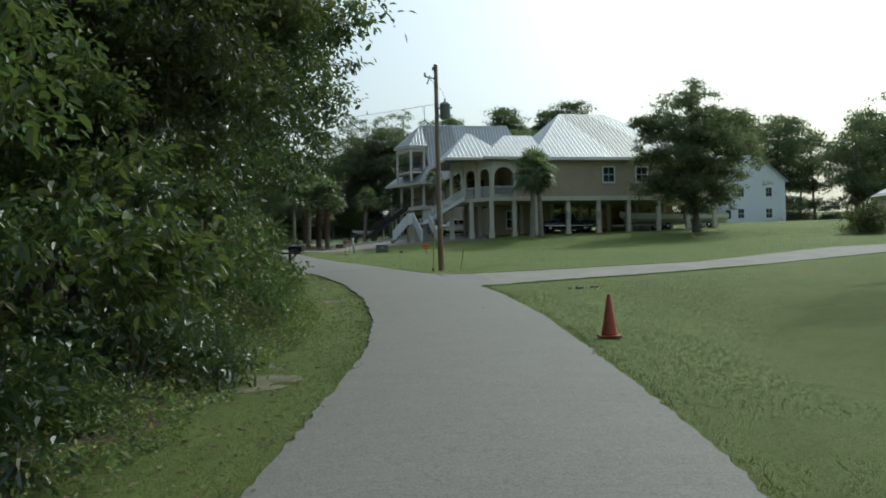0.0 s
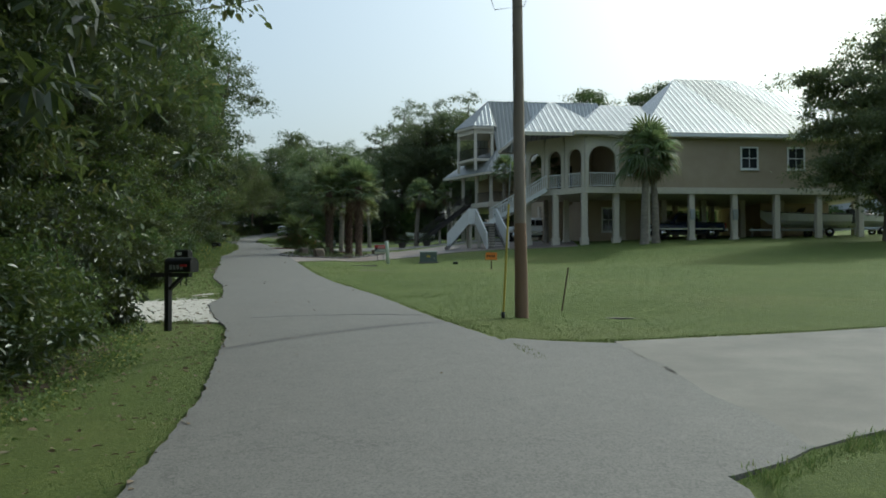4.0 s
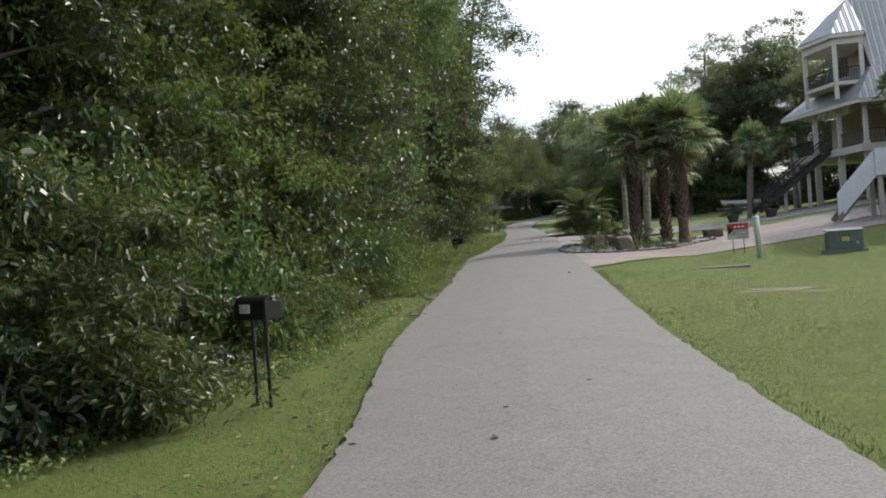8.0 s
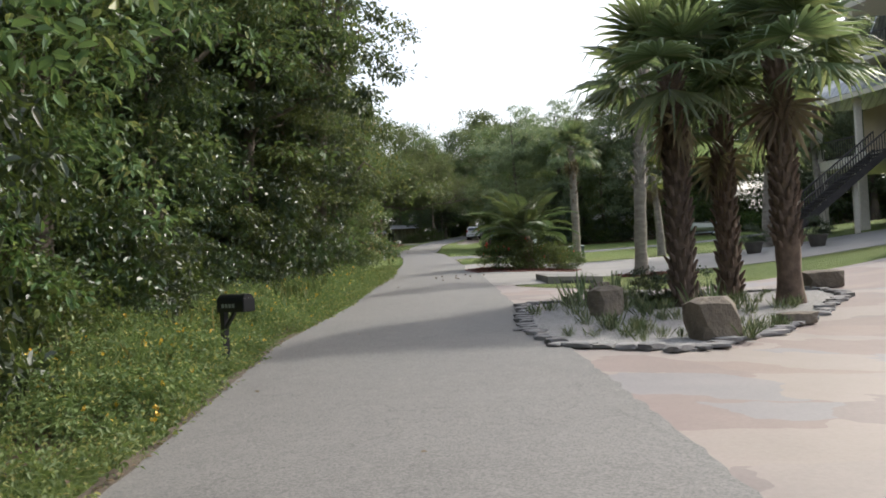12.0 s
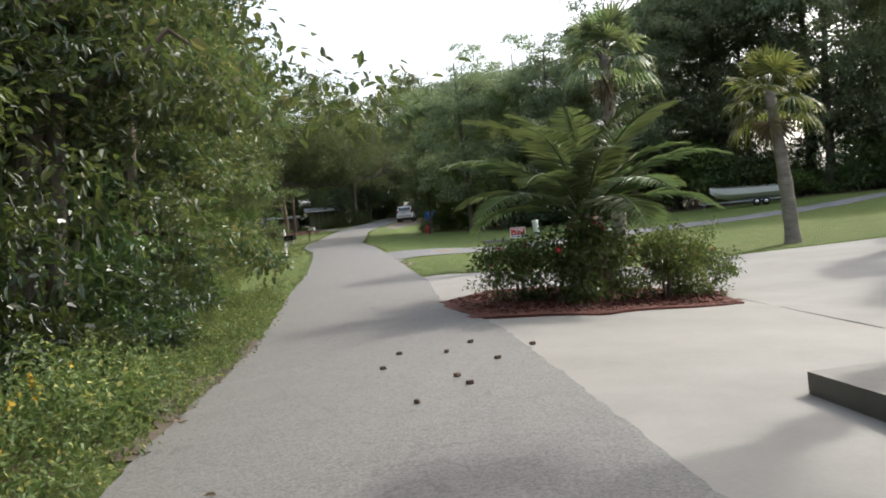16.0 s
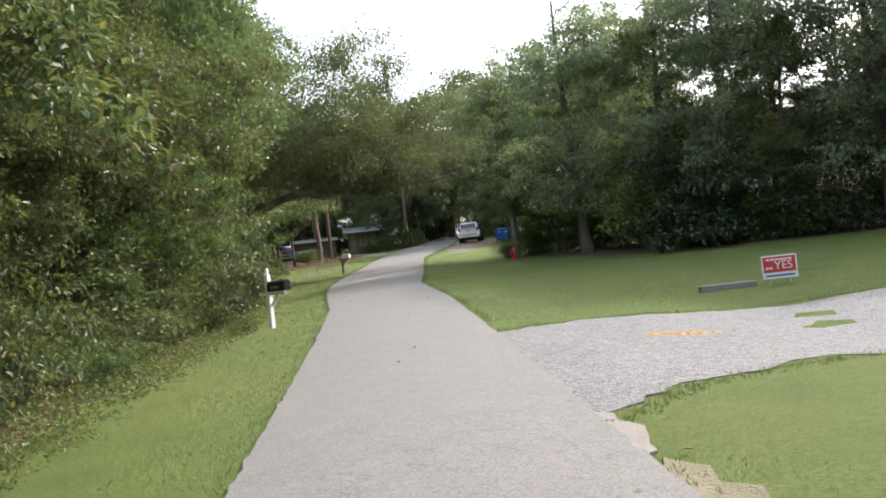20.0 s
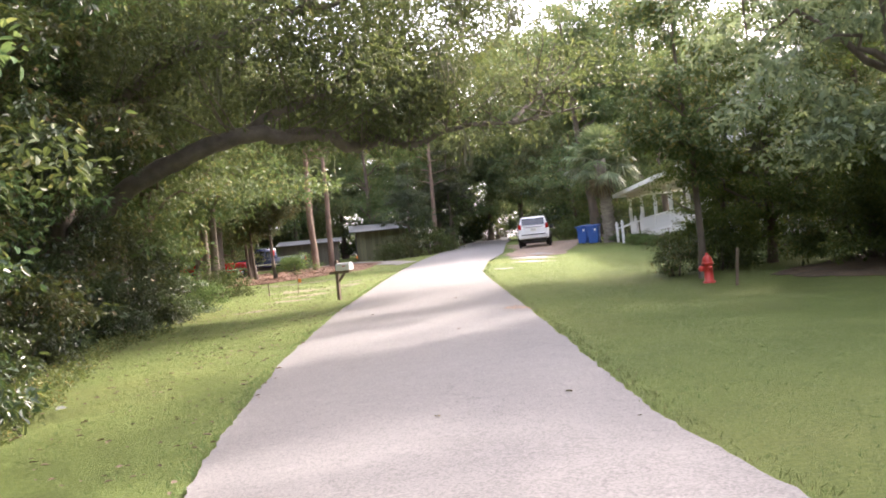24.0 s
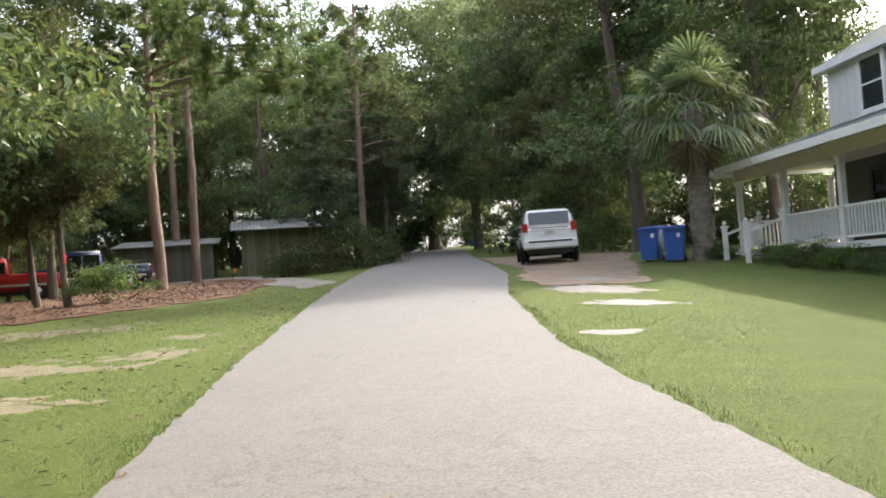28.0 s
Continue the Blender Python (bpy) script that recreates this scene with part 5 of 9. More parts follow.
sheet("pale_drive", [(-20.9, 92), (-19.75, 89.1), (-18.5, 89.3), (-17.7, 90.2), (-17.5, 91.8), (-17.3, 94.6), (-16.5, 95.3), (-11.7, 97.6), (-6, 99.3), (2, 104), (2, 109), (-12, 108.7), (-18.4, 106.8), (-24.9, 105.5), (-25.2, 104), (-23.9, 100.5), (-22, 96)], 0.018, M["concrete"], 1.2, 0.03, label="pale concrete drive with joints", category="driveway")
sheet("mulch_bed", [(-23.2, 99.6), (-22.15, 97.1), (-20.2, 97.1), (-18.4, 98.3), (-18.6, 100.2), (-20.4, 101.3), (-22.4, 101.0)], 0.045, M["mulch"], 0.3, 0.2, label="bed of red shredded mulch", category="mulch bed", skirt=0.06)
sheet("mulch_ring", [(-16.35, 94.6), (-15.7, 94.3), (-15.05, 94.6), (-14.85, 95.2), (-15.2, 95.75), (-15.9, 95.85), (-16.4, 95.4)], 0.03, M["mulch"], 0.3, 0.12, label="ring of mulch round a palm trunk", category="mulch bed", skirt=0.05)
sheet("gravel_drive", [(-29.7, 116.6), (-30.9, 119.6), (-29.9, 120), (-28.2, 121.2), (-24.3, 122.9), (-15, 126.8), (0, 131), (20, 135), (20, 132.4), (0, 128.4), (-15, 123.4), (-24, 118.4), (-25.4, 116.8), (-27.3, 114.9), (-28.3, 112.8), (-28.8, 113.2)], 0.012, M["gravel_grey"], 0.9, 0.3, label="loose grey gravel drive", category="driveway")
sheet("parking_ground", [(-47.0, 174.4), (-46.2, 172.6), (-44.8, 172.8), (-43.6, 174.2), (-44.0, 176.5), (-44.2, 186), (-49.5, 192), (-50.9, 192), (-47.6, 180)], 0.015, M["dirt"], 0.8, 0.35, label="bare earth parking strip with broken concrete", category="soil")
for k, (a, b, rx, ry, n) in enumerate(((-2.2, 25.9, 0.8, 0.5, 34), (-3.6, 30.0, 0.9, 0.5, 26), (-2.2, 21.6, 0.7, 0.4, 18), (-53.2, 164.2, 2.0, 0.9, 60), (-51.5, 165.1, 0.9, 0.7, 22), (-52.1, 167.3, 0.8, 0.5, 16), (-51.4, 158.8, 1.3, 0.8, 26), (-51.9, 161.0, 1.5, 0.8, 36), (-56.5, 169.5, 2.2, 1.0, 60), (-41.8, 128.5, 0.8, 0.5, 14), (-50.6, 155.0, 0.9, 0.6, 16), (-1.0, 12.5, 0.6, 1.5, 24), (-6.4, 62.0, 0.8, 0.8, 10))):
    dapple("bare_patch", a, b, rx, ry, n, M["dry"], "worn patch of bare sandy soil in the grass", "soil", seed=500 + k, turn=0.3 * math.sin(k))
dapple("orange_clay", -27.5, 118.55, 0.7, 0.2, 30, surf("orange_clay_stain", (0.30, 0.18, 0.07), (0.40, 0.27, 0.13), 1.5, 25, 0.95), "orange clay showing through the gravel", "soil", 0.03, 0.2, 521, 0.09)
dapple("broken_concrete", -44.6, 164.2, 0.35, 0.22, 26, M["concrete"], "broken pale concrete at the lane's edge", "concrete", 0.012, 0.2, 522, 0.12)
dapple("broken_concrete", -44.3, 168.4, 0.8, 0.5, 60, M["concrete"], "broken pale concrete beside the parking strip", "concrete", 0.010, 0.3, 523, 0.13)
dapple("broken_concrete", -45.0, 171.5, 0.9, 1.3, 80, M["sand"], "sandy track with broken concrete", "soil", 0.010, 0.2, 524, 0.16)
dapple("broken_concrete", -45.2, 174.6, 0.8, 0.8, 50, M["concrete"], "broken pale concrete on the parking strip", "concrete", 0.022, 0.2, 525, 0.13)
dapple("gravel_patch", -8.95, 47.7, 0.5, 0.3, 34, M["gravel_white"], "stray patch of white gravel by the lane", "gravel", 0.008, 0.2, 526, 0.12)
dapple("gravel_patch", -9.6, 46.2, 1.3, 0.35, 60, M["gravel_white"], "scattered white gravel at the drive's edge", "gravel", 0.010, 0.6, 527, 0.13)
dapple("paint_mark", -40.25, 146.9, 0.22, 0.35, 16, M["orange_faded"], "sprayed orange survey mark on the lane", "marking", 0.004, 0.3, 528, 0.10)
sheet("pine_straw_bed", [(-56.0, 178.0), (-57.2, 175.0), (-59.5, 171.8), (-62.5, 172.5), (-70, 178), (-70, 190), (-63, 191.5), (-58.5, 186.5)], 0.03, M["straw"], 0.8, 0.35, label="reddish pine straw under the pines", category="pine straw")
sheet("dirt_road", [(-53.8, 180.5), (-57, 186.2), (-60.5, 190.5), (-72, 201), (-73, 198), (-62, 188.4), (-58.4, 184.2), (-54.2, 178.6)], 0.018, M["old_concrete"], 0.9, 0.25, label="narrow pale drive behind the pines", category="driveway")
sheet("wood_floor", [(-1.9, -12), (-1.5, 9.7), (-1.7, 18), (-2.6, 24), (-4.4, 30), (-5.2, 35), (-6.8, 39), (-9.5, 40.2), (-24, 43.4), (-40, 42), (-40, -12)], 0.01, M["litter"], 2.0, 0.3, label="dark leaf litter under the trees", category="forest floor")
sheet("wood_floor", [(-12.4, 47.2), (-12.6, 53), (-13.1, 56), (-15.5, 63.5), (-16.2, 66), (-19.2, 75), (-23.4, 89), (-28.8, 103), (-31.4, 106), (-34.8, 114.5), (-38.3, 125), (-47.2, 142), (-53.6, 150), (-58, 164), (-80, 160), (-60, 100), (-40, 49)], 0.01, M["litter"], 2.0, 0.3, label="dark leaf litter under the trees", category="forest floor")
sheet("wood_floor", [(-35.5, 153), (-30, 145), (-12, 137), (20, 132), (60, 130), (90, 160), (60, 200), (-25, 200), (-27, 165)], 0.01, M["litter"], 2.5, 0.4, label="dark leaf litter under the trees", category="forest floor")
# bare earth along the lane's edge
for y0, y1, w in ((60.0, 74.0, 0.20), (74.0, 82.0, 0.16), (91.0, 97.5, 0.42)):
    ys = np.arange(y0, y1 + 0.1, 1.0)
    strip = [(float(along(q, LEFT_EDGE)) + 0.08, float(q)) for q in ys] + [(float(along(q, LEFT_EDGE)) - w * (0.7 + 0.5 * math.sin(q * 1.7)) - 0.03, float(q)) for q in ys[::-1]]
    sheet("edge_soil", strip, 0.014, M["edge_dirt"], 0.5, 0.2, label="brown bare soil along the lane's edge", category="soil", skirt=0.02)
sheet("sand_patch", [(-28.65, 113.75), (-28.45, 114.2), (-27.95, 113.7), (-27.65, 112.9), (-27.6, 112.0), (-27.85, 112.5), (-28.3, 113.2)], 0.026, M["sand"], 0.25, 0.3, label="patch of bare sand at the drive's mouth", category="sand", skirt=0.03)
sheet("edge_soil", [(-27.6, 112.6), (-27.3, 112.4), (-26.8, 111.2), (-26.4, 110.2), (-26.75, 110.1), (-27.2, 111.2)], 0.010, M["dry"], 0.25, 0.3, label="brown bare soil along the lane's edge", category="soil", skirt=0.03)
sheet("drive_joint", [(-18.42, 99.2), (-17.2, 95.7), (-17.24, 95.68), (-18.46, 99.18)], 0.026, M["dark_concrete"], 0.4, 0.01, label="dark joint in the pale drive", category="joint", skirt=0.01)
# tar seam and markings on the lane
sheet("tar_seam", [(-4.9, 40.3), (-1.5, 40.8), (-1.6, 41.0), (-4.9, 40.52)], 0.004, M["patch_tar"], 0.5, 0.03, on_road=True, label="dark tar seam across the lane", category="seam", skirt=0.003)
dapple("paint_mark", -10.3, 63.05, 0.14, 0.14, 8, M["concrete"], "faded pale spot at the lane's edge", "marking", 0.004, 0.0, 530, 0.06)

# ---------------------------------------------------------------- palms and garden trees
fan_palm(-13.75, 83.0, 4.5, 0.22, 0.18, 24, 1.25, 0.95, "shaggy fan palm with a dark booted trunk", 41, sink=-0.12, boots=150, dead=2, group="palms in the stone bed")
fan_palm(-12.9, 85.4, 3.85, 0.22, 0.18, 20, 1.15, 0.85, "shorter fan palm with a dark booted trunk", 42, sink=-0.12, boots=130, dead=2, group="palms in the stone bed")
fan_palm(-11.8, 83.6, 4.75, 0.24, 0.19, 27, 1.35, 1.0, "tall full fan palm with a booted trunk", 43, sink=-0.12, boots=150, dead=2, smooth_to=0.22, group="palms in the stone bed")
feather_palm(-20.65, 99.8, 1.1, 2.7, 25, 44, "young date palm with long arching fronds")
fan_palm(-15.7, 95.1, 6.8, 0.215, 0.155, 20, 1.05, 0.9, "tall cabbage palm with a grey trunk, rough above", 45, boots=60, smooth_to=0.42, bootmat="palm_bark", dead=5, lean=(-0.4, 0.1), group="palms by the drives")
fan_palm(-16.1, 109.3, 4.0, 0.20, 0.14, 18, 0.9, 0.7, "cabbage palm with yellowing fronds", 46, matn="frond_yellow", dead=3, lean=(-0.3, 0), group="palms by the drives")
fan_palm(-20.5, 111.0, 5.9, 0.22, 0.16, 20, 0.95, 0.8, "cabbage palm with a rough trunk", 47, boots=20, smooth_to=0.5, dead=3, group="palms by the drives")
fan_palm(-11.3, 108.6, 5.3, 0.24, 0.17, 22, 1.1, 0.8, "leaning cabbage palm by the drive", 48, lean=(-0.7, 0.1), dead=3, group="palms by the drives")
fan_palm(-8.5, 113.0, 5.2, 0.2, 0.15, 18, 0.9, 0.7, "cabbage palm behind the drive", 49, lean=(0.4, 0), dead=2, group="palms by the drives")
fan_palm(-2.4, 101.0, 6.4, 0.22, 0.16, 20, 0.95, 0.7, "cabbage palm beside the house stairs", 50, dead=2, lean=(0.3, 0), group="palms by the house")
fan_palm(7.2, 79.0, 6.0, 0.26, 0.18, 26, 1.5, 1.0, "cabbage palm in front of the stilt house", 51, dead=5, lean=(0.2, 0), group="palms by the house")
fan_palm(8.0, 79.8, 5.4, 0.24, 0.17, 22, 1.1, 0.8, "second trunk of the palm pair before the house", 52, dead=4, lean=(0.3, 0), group="palms by the house")
fan_palm(1.2, 88.2, 5.6, 0.2, 0.15, 16, 0.9, 0.7, "cabbage palm at the foot of the stairs", 53, dead=2, group="palms by the house")
fan_palm(-42.0, 179.4, 4.6, 0.36, 0.26, 34, 1.25, 1.25, "stout cabbage palm with a criss-cross booted trunk", 54, boots=90, bootmat="palm_bark", dead=12, lean=(-0.6, 0))
fan_palm(-37.6, 187.0, 8.2, 0.3, 0.22, 28, 1.3, 1.2, "tall cabbage palm behind the white house porch", 55, dead=8)
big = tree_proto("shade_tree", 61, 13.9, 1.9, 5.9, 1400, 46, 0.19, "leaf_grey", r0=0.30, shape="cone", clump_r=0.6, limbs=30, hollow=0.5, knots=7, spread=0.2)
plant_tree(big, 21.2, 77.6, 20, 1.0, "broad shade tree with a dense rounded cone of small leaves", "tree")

# ---------------------------------------------------------------- building parts
def hip_roof(parent, x0, y0, x1, y1, eave, ridge, rx0, rx1, ry, mats, along_y=False, thick=0.14, ry1=None, name="roof"):
    """A hipped roof: four slopes to a ridge; each slope is a slab with its own ribs. mats: front, right, back, left."""
    if along_y:
        a, b = Vector((rx0, ry, ridge)), Vector((rx0, ry1, ridge))
        faces = [[(x0, y0), (x1, y0), a], [(x1, y0), (x1, y1), b, a], [(x1, y1), (x0, y1), b], [(x0, y1), (x0, y0), a, b]]
    else:
        a, b = Vector((rx0, ry, ridge)), Vector((rx1, ry, ridge))
        faces = [[(x0, y0), (x1, y0), b, a], [(x1, y0), (x1, y1), b], [(x1, y1), (x0, y1), a, b], [(x0, y1), (x0, y0), a]]
    for f, mat in zip(faces, mats):
        pts = [p if isinstance(p, Vector) else Vector((p[0], p[1], eave)) for p in f]
        clean = []
        for p in pts:
            if not clean or (p - clean[-1]).length > 1e-4:
                clean.append(p)
        roof_slab(parent, clean, mat, thick, name)
    bm = bmesh.new()
    for p, q in (((x0, y0), (x1, y0)), ((x1, y0), (x1, y1)), ((x1, y1), (x0, y1)), ((x0, y1), (x0, y0))):
        beam(bm, (p[0], p[1], eave - 0.10), (q[0], q[1], eave - 0.10), 0.06, 0.24)
    part("fascia", bm, M["cream"], parent)


def roof_slab(parent, pts, mat, thick=0.12, name="roof"):
    n = (pts[1] - pts[0]).cross(pts[-1] - pts[0]).normalized()
    if n.z < 0:
        n = -n
    u = (pts[1] - pts[0]).normalized()
    v = n.cross(u)
    me_b = poly([p - n * thick for p in pts], thick, n)
    lay = me_b.loops.layers.uv.new("UVMap")
    for f in me_b.faces:
        for l in f.loops:
            d = l.vert.co - pts[0]
            l[lay].uv = (d.dot(u), d.dot(v))
    return part(name, me_b, mat, parent)


def window(parent, x, y, z, w, h, face="y", rows=2, cols=2, frame_mat="white", trim=0.11):
    """A sash window set in a wall whose outside faces -y (face 'y') or -x (face 'x'): trim, sill, glass, bars."""
    def q(bm, a0, d0, z0, a1, d1, z1):
        return box(bm, a0, d0, z0, a1, d1, z1) if face == "y" else box(bm, d0, a0, z0, d1, a1, z1)
    c, s = (x, y) if face == "y" else (y, x)
    bm = bmesh.new()
    q(bm, c - w / 2 - trim, s - 0.05, z - trim, c - w / 2, s + 0.03, z + h + trim)
    q(bm, c + w / 2, s - 0.05, z - trim, c + w / 2 + trim, s + 0.03, z + h + trim)
    q(bm, c - w / 2, s - 0.05, z + h, c + w / 2, s + 0.03, z + h + trim)
    q(bm, c - w / 2, s - 0.05, z - trim, c + w / 2, s + 0.03, z)
    win = part("window", bm, M[frame_mat], parent)
    part("pane", q(bmesh.new(), c - w / 2, s - 0.012, z, c + w / 2, s + 0.012, z + h), M["glass"], win)
    bm = bmesh.new()
    for k in range(1, rows):
        q(bm, c - w / 2, s - 0.03, z + h * k / rows - 0.025, c + w / 2, s - 0.008, z + h * k / rows + 0.025)
    for k in range(1, cols):
        q(bm, c - w / 2 + w * k / cols - 0.015, s - 0.026, z, c - w / 2 + w * k / cols + 0.015, s - 0.006, z + h)
    if len(bm.verts):
        part("glazing_bars", bm, M[frame_mat], win)
    else:
        bm.free()
    part("sill", q(bmesh.new(), c - w / 2 - trim - 0.03, s - 0.10, z - trim - 0.05, c + w / 2 + trim + 0.03, s + 0.02, z - trim), M[frame_mat], win)


def railing(parent, a, b, height, mat, gap=0.14, thick=0.035, post_every=2.4, solid=False):
    """A rail between two floor points with balusters, each its own part."""
    a, b = Vector(a), Vector(b)
    d = b - a
    n = max(2, int(d.length / gap))
    rail = part("railing", beam(beam(bmesh.new(), a + Vector((0, 0, height)), b + Vector((0, 0, height)), 0.07, 0.06), a + Vector((0, 0, 0.12)), b + Vector((0, 0, 0.12)), 0.05, 0.05), mat, parent)
    me = bpy.data.meshes.new("baluster")
    bm = bx(-thick / 2, -thick / 2, 0.12, thick / 2, thick / 2, height)
    bm.to_mesh(me)
    bm.free()
    me.materials.append(mat)
    for k in range(n + 1):
        p = a + d * (k / n)
        o = part("baluster", me, None, rail)
        o.matrix_basis = Matrix.Translation(p)
    return rail


def flight(parent, a, b, width, steps, mat, side_mat, rail_mat, rails=(1, 1), side=0.30, rail_h=0.95, name="stairs"):
    """Open stairs from the foot a to the head b: stringers, treads, railings."""
    a, b = Vector(a), Vector(b)
    d = b - a
    flat = Vector((d.x, d.y, 0)).normalized()
    n = Vector((-flat.y, flat.x, 0))
    st = part(name, bmesh_two_beams(a, b, n * width / 2, side), side_mat, parent)
    me = bpy.data.meshes.new("tread")
    run = Vector((d.x, d.y, 0)).length / steps
    bm = bx(-run * 0.6, -width / 2, -0.03, run * 0.55, width / 2, 0.03)
    bm.to_mesh(me)
    bm.free()
    me.materials.append(mat)
    for k in range(steps):
        p = a + d * ((k + 0.7) / steps)
        o = part("tread", me, None, st)
        o.matrix_basis = Matrix.Translation(p + Vector((0, 0, 0.05))) @ Matrix.Rotation(math.atan2(flat.y, flat.x), 4, "Z")
    for sgn, on in zip((1, -1), rails):
        if on:
            railing(parent, a + n * sgn * width / 2, b + n * sgn * width / 2, rail_h, rail_mat, 0.16)
    return st


def bmesh_two_beams(a, b, off, h):
    bm = bmesh.new()
    beam(bm, a + off, b + off, 0.06, h)
    beam(bm, a - off, b - off, 0.06, h)
    return bm


def arch_panel(w, h, ow, oh, thick, sides=14):
    """A wall panel (width w, height h, standing on z=0, along x) with a round-headed opening ow by oh."""
    bm = bmesh.new()
    r = ow / 2
    inner = [(-r, 0.0)] + [(-r * math.cos(math.pi * k / sides), oh - r + r * math.sin(math.pi * k / sides)) for k in range(sides + 1)] + [(r, 0.0)]
    n = len(inner)
    outer = []
    for k, (x, z) in enumerate(inner):
        if k == 0:
            outer.append((-w / 2, 0))
        elif k == n - 1:
            outer.append((w / 2, 0))
        else:
            a = math.pi * (k - 1) / sides
            s = max(abs(math.cos(a)) / (w / 2), math.sin(a) / (h - oh + r), 1e-6)
            outer.append((-math.cos(a) / s, oh - r + math.sin(a) / s))
    rows = []
    for y in (0, thick):
        rows.append([bm.verts.new((x, y, z)) for x, z in inner])
        rows.append([bm.verts.new((x, y, z)) for x, z in outer])
    i0, o0, i1, o1 = rows
    for k in range(n - 1):
        bm.faces.new((i0[k], o0[k], o0[k + 1], i0[k + 1]))
        bm.faces.new((i1[k + 1], o1[k + 1], o1[k], i1[k]))
        bm.faces.new((i0[k + 1], i1[k + 1], i1[k], i0[k]))
        bm.faces.new((o0[k], o1[k], o1[k + 1], o0[k + 1]))
    bmesh.ops.recalc_face_normals(bm, faces=bm.faces)
    return bm


# ---------------------------------------------------------------- the stilt house
def stilt_house():
    z0 = land1(9, 86)
    h = thing("stilt_house", 3.7, 82.3, z0, 12, "large tan stucco house raised on posts with metal hip roofs", "house")
    D, E = 3.45, 7.05
    # ground posts, each its own part
    me = bpy.data.meshes.new("post")
    bm = bx(-0.19, -0.19, -0.7, 0.19, 0.19, D - 0.35, 0.02)
    box(bm, -0.25, -0.25, -0.7, 0.25, 0.25, 0.12)
    bm.to_mesh(me)
    bm.free()
    me.materials.append(M["cream"])
    for x in (4.3, 7.4, 10.4, 13.4, 16.4, 19.4, 22.2):
        for y in (0.25, 5.6, 11.2, 16.6):
            part("post", me, None, h).matrix_basis = Matrix.Translation((x, y, 0))
    for x, y in ((0.0, 0.1), (2.2, 0.25), (-1.5, 2.0), (-3.0, 4.0), (0.2, 6.0), (0, 14), (5, 16), (0, 20)):
        part("post", me, None, h).matrix_basis = Matrix.Translation((x, y, 0))
    # front block
    part("floor_slab", bx(2.2, -0.1, D - 0.42, 22.6, 17.1, D, 0.02), M["cream"], h)
    part("wall", bx(2.3, 0.0, D, 22.5, 17.0, E - 0.1), M["stucco"], h)
    part("ground_room", bx(1.6, 5.8, -0.5, 7.3, 13.0, D - 0.43), M["stucco"], h, "tan stucco room between the posts")
    window(h, 3.3, 5.8, 0.8, 0.8, 1.6)
    part("ground_room", bx(16, 8, -0.5, 21.5, 15.5, D - 0.43), M["stucco"], h, "tan stucco room between the posts")
    for x in (11.4, 14.7, 18.6):
        window(h, x, 0.0, D + 1.35, 1.05, 1.35)
    window(h, 3.35, 0.0, D + 0.9, 0.6, 1.7)
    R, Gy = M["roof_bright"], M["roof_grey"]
    # the front slope has lighter and duller strips, their light put into the colour
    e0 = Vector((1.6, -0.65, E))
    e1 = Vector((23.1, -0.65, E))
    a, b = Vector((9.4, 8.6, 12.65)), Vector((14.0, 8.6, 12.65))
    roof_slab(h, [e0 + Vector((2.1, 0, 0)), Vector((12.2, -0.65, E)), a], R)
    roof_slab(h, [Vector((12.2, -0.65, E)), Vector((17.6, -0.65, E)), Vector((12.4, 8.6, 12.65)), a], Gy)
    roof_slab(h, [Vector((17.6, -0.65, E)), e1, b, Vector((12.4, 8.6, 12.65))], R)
    roof_slab(h, [e1, Vector((23.1, 17.6, E)), b], R)
    roof_slab(h, [Vector((23.1, 17.6, E)), Vector((3.7, 17.6, E)), a, b], R)
    roof_slab(h, [Vector((3.7, 17.6, E)), Vector((3.7, -0.65, E)), a], R)
    bm = bmesh.new()
    for p, q in (((1.4, -0.65), (23.1, -0.65)), ((23.1, -0.65), (23.1, 17.6)), ((23.1, 17.6), (3.7, 17.6))):
        beam(bm, (p[0], p[1], E - 0.12), (q[0], q[1], E - 0.12), 0.06, 0.26)
    part("fascia", bm, M["white"], h)
    part("soffit", bx(1.4, -0.6, E - 0.30, 23.0, 0.0, E - 0.24), M["cream"], h)
    # entrance porch with arches
    part("porch_floor", poly([(0, -0.2, D - 0.4), (2.4, -0.2, D - 0.4), (2.4, 8, D - 0.4), (-3.4, 8, D - 0.4), (-3.4, 4.2, D - 0.4)], 0.4), M["cream"], h)
    part("back_wall", bx(-1.0, 6.2, D, 2.35, 6.4, E - 0.1), M["stucco"], h)
    part("entrance_door", bx(-0.4, 6.12, D, 0.7, 6.2, D + 2.1, 0.01), M["dark_wood"], h, "dark entrance door")
    part("arch", arch_panel(2.3, E - D - 0.1, 1.85, 2.75, 0.25), M["cream"], h, "round arch in a cream wall").matrix_basis = Matrix.Translation((1.2, -0.1, D))
    for k in range(3):
        t = (k + 0.5) / 3
        part("arch", arch_panel(1.62, E - D - 0.1, 1.12, 2.6, 0.22), M["cream"], h, "round arch in a cream wall").matrix_basis = Matrix.Translation((-3.2 * t, -0.1 + 3.9 * t, D)) @ Matrix.Rotation(math.atan2(-3.9, 3.2), 4, "Z")
    railing(h, (0.3, 0.05, D), (2.15, 0.05, D), 0.95, M["white"], 0.14)
    railing(h, (-0.2, 0.3, D), (-1.9, 2.4, D), 0.95, M["white"], 0.14)
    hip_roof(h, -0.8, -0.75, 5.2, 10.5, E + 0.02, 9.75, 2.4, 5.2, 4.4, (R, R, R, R))
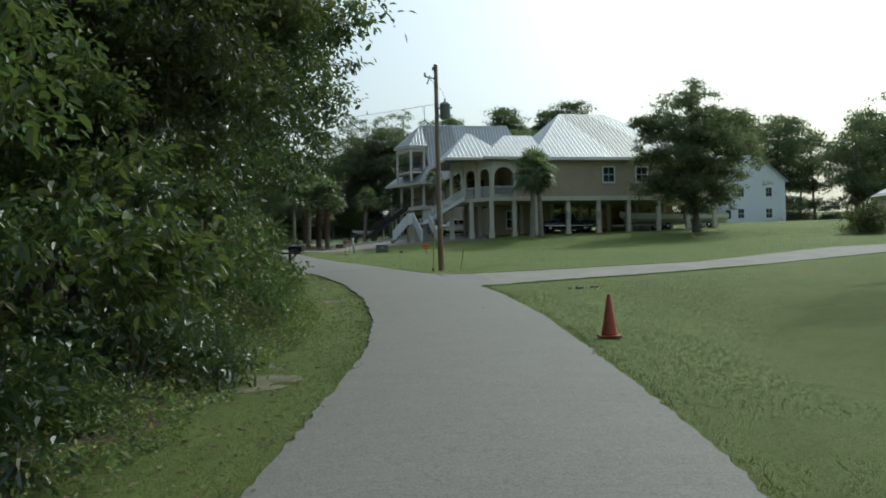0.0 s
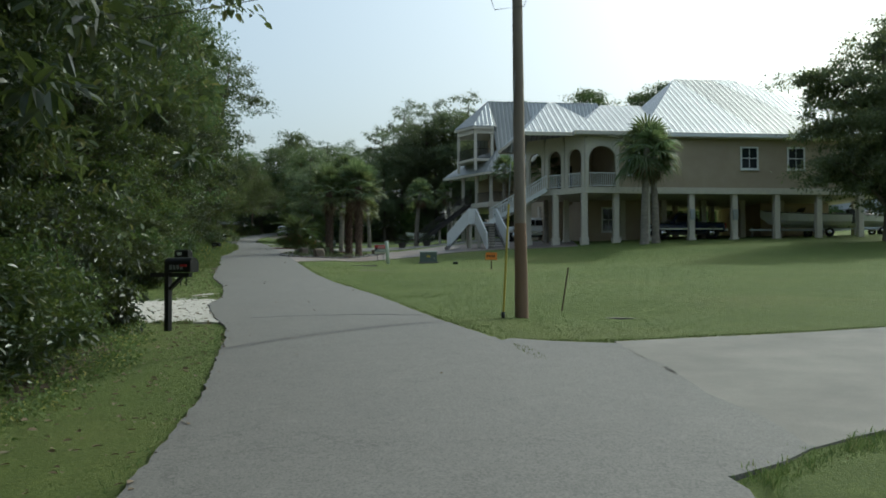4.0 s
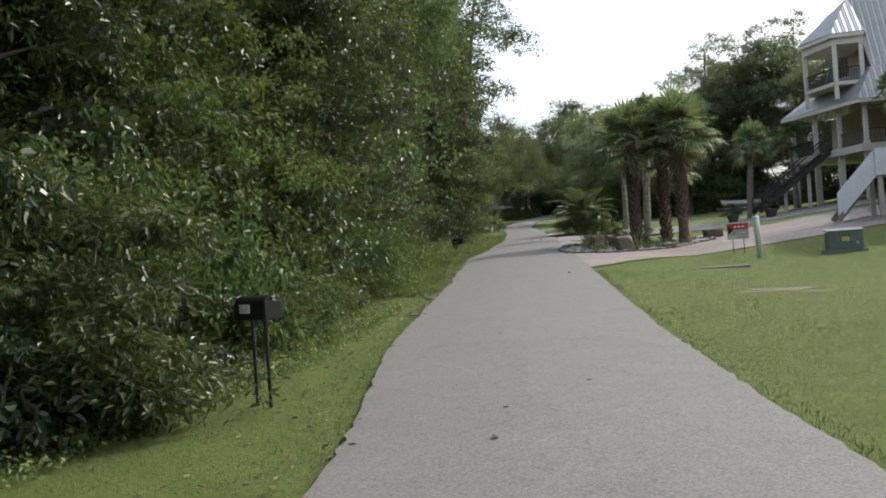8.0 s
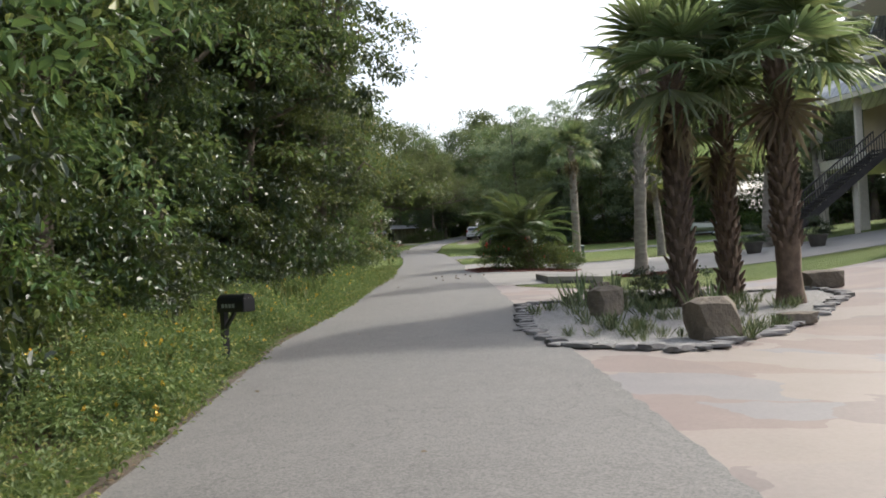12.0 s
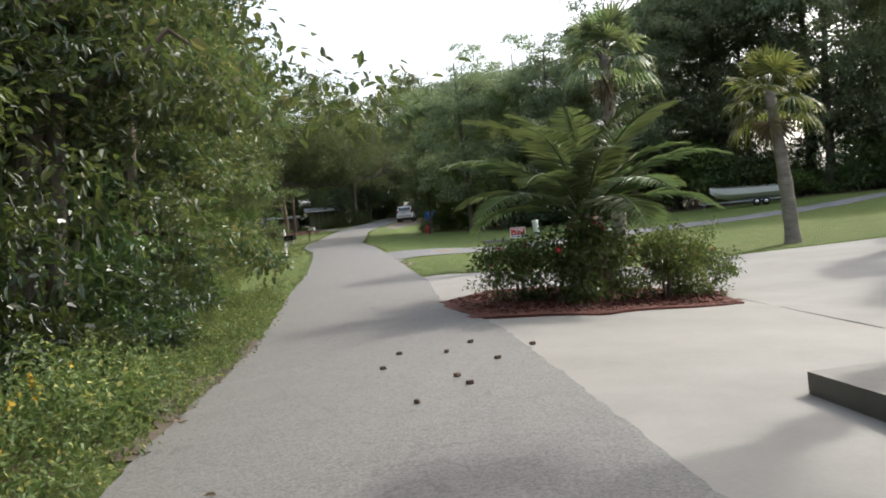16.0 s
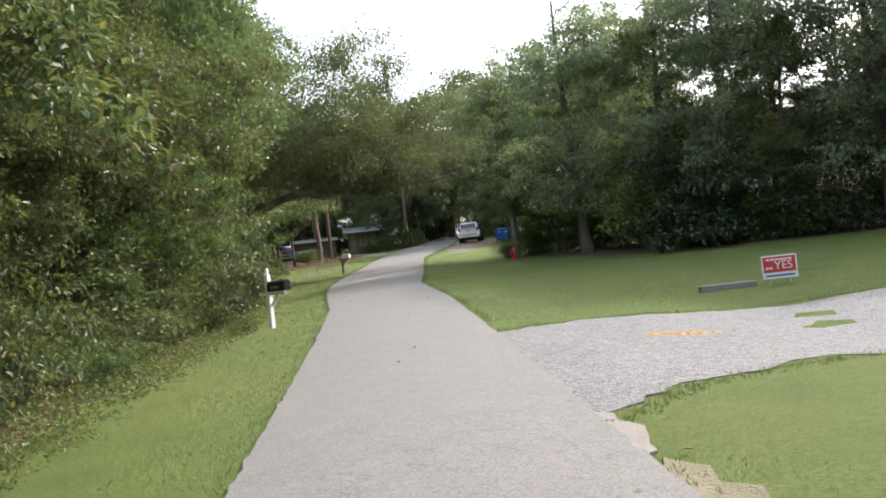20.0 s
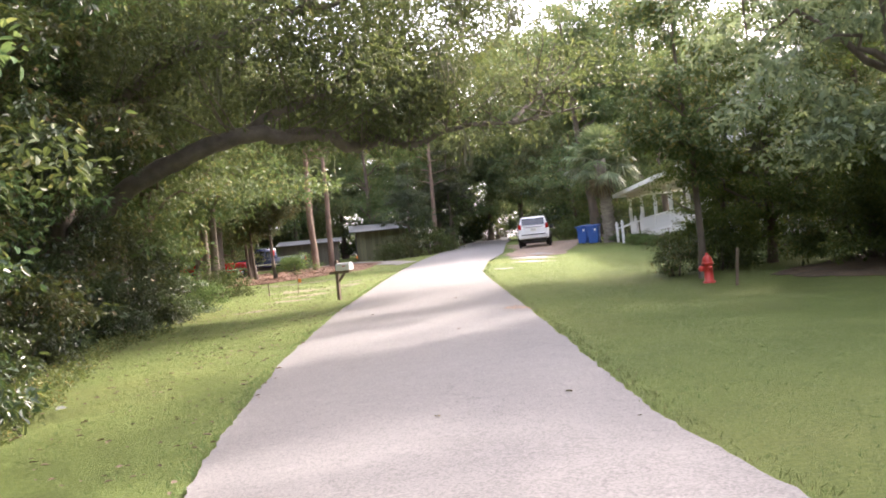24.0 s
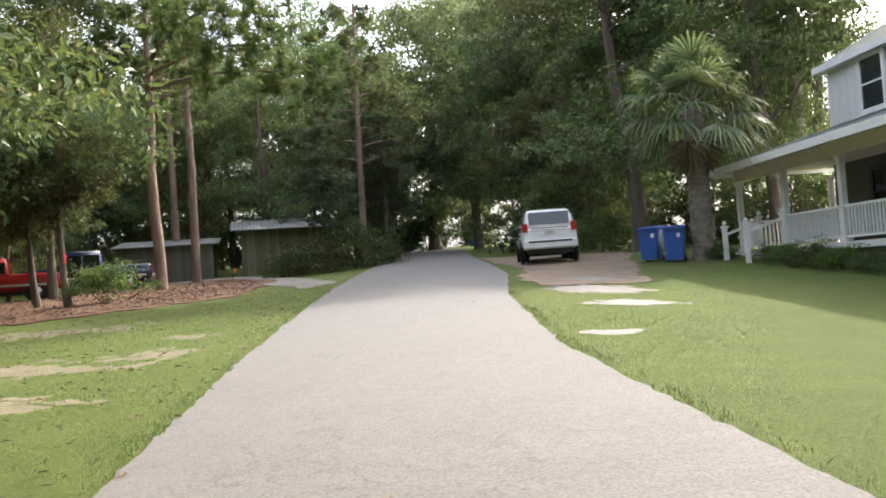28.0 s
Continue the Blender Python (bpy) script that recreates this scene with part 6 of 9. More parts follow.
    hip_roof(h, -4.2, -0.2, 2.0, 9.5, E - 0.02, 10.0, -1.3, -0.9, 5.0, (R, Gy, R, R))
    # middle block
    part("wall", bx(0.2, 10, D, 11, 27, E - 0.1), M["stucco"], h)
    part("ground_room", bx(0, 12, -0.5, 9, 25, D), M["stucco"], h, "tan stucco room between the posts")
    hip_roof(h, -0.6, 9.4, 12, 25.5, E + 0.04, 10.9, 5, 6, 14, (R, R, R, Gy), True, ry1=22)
    # rear wing: steep roof over a wrap-round porch, with a balcony turret at the corner
    Q = 4.3
    def V(*p):
        return Vector(p)
    part("floor_slab", poly([(-2.8, 24.6, Q - 0.45), (10.2, 24.5, Q - 0.45), (10.2, 36, Q - 0.45), (-2.4, 36, Q - 0.45), (-5.6, 32.9, Q - 0.45)], 0.45), M["cream"], h)
    part("wall", bx(0.4, 27.6, Q, 10, 35.8, 7.2), M["stucco"], h)
    part("wall", poly([(0.4, 27.7, Q), (0.4, 35.7, Q), (-2.2, 35.7, Q), (-1.4, 30.0, Q)], 2.9), M["stucco"], h)
    part("ground_room", bx(2.5, 29, -0.5, 9.5, 35.6, Q - 0.45), M["stucco"], h, "tan stucco room between the posts")
    for x in (1.6, 4.4, 7.5):
        window(h, x, 27.6, Q + 0.3, 1.1, 2.0, cols=1)
    cm = bpy.data.meshes.new("column")
    bm = bx(-0.14, -0.14, 0, 0.14, 0.14, 7.0 - Q, 0.015)
    box(bm, -0.19, -0.19, 0, 0.19, 0.19, 0.18)
    box(bm, -0.19, -0.19, 7.0 - Q - 0.16, 0.19, 0.19, 7.0 - Q)
    bm.to_mesh(cm)
    bm.free()
    cm.materials.append(M["cream"])
    pm = bpy.data.meshes.new("post")
    bm = bx(-0.19, -0.19, -0.2, 0.19, 0.19, Q - 0.4, 0.02)
    bm.to_mesh(pm)
    bm.free()
    pm.materials.append(M["cream"])
    cols = [(-5.4, 32.8), (-4.4, 30.2), (-3.4, 27.6), (-2.4, 25.0), (0.0, 24.9), (2.6, 24.9), (5.2, 24.9), (7.8, 24.9), (10.0, 24.9)]
    for x, y in cols:
        part("column", cm, None, h).matrix_basis = Matrix.Translation((x, y, Q))
        part("post", pm, None, h).matrix_basis = Matrix.Translation((x, y, 0))
    for k, (a, b) in enumerate(zip(cols, cols[1:])):
        if k != 1:
            railing(h, (*a, Q), (*b, Q), 0.95, M["dark_wood"], 0.16, 0.03)
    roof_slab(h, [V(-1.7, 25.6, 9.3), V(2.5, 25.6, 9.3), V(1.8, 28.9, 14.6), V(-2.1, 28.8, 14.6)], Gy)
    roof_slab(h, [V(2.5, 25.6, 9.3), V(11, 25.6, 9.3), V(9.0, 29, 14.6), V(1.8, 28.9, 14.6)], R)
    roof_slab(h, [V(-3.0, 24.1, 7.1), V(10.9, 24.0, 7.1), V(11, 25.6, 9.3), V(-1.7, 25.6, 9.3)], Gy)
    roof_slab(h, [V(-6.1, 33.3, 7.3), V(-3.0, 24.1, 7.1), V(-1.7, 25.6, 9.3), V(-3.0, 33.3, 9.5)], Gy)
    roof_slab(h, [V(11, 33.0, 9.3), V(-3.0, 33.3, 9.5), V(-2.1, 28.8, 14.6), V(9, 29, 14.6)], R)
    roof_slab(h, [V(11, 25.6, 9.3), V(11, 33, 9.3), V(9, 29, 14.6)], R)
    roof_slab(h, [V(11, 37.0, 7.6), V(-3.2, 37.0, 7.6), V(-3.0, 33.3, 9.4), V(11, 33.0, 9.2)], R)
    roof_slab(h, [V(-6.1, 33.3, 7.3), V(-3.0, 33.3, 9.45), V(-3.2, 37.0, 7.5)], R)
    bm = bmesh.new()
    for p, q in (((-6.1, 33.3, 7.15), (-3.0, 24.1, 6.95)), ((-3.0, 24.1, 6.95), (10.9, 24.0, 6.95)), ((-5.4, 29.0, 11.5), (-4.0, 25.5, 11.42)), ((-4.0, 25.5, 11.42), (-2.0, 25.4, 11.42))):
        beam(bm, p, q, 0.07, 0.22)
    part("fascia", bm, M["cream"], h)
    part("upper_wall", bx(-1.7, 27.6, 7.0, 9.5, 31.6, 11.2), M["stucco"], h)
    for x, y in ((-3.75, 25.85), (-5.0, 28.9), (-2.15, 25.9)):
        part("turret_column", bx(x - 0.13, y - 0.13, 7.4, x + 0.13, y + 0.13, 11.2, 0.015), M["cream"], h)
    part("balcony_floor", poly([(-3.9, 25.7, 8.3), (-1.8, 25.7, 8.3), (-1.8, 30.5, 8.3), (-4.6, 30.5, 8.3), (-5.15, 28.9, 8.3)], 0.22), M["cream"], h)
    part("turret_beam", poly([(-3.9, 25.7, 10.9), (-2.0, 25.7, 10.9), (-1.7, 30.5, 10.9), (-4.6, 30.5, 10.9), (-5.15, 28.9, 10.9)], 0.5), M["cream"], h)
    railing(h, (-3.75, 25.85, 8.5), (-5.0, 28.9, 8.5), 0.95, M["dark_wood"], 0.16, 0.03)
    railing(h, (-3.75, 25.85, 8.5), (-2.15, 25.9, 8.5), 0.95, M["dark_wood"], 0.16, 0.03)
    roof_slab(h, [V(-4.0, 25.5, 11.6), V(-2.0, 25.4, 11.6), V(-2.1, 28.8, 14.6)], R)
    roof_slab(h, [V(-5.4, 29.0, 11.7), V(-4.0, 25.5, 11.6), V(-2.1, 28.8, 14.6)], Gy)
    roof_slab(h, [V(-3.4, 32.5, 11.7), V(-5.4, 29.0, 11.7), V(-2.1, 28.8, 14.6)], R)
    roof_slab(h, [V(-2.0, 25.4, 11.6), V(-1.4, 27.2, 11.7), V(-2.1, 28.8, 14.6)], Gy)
    # west stairs of dark wood
    foot, head = V(-9.0, 27.4, 0.55), V(-4.0, 28.6, Q)
    flight(h, foot, head, 1.2, 20, M["dark_wood"], M["dark_wood"], M["dark_wood"])
    for t in (0.4, 0.72):
        p = foot.lerp(head, t)
        part("stair_post", bx(p.x - 0.1, p.y - 0.1, -0.1, p.x + 0.1, p.y + 0.1, p.z), M["cream"], h)
    # white front stairs: a long flight to a landing, then short flights with solid sides
    flight(h, (-5.6, 3.9, 1.25), (-1.9, 2.6, D), 1.3, 12, M["grey_board"], M["white"], M["white"])
    part("landing", bx(-7.4, 3.1, 1.08, -5.4, 4.9, 1.25, 0.01), M["white"], h)
    for x, y in ((-7.2, 3.3), (-6.6, 3.3), (-5.6, 3.3), (-7.2, 4.7), (-5.6, 4.7)):
        part("landing_post", bx(x - 0.09, y - 0.09, -0.75, x + 0.09, y + 0.09, 1.08), M["cream"], h)
    for (a, b) in (((-6.9, 3.05), (-6.5, 0.55)), ((-5.45, 3.05), (-5.05, 0.55))):
        part("stair_side", poly([(a[0], a[1], 1.1), (a[0], a[1], 2.18), (b[0], b[1], 0.42), (b[0], b[1], -0.66)], 0.09, (1, 0, 0)), M["white"], h, "solid white stair side panel")
    part("stair_side", poly([(-7.35, 3.15, 1.1), (-7.35, 3.15, 2.18), (-8.8, 3.5, 0.5), (-8.8, 3.5, -0.6)], 0.09, (0, 1, 0)), M["white"], h, "solid white stair side panel")
    part("front_panel", bx(-7.4, 3.05, 1.1, -6.85, 3.14, 2.18), M["white"], h, "solid white panel at the landing")
    st = part("stairs", bmesh_two_beams(Vector((-5.8, 0.6, -0.62)), Vector((-6.15, 3.1, 1.15)), Vector((0.6, 0, 0)), 0.22), M["grey_board"], h)
    for k in range(10):
        t = (k + 0.5) / 10
        part("tread", bx(-6.45 - 0.35 * t, 0.6 + 2.5 * t - 0.16, -0.62 + 1.8 * t, -5.15 - 0.35 * t, 0.6 + 2.5 * t + 0.14, -0.57 + 1.8 * t), M["grey_board"], st)
    st = part("stairs", bmesh_two_beams(Vector((-8.8, 4.1, -0.6)), Vector((-7.4, 4.0, 1.15)), Vector((0, 0.6, 0)), 0.22), M["grey_board"], h)
    for k in range(10):
        t = (k + 0.5) / 10
        part("tread", bx(-8.8 + 1.4 * t - 0.1, 3.5, -0.6 + 1.75 * t, -8.8 + 1.4 * t + 0.12, 4.6, -0.55 + 1.75 * t), M["grey_board"], st)
    for x, y in ((7.4, 0.0), (10.4, 0.0)):
        part("meter_box", bx(x - 0.16, y - 0.10, 1.3, x + 0.16, y + 0.06, 2.0, 0.015), M["steel"], h)
    return h


stilt_house()


# ---------------------------------------------------------------- the white house with a porch
def white_house():
    h = thing("porch_house", -40.9, 180.0, 8.75, -72.1, "white two-storey house with a deep railed porch and green roof", "house")
    F, PE, UE = 0.02, 2.52, 5.45
    L = 14.0
    part("porch_floor", bx(-0.15, -0.1, F - 0.16, L, 3.1, F), M["white"], h)
    part("porch_skirt", bx(0, 0.05, -1.2, L, 0.15, F - 0.16), M["old_concrete"], h)
    part("wall", bx(0.2, 3.1, -0.8, L, 11, UE + 0.05), M["siding"], h)
    # lap boards on the two walls in view
    me = bpy.data.meshes.new("board")
    bm = bx(0.2, -0.02, 0, L, 0.012, 0.19)
    bm.to_mesh(me)
    bm.free()
    me.materials.append(M["siding"])
    for k in range(9):
        o = part("board", me, None, h)
        o.matrix_basis = Matrix.Translation((0, 3.09, 3.55 + k * 0.2)) @ Matrix.Rotation(0.09, 4, "X")
    me2 = bpy.data.meshes.new("board")
    bm = bx(-0.012, 3.1, 0, 0.02, 11, 0.19)
    bm.to_mesh(me2)
    bm.free()
    me2.materials.append(M["siding"])
    for k in range(26):
        o = part("board", me2, None, h)
        o.matrix_basis = Matrix.Translation((0.19, 0, F + k * 0.2)) @ Matrix.Rotation(0.06, 4, "Y")
    for x in (2.55, 4.75, 8.0, 11.2):
        window(h, x, 3.0, 3.75, 1.0, 1.4, rows=2, cols=1, trim=0.12)
        window(h, x + 0.2, 3.02, F + 0.7, 1.1, 1.35, rows=2, cols=2, frame_mat="dark_wood")
    # Dark sheet before the siding; the porch's dimness is put into its colour.
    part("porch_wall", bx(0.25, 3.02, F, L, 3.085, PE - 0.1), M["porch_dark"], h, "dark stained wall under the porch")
    part("front_door", bx(3.4, 2.98, F, 4.3, 3.1, F + 2.05, 0.01), M["dark_wood"], h, "dark front door under the porch")
    # porch roof and upper roof
    roof_slab(h, [Vector((-0.75, -0.65, PE)), Vector((L + 0.5, -0.65, PE)), Vector((L + 0.5, 3.12, 3.62)), Vector((0.2, 3.12, 3.62))], M["roof_green"], 0.1)
    roof_slab(h, [Vector((-0.75, 3.6, PE)), Vector((-0.75, -0.65, PE)), Vector((0.2, 3.12, 3.62))], M["roof_green"], 0.1)
    part("porch_beam", bx(-0.1, -0.02, PE - 0.42, L, 0.16, PE - 0.06), M["cream"], h)
    part("porch_ceiling", bx(-0.6, -0.5, PE - 0.1, L, 3.1, PE - 0.04), M["cream"], h)
    bm = beam(bmesh.new(), (-0.75, -0.66, PE - 0.09), (L + 0.5, -0.66, PE - 0.09), 0.05, 0.2)
    beam(bm, (-0.76, -0.65, PE - 0.09), (-0.76, 3.6, PE - 0.09), 0.05, 0.2)
    part("fascia", bm, M["white"], h)
    roof_slab(h, [Vector((-0.1, 2.8, UE)), Vector((L + 0.6, 2.8, UE)), Vector((L - 3, 7, UE + 2.6)), Vector((3.4, 7, UE + 2.6))], M["roof_green"], 0.1)
    roof_slab(h, [Vector((-0.1, 11.6, UE)), Vector((-0.1, 2.8, UE)), Vector((3.4, 7, UE + 2.6))], M["roof_green"], 0.1)
    roof_slab(h, [Vector((L + 0.6, 11.6, UE)), Vector((-0.1, 11.6, UE)), Vector((3.4, 7, UE + 2.6)), Vector((L - 3, 7, UE + 2.6))], M["roof_green"], 0.1)
    part("fascia", beam(beam(bmesh.new(), (-0.1, 2.79, UE - 0.09), (L + 0.6, 2.79, UE - 0.09), 0.05, 0.2), (-0.11, 2.8, UE - 0.09), (-0.11, 11.6, UE - 0.09), 0.05, 0.2), M["white"], h)
    part("soffit", bx(-0.05, 2.83, UE - 0.16, L + 0.5, 3.1, UE - 0.12), M["white"], h)
    pm = bpy.data.meshes.new("porch_post")
    bm = bx(-0.075, -0.075, 0, 0.075, 0.075, PE - 0.42 - F, 0.01)
    box(bm, -0.11, -0.11, 0, 0.11, 0.11, 0.12)
    box(bm, -0.11, -0.11, PE - 0.42 - F - 0.1, 0.11, 0.11, PE - 0.42 - F)
    bm.to_mesh(pm)
    bm.free()
    pm.materials.append(M["white"])
    xs = (0.05, 2.75, 5.5, 8.3, 11.1, 13.9)
    for x in xs:
        part("porch_post", pm, None, h).matrix_basis = Matrix.Translation((x, 0.07, F))
    part("porch_post", pm, None, h).matrix_basis = Matrix.Translation((0.05, 3.0, F))
    for a, b in zip(xs, xs[1:]):
        if a < 0.1:
            railing(h, (0.1, 0.07, F), (1.2, 0.07, F), 0.85, M["white"], 0.13, 0.045)
        else:
            railing(h, (a + 0.06, 0.07, F), (b - 0.06, 0.07, F), 0.85, M["white"], 0.13, 0.045)
    railing(h, (0.05, 0.15, F), (0.05, 2.9, F), 0.85, M["white"], 0.13, 0.045)
    # steps with newels
    for k in range(2):
        part("step", bx(1.35, -0.3 - 0.32 * k, F - 0.36 - 0.19 * k - 0.2, 2.6, 0.0 - 0.32 * k, F - 0.17 - 0.19 * k), M["white"], h)
    for x in (1.3, 2.65):
        for y, z in ((0.0, F - 0.1), (-1.05, -0.3)):
            nw = bx(x - 0.06, y - 0.06, z - 0.3, x + 0.06, y + 0.06, z + 1.0, 0.01)
            box(nw, x - 0.085, y - 0.085, z + 1.0, x + 0.085, y + 0.085, z + 1.06)
            n = part("newel", nw, M["white"], h)
            k = part("finial", lathe([(0.03, 0), (0.06, 0.05), (0.055, 0.10), (0.0, 0.15)], 10, False), M["white"], n)
            k.matrix_basis = Matrix.Translation((x, y, z + 1.06))
        part("handrail", bar((x, -1.05, 0.5), (x, 0.0, F + 0.8), 0.06, 0.07), M["white"], h)
    return h


white_house()


def far_house(x, y, turn, w, d, eave, ridge, wall, label):
    h = thing("gabled_house", x, y, land1(x, y), turn, label, "house")
    part("wall", bx(0, 0, -0.6, w, d, eave), wall, h)
    part("gable", poly([(0, 0.02, eave), (w, 0.02, eave), (w / 2, 0.02, ridge)], 0.15, (0, 1, 0)), wall, h)
    roof_slab(h, [Vector((w + 0.4, -0.4, eave - 0.25)), Vector((w + 0.4, d, eave - 0.25)), Vector((w / 2, d, ridge + 0.1)), Vector((w / 2, -0.4, ridge + 0.1))], M["roof_bright"])
    roof_slab(h, [Vector((-0.4, d, eave - 0.25)), Vector((-0.4, -0.4, eave - 0.25)), Vector((w / 2, -0.4, ridge + 0.1)), Vector((w / 2, d, ridge + 0.1))], M["roof_bright"])
    for px in (w * 0.25, w * 0.72):
        window(h, px, 0, 0.9, 0.9, 1.3)
        window(h, px, 0, eave * 0.62, 0.9, 1.3)
    return h


far_house(38.5, 129, 8, 9.0, 14, 6.4, 10.2, M["bluewhite"], "pale blue gabled house beyond the shade tree")
far_house(46.5, 84, 10, 10.0, 12, 3.4, 5.6, M["stucco"], "low house with a pale roof at the lawn's edge")
far_house(-27, 160, -60, 9.0, 10, 5.6, 7.6, M["siding"], "white house half hidden in the wood")


# ---------------------------------------------------------------- sheds on the far left
def shed():
    s = thing("barn_shed", -63.4, 194.2, land1(-62, 194), 24, "old board shed with vines and a rusty tin roof", "shed")
    me = bpy.data.meshes.new("board")
    bm = bx(-0.115, 0, -0.2, 0.115, 0.03, 2.35)
    bm.to_mesh(me)
    bm.free()
    me.materials.append(M["barn"])
    part("wall", bx(0, 0.03, -0.2, 3.9, 3.6, 2.3), M["dark_wood"], s)
    for k in range(16):
        part("board", me, None, s).matrix_basis = Matrix.Translation((0.13 + k * 0.243, 0, random.uniform(-0.04, 0.04)))
    roof_slab(s, [Vector((-0.5, -0.7, 2.35)), Vector((4.4, -0.7, 2.35)), Vector((4.4, 3.8, 3.15)), Vector((-0.5, 3.8, 3.15))], M["tin"], 0.05)
    t = thing("plank_shed", -69.0, 192.0, land1(-68, 192), 24, "grey plank shed with a low tin roof", "shed")
    me = bpy.data.meshes.new("board")
    bm = bx(-0.11, 0, -0.2, 0.11, 0.03, 1.95)
    bm.to_mesh(me)
    bm.free()
    me.materials.append(M["shed_board"])
    part("wall", bx(0, 0.03, -0.2, 4.6, 4, 1.95), M["dark_wood"], t)
    for k in range(20):
        part("board", me, None, t).matrix_basis = Matrix.Translation((0.12 + k * 0.23, 0, 0))
    roof_slab(t, [Vector((-0.3, -0.4, 1.95)), Vector((4.9, -0.4, 1.95)), Vector((4.9, 4.2, 2.5)), Vector((-0.3, 4.2, 2.5))], M["tin"], 0.05)


shed()

# ---------------------------------------------------------------- vehicles
def wheel(parent, x, y, r=0.37, w=0.25, side=1, rim="chrome"):
    t = part("tyre", lathe([(r * 0.62, -w / 2), (r * 0.93, -w / 2), (r, -w / 2 + 0.04), (r, w / 2 - 0.04), (r * 0.93, w / 2), (r * 0.62, w / 2)], 22, False), M["rubber"], parent)
    t.matrix_basis = Matrix.Translation((x, y, r)) @ Matrix.Rotation(math.pi / 2, 4, "Y")
    d = part("rim", lathe([(0.01, 0.0), (r * 0.2, 0.02), (r * 0.3, -0.02), (r * 0.62, 0.0), (r * 0.64, -0.16)], 18, False), M[rim], t)
    d.matrix_basis = Matrix.Translation((0, 0, side * w * 0.42)) @ (Matrix.Rotation(math.pi, 4, "X") if side < 0 else Matrix.Identity(4))
    return t


def loft(sections, smooth=True):
    """A body from cross-sections at stations along y; each section is the same number of (x, z) points."""
    bm = bmesh.new()
    rings = [[bm.verts.new((x, y, z)) for x, z in pts] for y, pts in sections]
    n = len(rings[0])
    for a, b in zip(rings, rings[1:]):
        for k in range(n):
            f = bm.faces.new((a[k], a[(k + 1) % n], b[(k + 1) % n], b[k]))
            f.smooth = smooth
    bm.faces.new(rings[0])
    bm.faces.new(rings[-1][::-1])
    bmesh.ops.recalc_face_normals(bm, faces=bm.faces)
    return bm


def body_section(w, z0, z1, tuck=0.06):
    return [(-w + tuck, z0), (w - tuck, z0), (w, z0 + 0.18), (w, (z0 + z1) / 2), (w - 0.02, z1 - 0.1), (w - 0.09, z1), (-w + 0.09, z1), (-w + 0.02, z1 - 0.1), (-w, (z0 + z1) / 2), (-w, z0 + 0.18)]


def cab_section(w0, w1, z0, z1):
    return [(-w0, z0), (w0, z0), (w0 - 0.02, z0 + 0.1), (w1 + 0.03, z1 - 0.12), (w1 - 0.04, z1 - 0.02), (w1 - 0.16, z1), (-w1 + 0.16, z1), (-w1 + 0.04, z1 - 0.02), (-w1 - 0.03, z1 - 0.12), (-w0 + 0.02, z0 + 0.1)]


